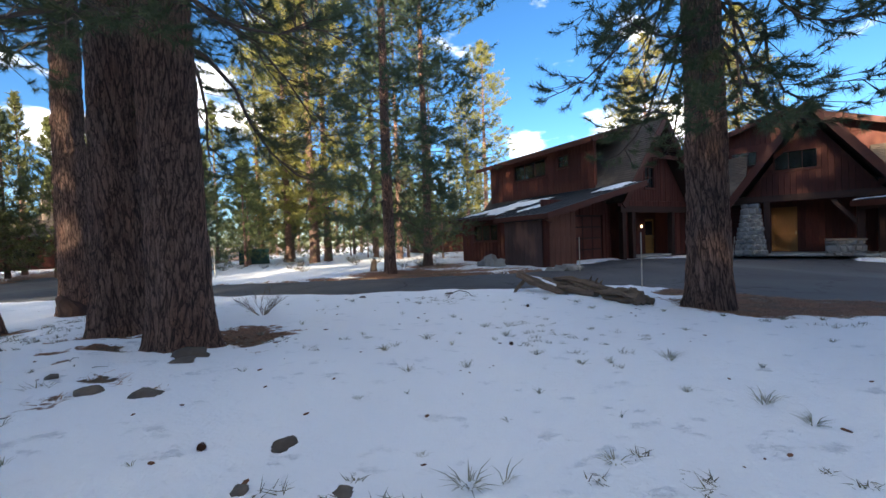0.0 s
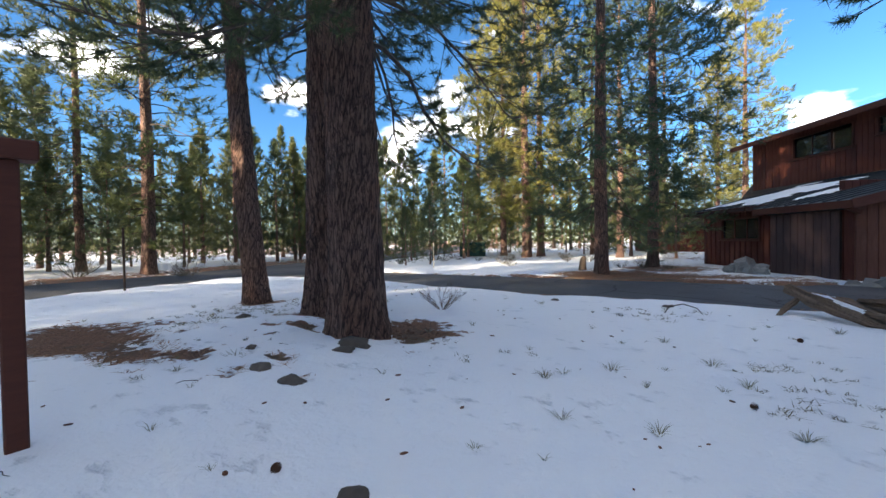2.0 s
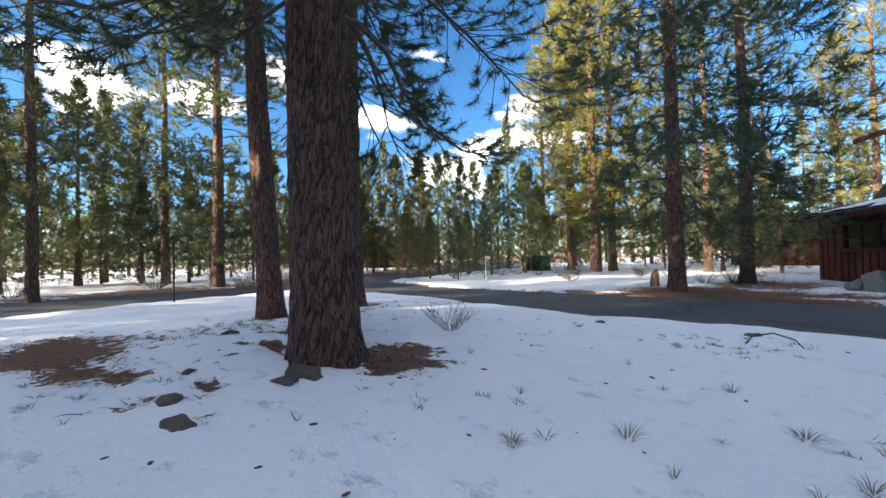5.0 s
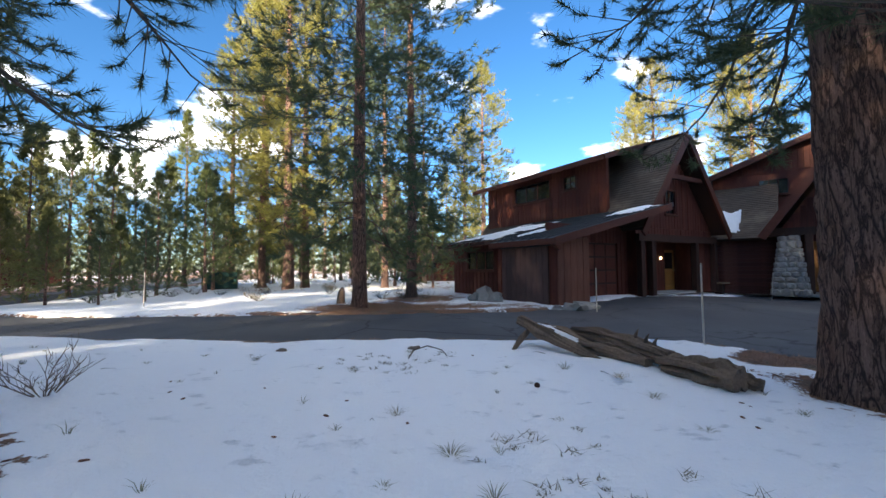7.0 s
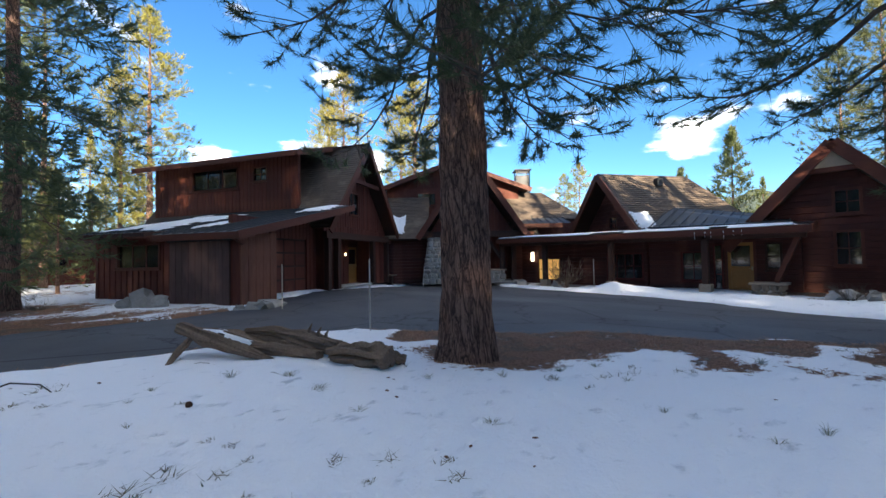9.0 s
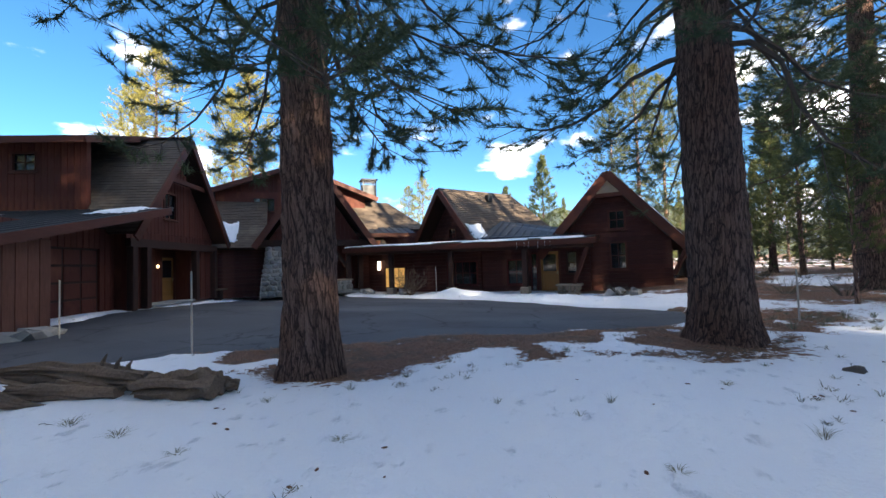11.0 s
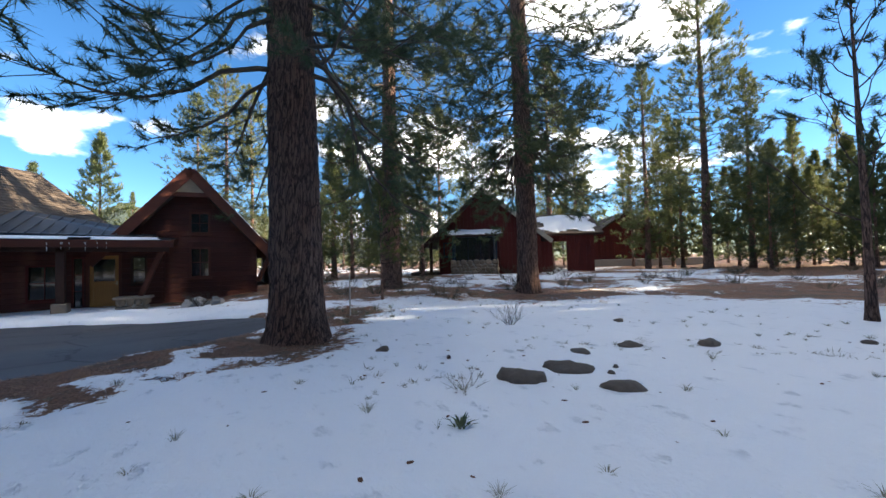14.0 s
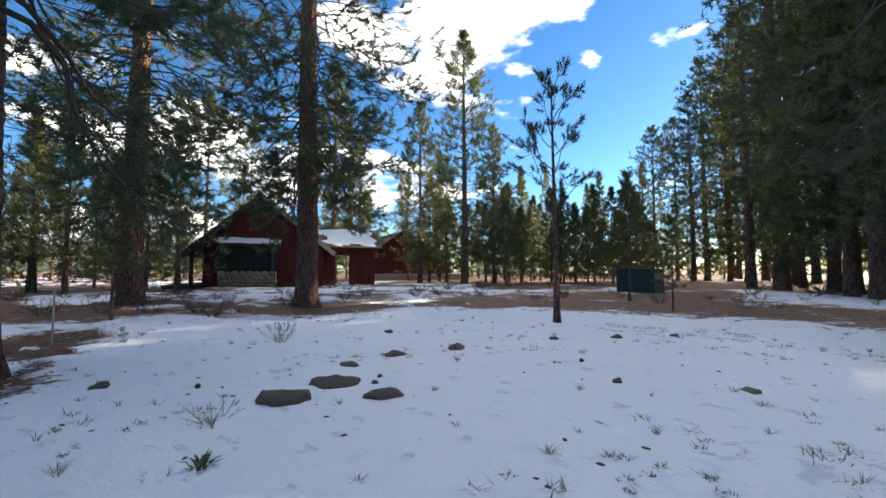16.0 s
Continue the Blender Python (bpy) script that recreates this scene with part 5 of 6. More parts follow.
gable(h2, -2.5, 0.6, 0, 5.2, 2.6, 3.15, 3.85, "v", SIDING, hole=(1.3, 1.35, 2.9, 2.25))
window(h2, pose(-1.2, 0.6, 4.5), 1.6, 0.9, 3, 1)
beam_part(h2, "porch_beam", (-3.0, 0.35, 3.0), (3.2, 0.35, 3.0), 0.28, 0.34, TIMBER)
for px in (-1.55, 1.9, 2.6):
    part("post", Shape().box(px - 0.14, 0.2, 0, px + 0.14, 0.48, 2.84, 0.015), TIMBER, h2)
beam_part(h2, "brace", (0.95, 0.34, 2.75), (1.85, 0.34, 1.5), 0.14, 0.18, TIMBER)
stone_pier(h2, -2.25, 0.35, 1.35, 1.0, 2.75, 0.45, 3)
stone_pier(h2, 1.35, 0.2, 1.25, 0.9, 0.78, 0.95, 4)
part("pier_cap", Shape().box(0.65, -0.32, 0.76, 2.05, 0.72, 0.84, 0.015), STONE_TAN, h2)
wall(h2, -2.6, 2.2, 0, 5.4, 3.1, [(1.15, 0.15, 2.25, 2.6)], "v", SIDING)
door(h2, pose(-1.45, 2.2, 0.15), 1.1, 2.45, OAK, False, "pale varnished wooden entrance door")
part("porch_floor", Shape().box(-2.9, 0.0, 0, 2.7, 2.2, 0.13, 0.01), CONCRETE, h2)
part("porch_ceiling", Shape().box(-2.6, 0.65, 3.1, 2.7, 2.2, 3.16), TIMBER, h2)
wall(h2, -2.6, 2.2, -90, 1.6, 3.1, (), "v", SIDING)
# wings and upper block
wall(h2, -6.4, 1.3, 0, 3.9, 2.8, (), "h", SIDING_H, board=0.2)
wall(h2, 2.7, 1.0, 0, 4.4, 2.7, [(2.6, 0.9, 3.3, 1.9)], "h", SIDING_H, board=0.2)
window(h2, pose(5.3, 1.0, 0.9), 0.7, 1.0, 2, 2)
shingle_roof(h2, (-6.8, 0.9, 2.8), (-2.6, 0.9, 2.8), (-2.6, 4.6, 6.1), (-6.8, 4.6, 6.1), seed=8, name="wing_roof")
shingle_roof(h2, (2.4, 0.6, 2.75), (4.4, 0.6, 2.75), (4.0, 2.6, 4.6), (2.4, 2.6, 4.6), seed=9, name="wing_roof")
snow_patch(h2, (-5.6, 1.2, 3.1), (1.6, 0, 0), (0, 1.6, 1.43), 6.4, thick=0.08)
wall(h2, -5.6, 4.4, 0, 9.4, 6.6, [(2.2, 5.4, 3.4, 6.2), (5.8, 5.4, 7.0, 6.2)], "", SIDING, name="upper_wall")
gable(h2, -5.6, 4.4, 0, 9.4, 4.7, 6.6, 1.65, "v", SIDING)
window(h2, pose(-3.4, 4.4, 5.4), 1.2, 0.8, 3, 1)
window(h2, pose(0.2, 4.4, 5.4), 1.2, 0.8, 3, 1)
wall(h2, -5.6, 11.0, -90, 6.6, 6.6, (), "", SIDING, name="upper_wall")
wall(h2, 3.8, 4.4, 90, 6.6, 6.6, (), "", SIDING, name="upper_wall")
shingle_roof(h2, (-6.3, 11.0, 6.4), (-6.3, 3.7, 6.4), (-0.9, 3.7, 8.4), (-0.9, 11.0, 8.4), seed=10, name="upper_roof")
shingle_roof(h2, (4.5, 3.7, 6.4), (4.5, 11.0, 6.4), (-0.9, 11.0, 8.4), (-0.9, 3.7, 8.4), seed=11, name="upper_roof")
beam_part(h2, "barge_board", (-6.4, 3.66, 6.26), (-0.9, 3.66, 8.3), 0.08, 0.3)
beam_part(h2, "barge_board", (4.6, 3.66, 6.26), (-0.9, 3.66, 8.3), 0.08, 0.3)
shingle_roof(h2, (2.6, 2.6, 4.05), (7.9, 2.6, 4.05), (5.6, 5.0, 6.25), (2.6, 5.0, 6.25), seed=12, name="east_roof")
wall(h2, 2.6, 2.9, 0, 5.0, 4.1, (), "", SIDING)
metal_roof(h2, (2.5, 0.7, 3.62), (6.3, 0.7, 3.62), (6.3, 2.5, 4.15), (2.5, 2.5, 4.15))
beam_part(h2, "fascia", (2.5, 0.68, 3.48), (6.3, 0.68, 3.48), 0.06, 0.26)
chim = part("chimney", Shape().box(3.8, 5.0, 5.0, 4.8, 5.9, 7.55), IRON, h2, "square chimney with dark metal cap")
part("chimney_cap", Shape().box(3.7, 4.9, 7.9, 4.9, 6.0, 8.0, 0.01), IRON, chim)
for cx, cy in ((3.8, 5.0), (4.72, 5.0), (3.8, 5.82), (4.72, 5.82)):
    part("cap_post", Shape().box(cx, cy, 7.55, cx + 0.08, cy + 0.08, 7.9), IRON, chim)
for k in range(3):
    part("grille_bar", Shape().box(3.82, 4.985, 7.62 + 0.09 * k, 4.78, 4.995, 7.66 + 0.09 * k), IRON, chim)

# ---- covered walk ----
wk = thing("covered_walk", pose(19.6, 16.4, -0.25, 0, 0, -90), "long low covered walk with snow-edged flat roof", "house")
part("walk_roof", Shape().slab([(-2.6, -0.1, 2.76), (11.4, -0.1, 2.58), (11.4, 2.6, 2.9), (-2.6, 2.6, 3.05)], 0.1), METAL_ROOF, wk)
beam_part(wk, "fascia", (-2.6, -0.14, 2.62), (11.42, -0.14, 2.46), 0.07, 0.26)
beam_part(wk, "edge_beam", (-2.4, 0.12, 2.45), (11.3, 0.12, 2.29), 0.2, 0.22, TIMBER)
beam_part(wk, "end_fascia", (11.44, -0.16, 2.47), (11.44, 2.6, 2.76), 0.07, 0.28, TRIM)
snow_patch(wk, (-2.55, -0.12, 2.75), (13.9, 0, -0.18), (0, 1.1, 0.12), 2.9, nx=90, ny=8, thick=0.07, cut=0.02)
for px in (0.6, 4.3, 8.2):
    part("post", Shape().box(px - 0.12, 0.02, 0, px + 0.12, 0.26, 2.4, 0.015), TIMBER, wk)
    part("post_base", Shape().box(px - 0.22, -0.08, -0.1, px + 0.22, 0.36, 0.42, 0.03), STONE_TAN, wk)
stone_pier(wk, 10.2, 0.3, 0.86, 0.7, 0.42, 0.95, 11, STONE_TAN)
part("pier_cap", Shape().box(9.64, -0.18, 0.44, 10.76, 0.78, 0.53, 0.02), STONE_TAN, wk)
beam_part(wk, "brace", (10.4, 0.3, 0.53), (11.1, 0.2, 2.3), 0.14, 0.16, TRIM)
wall(wk, -2.6, 1.75, 0, 13.6, 2.75, [(1.7, 0.35, 3.1, 1.5), (6.0, 0.5, 7.7, 1.7), (9.5, 0.5, 10.35, 1.7), (10.75, 0.12, 11.0, 2.0), (11.2, 0.0, 12.1, 2.1), (12.55, 1.0, 12.95, 2.0)], "h", SIDING_H, board=0.19)
window(wk, pose(-0.9, 1.75, 0.35), 1.4, 1.15, 3, 2, TRIM, WARM_WINDOW)
window(wk, pose(3.4, 1.75, 0.5), 1.7, 1.2, 4, 2, RED)
window(wk, pose(6.9, 1.75, 0.5), 0.85, 1.2, 2, 2, RED)
window(wk, pose(8.15, 1.75, 0.12), 0.25, 1.88, 1, 3, RED, None, 0.05, "side_light", False)
window(wk, pose(9.95, 1.75, 1.0), 0.4, 1.0, 1, 2, TIMBER)
door(wk, pose(8.6, 1.75, 0.0), 0.9, 2.1, OAK, True, "varnished wooden door with tall glass")
part("walk_floor", Shape().box(-2.6, -0.1, -0.2, 11.0, 1.75, 0.06, 0.01), CONCRETE, wk)
lan = part("lantern", Shape().box(-1.33, 1.52, 1.4, -1.17, 1.68, 1.95, 0.02), WARM_GLOW, wk, "tall lit wall lantern")
part("lantern_cap", Shape().box(-1.36, 1.49, 1.95, -1.14, 1.71, 2.0, 0.01), IRON, lan)
part("lantern_arm", Shape().box(-1.27, 1.68, 1.6, -1.23, 1.75, 1.7), IRON, lan)
metal_roof(wk, (5.4, 0.9, 2.95), (10.8, 0.9, 2.8), (10.4, 3.8, 3.25), (5.4, 3.8, 4.15))
part("roof_gable", Shape().slab([(5.2, 0.9, 2.85), (5.2, 3.8, 2.85), (5.2, 3.8, 4.1)], 0.12), SIDING, wk)
rg_i = random.Random(3)
for k in range(9):
    ix = 7.9 + rg_i.uniform(0, 1.6)
    ln = rg_i.uniform(0.12, 0.34)
    part("icicle", Shape().tube([(ix, -0.16, 2.52), (ix, -0.16, 2.52 - ln * 0.6), (ix, -0.16, 2.52 - ln)], [0.022, 0.013, 0.002], 5), ICE, wk)
pot = thing("flower_pot", pose(20.6, 17.3, 2.62), "small terracotta pot standing on the walk roof", "pot")
part("pot", Shape().tube([(0, 0, 0), (0, 0, 0.24), (0, 0, 0.3)], [0.14, 0.2, 0.22], 14), POT, pot)

h3 = thing("gable_house", pose(22.2, 13.45, -0.25, 0, 0, -120), "brown shingle-roofed gable house behind the walk", "house")
shingle_roof(h3, (-3.2, 7.2, 2.75), (-3.2, -0.5, 2.75), (0, -0.5, 6.15), (0, 5.2, 6.15), seed=13)
shingle_roof(h3, (3.2, -0.5, 2.75), (3.2, 7.2, 2.75), (0, 5.2, 6.15), (0, -0.5, 6.15), seed=14)
beam_part(h3, "barge_board", (-3.3, -0.54, 2.5), (0, -0.54, 6.0), 0.08, 0.34)
beam_part(h3, "barge_board", (3.3, -0.54, 2.5), (0, -0.54, 6.0), 0.08, 0.34)
wall(h3, -2.6, 0.4, 0, 5.2, 3.0, (), "h", SIDING_H, board=0.2)
gable(h3, -2.6, 0.4, 0, 5.2, 2.6, 3.0, 2.7, "h", SIDING_H, hole=(2.35, 0.15, 2.95, 0.75))
window(h3, pose(-0.25, 0.4, 3.15), 0.6, 0.6, 2, 2)
wall(h3, -2.6, 6.5, -90, 6.1, 3.0, (), "", SIDING)
wall(h3, 2.6, 0.4, 90, 6.1, 3.0, (), "", SIDING)
part("roof_vent", Shape().box(0.55, 2.6, 5.4, 0.85, 2.95, 5.85, 0.02), IRON, h3)
snow_patch(h3, (3.25, -0.45, 2.78), (-0.9, 0, 0.95), (0, 1.1, 0), 2.2, thick=0.1, cut=0.0)
snow_patch(h3, (-3.25, -0.45, 2.78), (0.9, 0, 0.95), (0, 1.4, 0), 5.2, thick=0.12, cut=0.0)

h4 = thing("end_house", pose(21.5, 4.45, -0.42, 0, 0, -90) @ Matrix.Scale(1.12, 4), "dark brown lap-sided house with steep gable", "house")
shingle_roof(h4, (-2.85, 7.5, 2.0), (-2.85, -0.5, 2.0), (0, -0.5, 5.3), (0, 7.5, 5.3), seed=15)
shingle_roof(h4, (2.85, -0.5, 2.0), (2.85, 7.5, 2.0), (0, 7.5, 5.3), (0, -0.5, 5.3), seed=16)
beam_part(h4, "barge_board", (-2.95, -0.54, 1.75), (0, -0.54, 5.15), 0.08, 0.36)
beam_part(h4, "barge_board", (2.95, -0.54, 1.75), (0, -0.54, 5.15), 0.08, 0.36)
part("truss_panel", Shape().slab([(-0.62, -0.42, 4.35), (0.62, -0.42, 4.35), (0, -0.42, 5.05)], 0.06), TAN_PAINT, h4)
beam_part(h4, "collar_beam", (-0.95, -0.42, 4.28), (0.95, -0.42, 4.28), 0.12, 0.16, TRIM)
wall(h4, -2.25, 0, 0, 4.5, 2.3, [(2.25, 1.2, 2.8, 2.24)], "h", SIDING_H, board=0.19)
gable(h4, -2.25, 0, 0, 4.5, 2.25, 2.3, 2.55, "h", SIDING_H, hole=(2.25, 0.6, 2.8, 1.3))
window(h4, pose(0, 0, 1.2), 0.55, 1.04, 2, 2, TRIM, None, 0.08)
window(h4, pose(0, 0, 2.9), 0.55, 0.7, 2, 2, TRIM, None, 0.08)
wall(h4, -2.25, 7.3, -90, 7.3, 2.3, (), "", SIDING_H)
wall(h4, 2.25, 0, 90, 7.3, 2.3, (), "h", SIDING_H, board=0.19)
beam_part(h4, "brace", (2.3, -0.1, 0.9), (2.75, -0.45, 1.95), 0.12, 0.14, TRIM)
snow_patch(h4, (2.9, -0.5, 2.0), (-2.3, 0, 2.66), (0, 0.5, 0), 9.2, nx=30, ny=6, thick=0.07, cut=0.05)
shingle_roof(h4, (3.6, 3.0, 2.35), (3.6, 7.5, 2.35), (1.2, 7.5, 3.9), (1.2, 3.0, 3.9), seed=17, name="side_dormer_roof")
wall(h4, 3.2, 3.3, 90, 4.0, 2.4, (), "", SIDING_H)

# ---- red cabins past the clearing ----
cab = thing("red_cabin", pose(22.49, -10.86, 0.3, 0, 0, -123.6), "dark red cabin with stone-based bay window", "house")
wall(cab, -2.3, 0.5, 0, 6.6, 2.7, [(1.0, 0, 3.6, 2.6)], "v", RED)
stone_pier(cab, 0, 0.1, 2.95, 0.9, 0.9, 1.0, 21, STONE_TAN, "bay_base")
for bx in (-1.42, 1.3):
    part("bay_post", Shape().box(bx, -0.25, 0.9, bx + 0.14, 0.5, 2.5), BLUE_TRIM, cab)
window(cab, pose(-1.2, -0.22, 0.98), 2.4, 1.45, 3, 1, BLUE_TRIM)
part("bay_roof", Shape().slab([(-1.75, -0.55, 2.55), (1.75, -0.55, 2.55), (1.75, 0.55, 2.95), (-1.75, 0.55, 2.95)], 0.1), TIMBER, cab)
snow_patch(cab, (-1.74, -0.54, 2.55), (3.48, 0, 0), (0, 1.0, 0.36), 1.9, thick=0.09, cut=-0.1)
gable(cab, -2.3, 0.5, 0, 6.6, 2.9, 2.7, 2.7, "v", RED)
shingle_roof(cab, (-3.2, 8, 2.0), (-3.2, -0.1, 2.0), (0.6, -0.1, 5.6), (0.6, 8, 5.6), seed=18)
shingle_roof(cab, (4.8, -0.1, 2.2), (4.8, 8, 2.2), (0.6, 8, 5.6), (0.6, -0.1, 5.6), seed=19)
beam_part(cab, "barge_board", (4.9, -0.14, 2.05), (0.6, -0.14, 5.5), 0.07, 0.26, TAN_PAINT)
beam_part(cab, "barge_board", (-3.3, -0.14, 1.85), (0.6, -0.14, 5.5), 0.07, 0.26, TIMBER)
snow_patch(cab, (4.85, 0.2, 2.2), (-2.4, 0, 1.95), (0, 6, 0), 3.3, thick=0.1, cut=0.1)
part("porch_post", Shape().box(-2.95, 0.4, 0, -2.75, 0.6, 2.2), TIMBER, cab)
part("porch_deck", Shape().box(-4.2, 0.4, 0, -2.3, 5, 0.25), TIMBER, cab)
window(cab, pose(-1.95, 0.5, 1.3), 0.5, 0.8, 1, 2, BLUE_TRIM)
wall(cab, 4.3, 2.0, 0, 3.8, 2.6, [(1.0, 0, 2.0, 2.1)], "v", RED)
shingle_roof(cab, (4.0, 1.5, 2.6), (8.6, 1.5, 2.6), (8.6, 4.6, 4.2), (4.0, 4.6, 4.2), seed=20, name="wing_roof")
snow_patch(cab, (4.1, 1.6, 2.66), (4.3, 0, 0), (0, 2.8, 1.44), 7.1, thick=0.1, cut=0.05)
wall(cab, -2.3, 8, -90, 7.5, 2.6, (), "", RED)
wall(cab, 4.3, 0.5, 90, 7.5, 2.6, (), "", RED)

cab2 = thing("red_garage", pose(26.6, -30.3, 0.35, 0, 0, -123.6), "dark red garage house with broad gable", "house")
part("retaining_wall", Shape().box(-4, -1.2, -0.3, 8, -0.9, 0.65, 0.03), CONCRETE, cab2, "pale low concrete wall")
wall(cab2, -2.6, 0, 0, 8.2, 2.9, [(3.6, 0, 6.6, 2.3)], "v", RED)
gable(cab2, -2.6, 0, 0, 8.2, 3.4, 2.9, 2.2, "v", RED)
shingle_roof(cab2, (-3.3, 7, 2.5), (-3.3, -0.6, 2.5), (0.8, -0.6, 5.2), (0.8, 7, 5.2), seed=22)
shingle_roof(cab2, (6.3, -0.6, 2.5), (6.3, 7, 2.5), (0.8, 7, 5.2), (0.8, -0.6, 5.2), seed=23)
gdr = part("garage_door", Shape().box(1.0, 0.08, 0, 4.0, 0.13, 2.3), RED, cab2)
for i in range(4):
    part("panel", Shape().box(1.06, 0.05, 0.05 + 0.56 * i, 3.94, 0.08, 0.53 + 0.56 * i, 0.01), RED, gdr)
wall(cab2, -2.6, 7, -90, 7, 2.9, (), "", RED)
wall(cab2, 5.6, 0, 90, 7, 2.9, (), "", RED)

cab3 = thing("forest_cabin", pose(-2.2, 40, 0, 0, 0, 20), "small brown cabin among the trees", "house")
wall(cab3, 0, 0, 0, 5, 2.3, [(1.2, 0.9, 2.4, 1.8)], "h", SIDING, board=0.24)
wall(cab3, 5, 0, 90, 4, 2.3, (), "h", SIDING, board=0.24)
wall(cab3, 0, 4, -90, 4, 2.3, (), "h", SIDING, board=0.24)
window(cab3, pose(1.2, 0, 0.9), 1.2, 0.9, 2, 1)
shingle_roof(cab3, (-0.5, -0.5, 2.2), (5.5, -0.5, 2.2), (5.5, 2, 3.9), (-0.5, 2, 3.9), seed=24)
shingle_roof(cab3, (5.5, 4.5, 2.2), (-0.5, 4.5, 2.2), (-0.5, 2, 3.9), (5.5, 2, 3.9), seed=25)

far_h = thing("hidden_house", pose(-36, 36, 0, 0, 0, 50), "brown house with stone chimney behind young pines", "house")
wall(far_h, -4, 0, 0, 8, 3.0, [(2, 1, 3.4, 2)], "v", SIDING)
window(far_h, pose(-2, 0, 1.0), 1.4, 1.0, 2, 1)
shingle_roof(far_h, (-4.6, -0.6, 2.9), (4.6, -0.6, 2.9), (4.6, 3, 5.0), (-4.6, 3, 5.0), seed=26)
shingle_roof(far_h, (4.6, 6.6, 2.9), (-4.6, 6.6, 2.9), (-4.6, 3, 5.0), (4.6, 3, 5.0), seed=27)
part("chimney", Shape().box(0.2, 2.2, 3, 1.4, 3.2, 7.0, 0.03), STONE_TAN, far_h)


# ---- loose things ----
def stake(x, y, h, lean=0.0):
    ob = thing("snow_stake", pose(x, y, on_ground(x, y), lean, lean * 0.5, 0), "thin pale snow stake standing upright", "stake", "snow stakes")
    part("pole", Shape().tube([(0, 0, -0.1), (0, 0, h * 0.5), (0, 0, h)], [0.017, 0.016, 0.014], 8), STAKE, ob)
    part("tip", Shape().tube([(0, 0, h), (0, 0, h + 0.02)], [0.014, 0.006], 8), STAKE, ob)


stake(5.22, 15.2, 1.38)
stake(4.95, 9.95, 1.33)
stake(15.2, 20.9, 1.3, 4)
stake(18.75, 12.5, 1.35)
stake(10.9, 0.6, 1.0)
stake(-10.0, 17.5, 1.2)

post = thing("steel_post", pose(-13.0, 6.1, on_ground(-13.0, 6.1)), "thin rusty steel marker post beside the road", "post")
part("shaft", Shape().box(-0.025, -0.015, -0.1, 0.025, 0.015, 1.75), STEEL_POST, post)
part("flange", Shape().box(-0.045, 0.015, -0.1, 0.045, 0.022, 1.75), STEEL_POST, post)


def logs():
    rng = random.Random(8)
    # broken pieces of one old trunk: axis, radii
    pieces = [([(1.66, 9.45, 0.0), (1.85, 9.68, 0.16), (2.05, 9.9, 0.3)], (0.03, 0.055, 0.05)),
              ([(1.9, 10.02, 0.42), (2.2, 9.62, 0.26), (2.5, 9.2, 0.12), (2.78, 8.82, 0.02)], (0.10, 0.11, 0.09, 0.03)),
              ([(2.15, 10.25, 0.3), (2.55, 9.75, 0.22), (2.9, 9.25, 0.08)], (0.08, 0.12, 0.05)),
              ([(2.72, 9.85, 0.27), (2.95, 9.3, 0.27), (3.2, 8.75, 0.22), (3.42, 8.25, 0.16)], (0.06, 0.12, 0.15, 0.12)),
              ([(2.62, 9.5, 0.13), (2.92, 8.95, 0.12), (3.2, 8.35, 0.08)], (0.05, 0.13, 0.1)),
              ([(3.28, 8.2, 0.12), (3.42, 7.92, 0.15), (3.55, 7.6, 0.15), (3.64, 7.4, 0.15)], (0.13, 0.165, 0.175, 0.165)),
              ([(3.74, 7.62, 0.06), (3.82, 7.5, 0.09), (3.9, 7.42, 0.07)], (0.05, 0.09, 0.06))]
    for pts, r in pieces:
        s = Shape()
        sides, seg = 26, 34
        P = [Vector((p[0], p[1], p[2] + float(base(p[0], p[1])) + 0.04)) for p in pts]
        path, rad = [], []
        for i in range(seg):
            t = i / (seg - 1) * (len(P) - 1)
            k = min(int(t), len(P) - 2)
            path.append(P[k].lerp(P[k + 1], t - k))
            rad.append((r[k] + (r[k + 1] - r[k]) * (t - k)) * 0.9)
        s.tube(path, rad, sides)
        off = rng.uniform(0, 30)
        out = []
        for q, v in enumerate(s.v):
            i, j = divmod(q, sides)
            c = path[min(i, seg - 1)]
            d = Vector(v) - c
            a = j / sides * 6.283
            ca, sa = math.cos(a), math.sin(a)
            groove = -0.75 * max(0.0, noise.noise(Vector((ca * 3.0, sa * 3.0, i * 0.035 + off)))) * 1.6
            lump = 0.4 * noise.noise(Vector((ca * 1.2, sa * 1.2, i * 0.16 + off)))
            fine = 0.12 * noise.noise(Vector((ca * 8, sa * 8, i * 0.1 + off)))
            out.append(tuple(c + d * (1 + groove + lump + fine)))
        s.v = out
        tagged(part("fallen_log", s, LOGWOOD), "weathered grey-brown split log lying in snow", "log", "pieces of the fallen log")
    snow_patch(None, (2.12, 9.98, 0.34), (0.55, -0.78, -0.24), (0.24, 0.17, -0.02), 3.4, 18, 10, 0.06, "snow_on_log", 0.05)
    tagged(bpy.data.objects["snow_on_log"], "strip of snow lying on the fallen log", "snow")
    for k, (x, y, h) in enumerate(((3.2, 8.72, 0.2), (3.27, 8.58, 0.16), (3.33, 8.48, 0.12), (3.12, 8.85, 0.1))):
        z = 0.3 + float(base(x, y))
        tagged(part("splinter", Shape().tube([(x, y, z - 0.05), (x + 0.02, y, z + h * 0.6), (x + 0.05, y - 0.02, z + h)], [0.035, 0.022, 0.006], 6), LOGWOOD),
               "short splinter standing on the old log", "splinter", "log splinters")


logs()


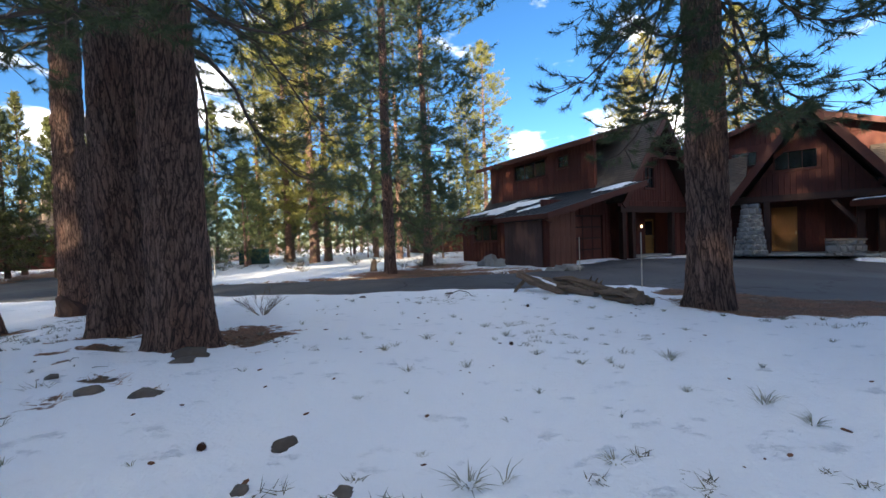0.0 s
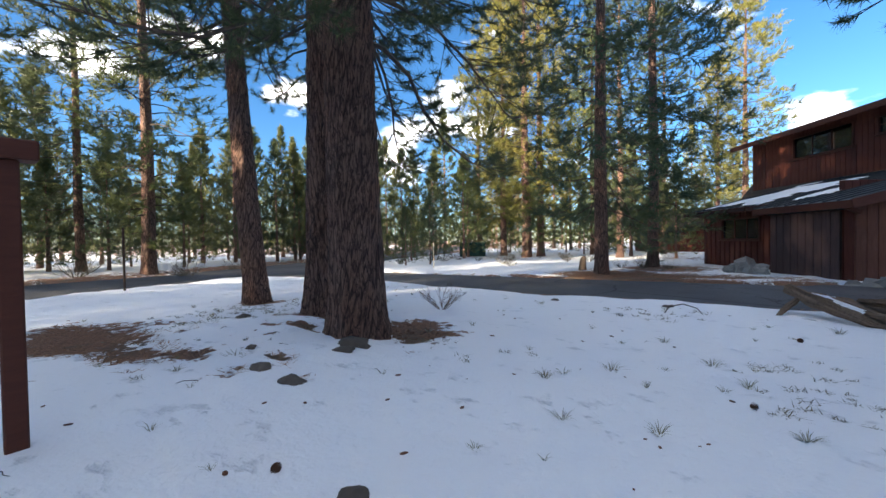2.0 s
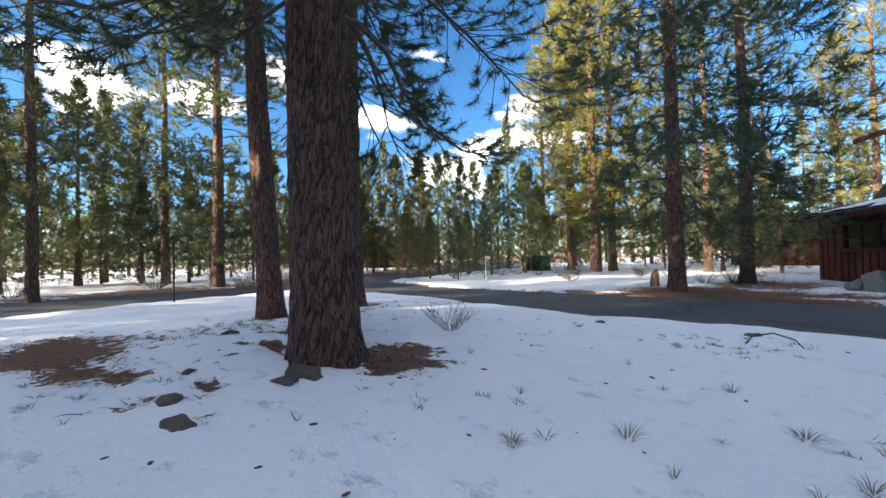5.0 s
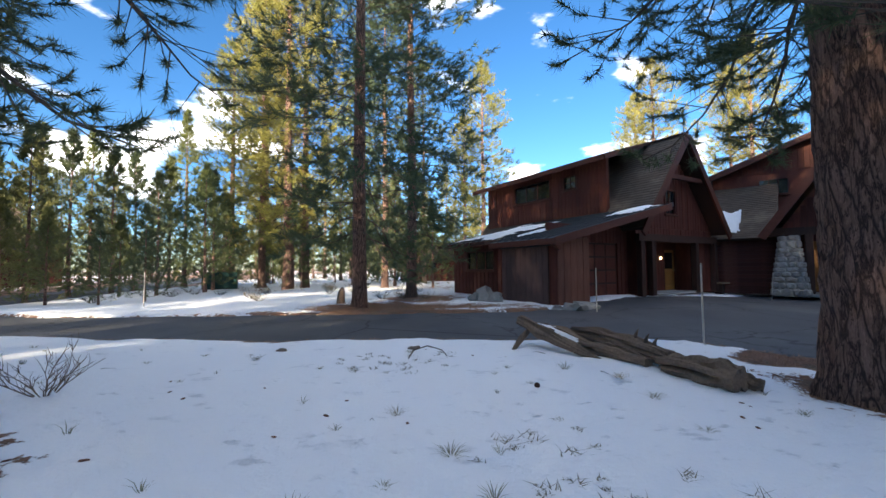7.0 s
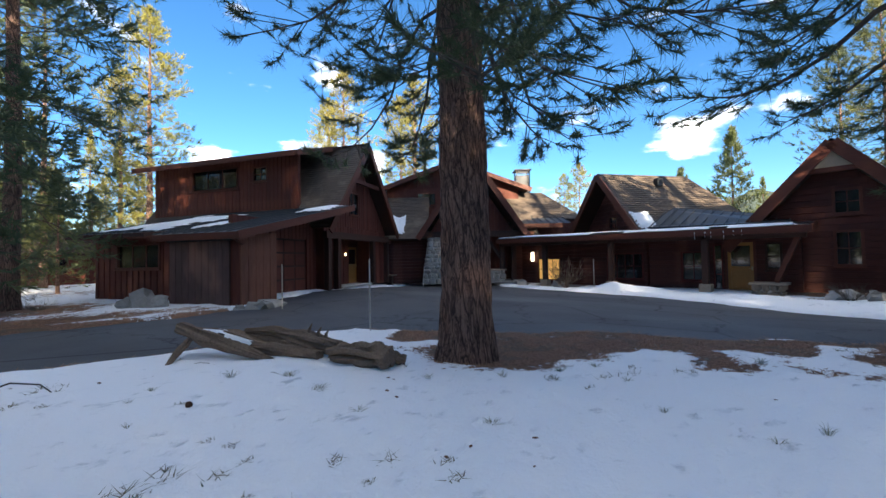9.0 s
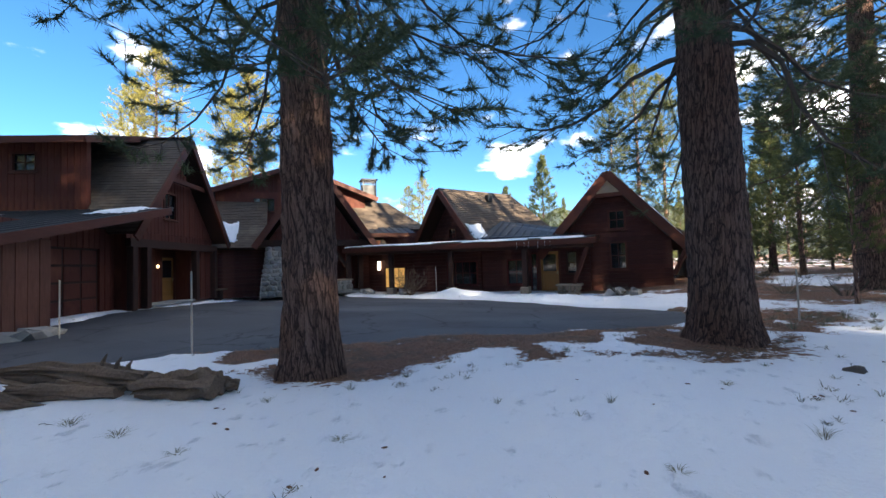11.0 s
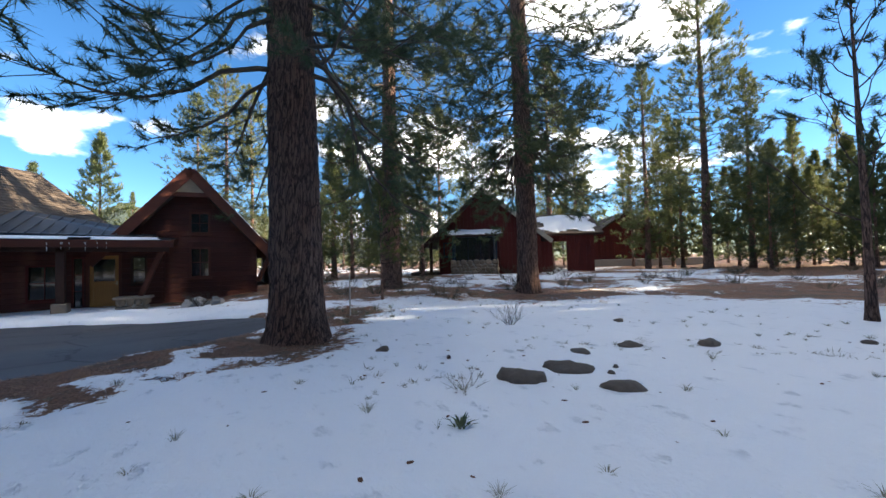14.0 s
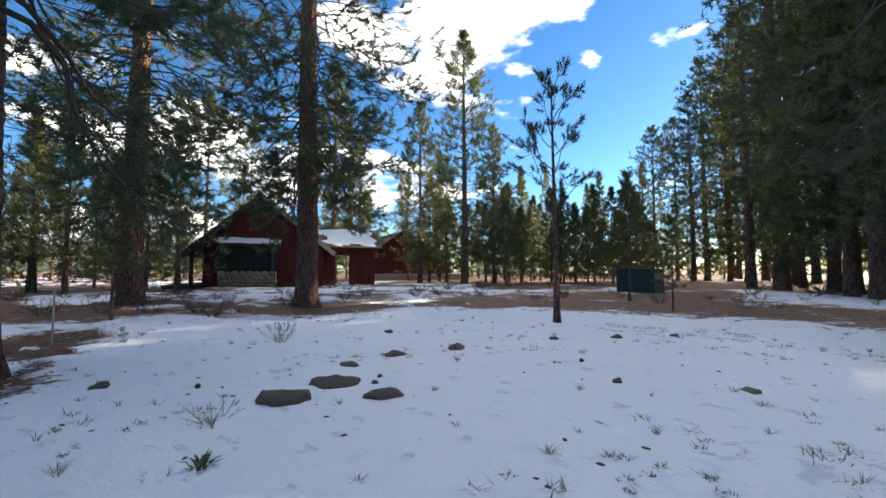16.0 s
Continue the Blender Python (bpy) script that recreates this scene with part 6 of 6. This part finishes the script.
def rock(x, y, rx, ry, rz, seed, mat=ROCK, up=0.3, label="dark flat rock half buried in snow", name="rock", group=""):
    rng = random.Random(seed)
    hewn = mat is STONE
    s = rock_shape(rng, rx, ry, rz, 2 if hewn else 3, 0.75 if hewn else 0.42)
    ob = part(name, s, mat, None, "", not hewn)
    ob.matrix_basis = pose(x, y, on_ground(x, y) + rz * up, rng.uniform(-8, 8), rng.uniform(-8, 8), rng.uniform(0, 360))
    return tagged(ob, label, "rock", group)


SCATTERED = [(4.43, 0.66, 0.34, 0.17), (4.47, 0.0, 0.36, 0.11), (3.75, 0.04, 0.25, 0.15), (4.22, -2.4, 0.2, 0.13), (4.8, -1.54, 0.22, 0.08), (4.83, -0.62, 0.16, 0.08), (4.1, -0.25, 0.06, 0.06), (4.2, -0.45, 0.05, 0.06),
             (-1.04, 2.69, 0.12, 0.09), (-2.54, 3.51, 0.15, 0.13), (-3.11, 3.6, 0.16, 0.10), (-2.88, 4.62, 0.24, 0.17), (-5.5, 4.9, 0.18, 0.12), (-2.85, 4.42, 0.17, 0.06), (-3.75, 3.9, 0.1, 0.07),
             (-1.08, 2.2, 0.07, 0.06), (-0.53, 2.21, 0.08, 0.04), (3.14, -4.2, 0.14, 0.09), (2.17, -5.08, 0.16, 0.1), (1.76, -1.75, 0.09, 0.12), (0.48, -2.11, 0.13, 0.07), (6.56, 1.41, 0.13, 0.1),
             (6.3, -3.3, 0.15, 0.1), (1.2, -5.8, 0.13, 0.08), (-1.91, 9.52, 0.12, 0.08), (0.15, 9.6, 0.12, 0.08)]
for i, (x, y, r, h) in enumerate(SCATTERED):
    rock(x, y, r * 0.8, r * 0.6, h * 0.8, 40 + i, ROCK, -0.4)
for i, (x, y, r, h) in enumerate([(2.25, 18.35, 0.42, 0.36), (2.62, 18.05, 0.26, 0.22), (1.85, 18.6, 0.26, 0.2)]):
    rock(x, y, r, r * 0.7, h, 70 + i, STONE, 0.45, "grey granite boulder beside the barn wall", "boulder")
for i, (x, y, r, h) in enumerate([(4.75, 15.9, 0.42, 0.2), (5.3, 16.2, 0.4, 0.22), (4.3, 16.0, 0.22, 0.16), (17.9, 4.2, 0.45, 0.24), (17.6, 3.5, 0.3, 0.2),
                                  (19.1, 14.6, 0.4, 0.22), (19.6, 17.3, 0.3, 0.2), (20.2, 18.1, 0.3, 0.2)]):
    rock(x, y, r, r * 0.75, h, 90 + i, STONE, 0.4, "pale grey border stone beside the paving", "boulder")


def stump(x, y, r, h, lean, mat=TIMBER, label="weathered grey stump in snow"):
    s = Shape()
    s.tube([(0, 0, -0.1), (0, 0, h * 0.3), (lean * 0.5, 0, h * 0.75), (lean, 0, h)], [r * 1.3, r, r * 0.85, r * 0.5], 18)
    s.v = [tuple(Vector(v) * (1 + 0.16 * noise.noise(Vector(v) * 6))) for v in s.v]
    ob = part("stump", s, mat)
    ob.matrix_basis = pose(x, y, on_ground(x, y))
    tagged(ob, label, "stump")


stump(-3.1, 17.9, 0.14, 0.55, 0.05, LOGWOOD)
stump(-7.75, 8.45, 0.24, 0.42, -0.28, TIMBER, "dark tilted stump capped with snow")


def box_thing(name, x, y, turn, w, d, h, mat, label, category):
    ob = thing(name, pose(x, y, on_ground(x, y, 0.03), 0, 0, turn), label, category)
    part("body", Shape().box(-w / 2, -d / 2, 0, w / 2, d / 2, h * 0.9, 0.02), mat, ob)
    part("lid", Shape().box(-w / 2 - 0.03, -d / 2 - 0.03, h * 0.9, w / 2 + 0.03, d / 2 + 0.03, h, 0.02), mat, ob)
    part("base", Shape().box(-w / 2 - 0.08, -d / 2 - 0.08, -0.1, w / 2 + 0.08, d / 2 + 0.08, 0.06, 0.01), CONCRETE, ob)
    part("hatch", Shape().box(-w / 2 + 0.1, -d / 2 - 0.015, 0.15, -0.02, -d / 2, h * 0.82, 0.005), mat, ob)
    part("hatch", Shape().box(0.02, -d / 2 - 0.015, 0.15, w / 2 - 0.1, -d / 2, h * 0.82, 0.005), mat, ob)
    part("handle", Shape().box(-0.06, -d / 2 - 0.05, h * 0.45, -0.03, -d / 2 - 0.015, h * 0.6, 0.004), IRON, ob)


box_thing("utility_box", 2.75, -19.6, 160, 1.9, 1.2, 1.3, GREEN_BOX, "dark green steel utility box on a concrete pad", "utility box")
box_thing("utility_box", -13.9, 29.4, 25, 2.0, 1.2, 1.15, GREEN_BOX, "green steel utility box among young pines", "utility box")

sign = thing("wooden_sign", pose(-3.15, 1.95, on_ground(-3.15, 1.95), 0, 0, -98) @ Matrix.Diagonal((1, 1, 0.885, 1)), "brown timber sign frame with green board", "sign")
part("post", Shape().box(-0.055, -0.055, -0.2, 0.055, 0.055, 2.02, 0.01), TRIM, sign)
part("post", Shape().box(1.25, -0.075, -0.2, 1.4, 0.075, 2.02, 0.01), TRIM, sign)
part("top_beam", Shape().box(-0.14, -0.09, 2.02, 1.46, 0.09, 2.16, 0.01), TRIM, sign)
part("lower_beam", Shape().box(0.075, -0.05, 1.56, 1.25, 0.05, 1.68, 0.01), TRIM, sign)
part("board", Shape().box(0.075, -0.025, 1.69, 1.25, 0.025, 2.0, 0.005), GREEN_SIGN, sign)


# ---- small plants ----
def blades(rng, n, h, spread, w, curve=0.5, upright=0.6):
    s = Shape()
    for _ in range(n):
        a, r = rng.uniform(0, 6.283), spread * rng.random() ** 0.7
        p = Vector((math.cos(a) * r * 0.35, math.sin(a) * r * 0.35, -0.01))
        d = Vector((math.cos(a) * rng.uniform(0.2, 1.0) * (1 - upright) * 2, math.sin(a) * rng.uniform(0.2, 1.0) * (1 - upright) * 2, 1)).normalized()
        ln = h * rng.uniform(0.5, 1.15)
        q = p + d * ln * 0.55
        e = q + (d + Vector((math.cos(a), math.sin(a), -0.4)) * curve).normalized() * ln * 0.5
        sd = Vector((-math.sin(a), math.cos(a), 0)) * w / 2
        k = len(s.v)
        s.v += [tuple(p - sd), tuple(p + sd), tuple(q + sd * 0.8), tuple(q - sd * 0.8), tuple(e)]
        s.f += [(k, k + 1, k + 2, k + 3), (k + 3, k + 2, k + 4)]
    return s


def twig_bush(rng, n, h, spread, r0, forks=4):
    s = Shape()
    for _ in range(n):
        a = rng.uniform(0, 6.283)
        p = Vector((math.cos(a) * 0.05, math.sin(a) * 0.05, -0.03))
        d = Vector((math.cos(a) * spread, math.sin(a) * spread, rng.uniform(0.6, 1.1))).normalized()
        pts = [p]
        for _k in range(4):
            d = (d + Vector((rng.uniform(-1, 1), rng.uniform(-1, 1), rng.uniform(-0.5, 0.8))) * 0.32).normalized()
            pts.append(pts[-1] + d * h * rng.uniform(0.2, 0.34))
        s.tube(pts, [r0, r0 * 0.8, r0 * 0.6, r0 * 0.45, r0 * 0.3], 4, False)
        for _k in range(forks):
            b = rng.randrange(1, 4)
            e = (d + Vector((rng.uniform(-1, 1), rng.uniform(-1, 1), rng.uniform(-0.1, 1)))).normalized() * h * rng.uniform(0.2, 0.42)
            mid = pts[b] + e * 0.5 + Vector((rng.uniform(-1, 1), rng.uniform(-1, 1), rng.uniform(-1, 1))) * 0.03
            s.tube([pts[b], mid, pts[b] + e], [r0 * 0.5, r0 * 0.4, r0 * 0.2], 3, False)
    return s


rng_s = random.Random(12)
grass_kinds = [blades(rng_s, n, h, sp, 0.006, 0.7, up).mesh("grass_tuft", GRASS) for n, h, sp, up in ((26, 0.13, 0.10, 0.5), (16, 0.10, 0.08, 0.45), (34, 0.16, 0.14, 0.55), (9, 0.14, 0.05, 0.7))]
NEAR_GRASS = [(-0.69, 4.77), (-0.58, 4.98), (-0.21, 5.38), (-1.1, 5.57), (0.88, 5.6), (0.69, 5.37), (0.14, 2.28), (0.34, 2.3), (2.48, 2.74), (1.01, 2.43), (2.44, 3.1), (0.37, -0.37), (1.94, 0.49), (0.54, -0.75),
              (4.46, 1.38), (5.64, 1.56), (0.25, 4.2), (1.0, 6.2), (2.4, 4.3), (-2.2, 6.3)]
spots = list(NEAR_GRASS)
while len(spots) < 290:
    x, y = rng_s.uniform(-8, 11), rng_s.uniform(-7.5, 10)
    e, r, pv, cv = ground_fields(np.array([x]), np.array([y]))
    if pv[0] > 0.4 and all((x - p) ** 2 + (y - q) ** 2 > 0.12 for p, q in spots):
        spots.append((x, y))
for i, (x, y) in enumerate(spots):
    ob = part("grass_tuft", grass_kinds[i % 4])
    ob.matrix_basis = Matrix.LocRotScale((x, y, on_ground(x, y)), Euler((0, 0, rng_s.uniform(0, 6.28))), [rng_s.uniform(0.9, 1.35) if i < 20 else rng_s.uniform(0.5, 1.1)] * 2 + [rng_s.uniform(0.55, 0.8) if i < 20 else rng_s.uniform(0.3, 0.65)])
    tagged(ob, "small tuft of dry grass poking through snow", "grass tuft", "grass tufts in the snow")

# dark litter flakes, cones and twigs on the snow
litter = [rock_shape(rng_s, 0.04, 0.022, 0.007, 1, 0.5).mesh("bark_flake", NEEDLE_LITTER) for _ in range(3)]
n_l = 0
while n_l < 280:
    x, y = (rng_s.gauss(-2.72, 0.34), rng_s.gauss(5.45, 0.24)) if n_l < 80 else (rng_s.gauss(0.5, 5.5), rng_s.gauss(2.5, 4.0))
    pv = ground_fields(np.array([x]), np.array([y]))[2]
    if pv[0] < 0.1 or abs(x) > 11:
        continue
    ob = part("bark_flake", litter[n_l % 3])
    ob.matrix_basis = Matrix.LocRotScale((x, y, on_ground(x, y) + 0.004), Euler((0, 0, rng_s.uniform(0, 6.28))), [rng_s.uniform(0.25, 0.85)] * 3)
    tagged(ob, "dark flake of bark lying on the snow", "bark", "bark flakes on the snow")
    n_l += 1


def cone_shape():
    s = Shape()
    for r in range(7):
        z, rad = 0.012 * r, 0.045 * math.sin((r + 1) / 8.2 * math.pi) + 0.008
        for j in range(9):
            a = j / 9 * 6.283 + r * 0.35
            c, q = Vector((math.cos(a), math.sin(a), 0)), Vector((-math.sin(a), math.cos(a), 0))
            p = Vector((0, 0, z))
            k = len(s.v)
            s.v += [tuple(p + c * rad * 0.3 - q * 0.006), tuple(p + c * rad * 0.3 + q * 0.006), tuple(p + c * rad + q * 0.01 + Vector((0, 0, 0.008))), tuple(p + c * rad - q * 0.01 + Vector((0, 0, 0.008)))]
            s.f += [(k, k + 1, k + 2, k + 3)]
    s.tube([(0, 0, 0), (0, 0, 0.08)], [0.02, 0.008], 7)
    return s


cone_me = cone_shape().mesh("pine_cone", CONE)
for x, y in [(0.82, 5.0), (-1.5, 2.6), (2.3, -2.5), (5.6, 0.9), (1.6, 7.6)]:
    ob = part("pine_cone", cone_me)
    ob.matrix_basis = pose(x, y, on_ground(x, y) + 0.016, 80, rng_s.uniform(0, 90), rng_s.uniform(0, 360)) @ Matrix.Scale(0.6, 4)
    tagged(ob, "brown pine cone lying on the snow", "pine cone", "fallen cones")

twig_kinds = [Shape().tube([(0, 0, 0.01), (0.12, 0.02, 0.03), (0.22, -0.01, 0.03), (0.34, 0.03, 0.012)], [0.007, 0.006, 0.005, 0.003], 5).mesh("fallen_twig", TWIG),
              Shape().tube([(0, 0, 0), (0.06, 0.03, 0.06), (0.15, 0.02, 0.04)], [0.006, 0.005, 0.003], 5).mesh("fallen_twig", TWIG)]
for i in range(34):
    x, y = (rng_s.gauss(-3.6, 1.3), rng_s.gauss(4.8, 0.9)) if i < 16 else (rng_s.uniform(-7, 9), rng_s.uniform(-5, 9.5))
    if ground_fields(np.array([x]), np.array([y]))[2][0] < 0.3:
        continue
    ob = part("fallen_twig", twig_kinds[i % 2])
    ob.matrix_basis = pose(x, y, on_ground(x, y), 0, 0, rng_s.uniform(0, 360)) @ Matrix.Scale(rng_s.uniform(0.3, 0.65), 4)
    tagged(ob, "thin dark twig lying on the snow", "twig", "fallen twigs")
arch = part("bent_twig", Shape().tube([(-0.28, 0, -0.02), (-0.2, 0.03, 0.1), (0, 0, 0.16), (0.2, -0.02, 0.1), (0.3, 0, -0.02)], [0.009, 0.01, 0.009, 0.008, 0.006], 6), TWIG)
arch.matrix_basis = pose(0.38, 9.0, on_ground(0.38, 9.0), 0, 0, 10)
tagged(arch, "bent twig arching out of the snow", "twig")


def bush(x, y, shape, mat, label, turn=0, scale=1.0, name="bush", group="", kind=""):
    ob = part(name, shape.mesh(name, mat) if isinstance(shape, Shape) else shape)
    ob.matrix_basis = Matrix.LocRotScale((x, y, on_ground(x, y)), Euler((0, 0, radians(turn))), (scale,) * 3)
    tagged(ob, label, "bush", group, kind)


bush(-3.2, 7.15, twig_bush(random.Random(1), 16, 0.5, 0.9, 0.006, 6), LOGWOOD, "bare twiggy bush standing in snow")
bush(7.22, -1.4, twig_bush(random.Random(2), 20, 0.42, 0.6, 0.004, 6), SAGE, "grey-green twiggy bush in snow")
bush(18.6, 13.9, twig_bush(random.Random(3), 34, 1.4, 0.7, 0.012, 8), LOGWOOD, "bare branching shrub before the covered walk")
bush(17.5, 4.0, twig_bush(random.Random(4), 26, 0.6, 0.8, 0.008, 6), TWIG, "low bare shrub among border stones")
bush(3.82, 1.8, blades(random.Random(5), 26, 0.12, 0.14, 0.022, 0.9, 0.35), NEEDLE_DARK, "small green leafy plant in snow", name="seedling", kind="stuff")
bush(4.46, 1.36, twig_bush(random.Random(6), 10, 0.2, 1.1, 0.003, 4), SAGE, "small dry sprig in snow", name="seedling", kind="stuff")
sage_kinds = [(twig_bush(random.Random(20 + i), 22, 0.5, 1.1, 0.006, 5)).mesh("sage_bush", SAGE) for i in range(3)]
rng_b = random.Random(77)
n_b = 0
while n_b < 120:
    if n_b < 62:
        x, y = rng_b.uniform(11, 26), rng_b.uniform(-16, -0.5)
    elif n_b < 90:
        x, y = rng_b.uniform(-6, 12), rng_b.uniform(-24, -11)
    else:
        x, y = rng_b.uniform(-14, 0), rng_b.uniform(19, 32)
    if 0.75 * x - 0.66 * y < 11 and n_b < 62 or math.hypot(x - 13.7, y + 1.2) < 1:
        continue
    if float(line_dist(np.array([x]), np.array([y]), ROAD)[0]) < 3.6:
        n_b += 1
        continue
    bush(x, y, sage_kinds[n_b % 3], SAGE, "low grey-brown brush poking through thin snow", rng_b.uniform(0, 360), rng_b.uniform(0.5, 1.25), "sage_bush", "brush at the clearing's edge")
    n_b += 1
for x, y, s_ in [(-18.5, 10.5, 1.6), (-21.5, 7.5, 1.8), (-20.5, 14, 1.5), (-22, 3, 1.7), (-6, -27, 1.5), (-2, -21, 1.4)]:
    bush(x, y, sage_kinds[0], SAGE, "rounded brush beside the road", 40 * x, s_ * 1.2, "sage_bush", "brush at the clearing's edge")


def needle_litter():
    """Loose needles, bark bits and twigs over the bare patches."""
    rg = np.random.default_rng(44)
    x, y = rg.uniform(-9, 14, 260000), rg.uniform(-4, 18, 260000)
    e, r, pv, cv = ground_fields(x, y)
    keep = (pv > 0.08) & (cv < 0.62)
    x, y = x[keep][:26000], y[keep][:26000]
    z = ground_height(x, y) + 0.006
    a, ln = rg.uniform(0, 6.283, len(x)), rg.uniform(0.04, 0.15, len(x))
    w = rg.uniform(0.003, 0.009, len(x))
    c, s = np.cos(a), np.sin(a)
    up = rg.uniform(0, 0.035, len(x))
    v = np.stack([np.stack([x - s * w, y + c * w, z], 1), np.stack([x + s * w, y - c * w, z], 1), np.stack([x + c * ln, y + s * ln, z + up], 1)], 1).reshape(-1, 3)
    me = fast_mesh("needle_litter", v, np.arange(len(v)).reshape(-1, 3), LITTER_BITS)
    tagged(new("needle_litter", me), "loose brown pine needles and bark bits on bare ground", "litter", "", "stuff")


def snow_grass():
    """Sparse flat clumps of dead grass and fine bits that show through the snow, gathered in drifts."""
    rg = np.random.default_rng(61)
    cx, cy = rg.uniform(-7, 11, 16000), rg.uniform(-7, 9.5, 16000)
    pv, cv = ground_fields(cx, cy)[2:]
    keep = (pv > 0.4) & (cv > 0.7) & (vnoise(cx, cy, 1.7, 31) + 0.5 * vnoise(cx, cy, 0.6, 32) - 0.5 * sm(0.5, 2.5, cx) * sm(2.5, 4.5, cy) > rg.uniform(0.0, 1.3, 16000))
    cx, cy = cx[keep][:700], cy[keep][:700]
    k = 18
    size = np.repeat(rg.uniform(0.25, 1.0, len(cx)) ** 2, k)
    x = np.repeat(cx, k) + rg.normal(0, 0.045, len(size)) * (0.4 + size)
    y = np.repeat(cy, k) + rg.normal(0, 0.03, len(size)) * (0.4 + size)
    z = ground_height(x, y) + 0.002
    a, ln = rg.uniform(0, 6.283, len(x)), rg.uniform(0.02, 0.10, len(x)) * (0.4 + size)
    w, up = rg.uniform(0.002, 0.006, len(x)), rg.uniform(0.004, 0.055, len(x)) * (0.3 + size)
    c, s = np.cos(a), np.sin(a)
    v = np.stack([np.stack([x - s * w, y + c * w, z], 1), np.stack([x + s * w, y - c * w, z], 1), np.stack([x + c * ln, y + s * ln, z + up], 1)], 1).reshape(-1, 3)
    me = fast_mesh("snow_grass", v, np.arange(len(v)).reshape(-1, 3), GRASS_DARK)
    tagged(new("snow_grass", me), "flattened dead grass blades poking through the snow", "grass", "", "stuff")


needle_litter()
snow_grass()
for i in range(30):
    x, y = 11.1 + rng_b.gauss(0, 0.8), 0.4 + rng_b.gauss(0, 0.7)
    ob = part("grass_tuft", grass_kinds[i % 3])
    ob.matrix_basis = Matrix.LocRotScale((x, y, on_ground(x, y)), Euler((0, 0, rng_b.uniform(0, 6.28))), [rng_b.uniform(0.8, 1.6)] * 3)
    tagged(ob, "tuft of dry grass on a bare patch", "grass tuft", "grass tufts on the bank")
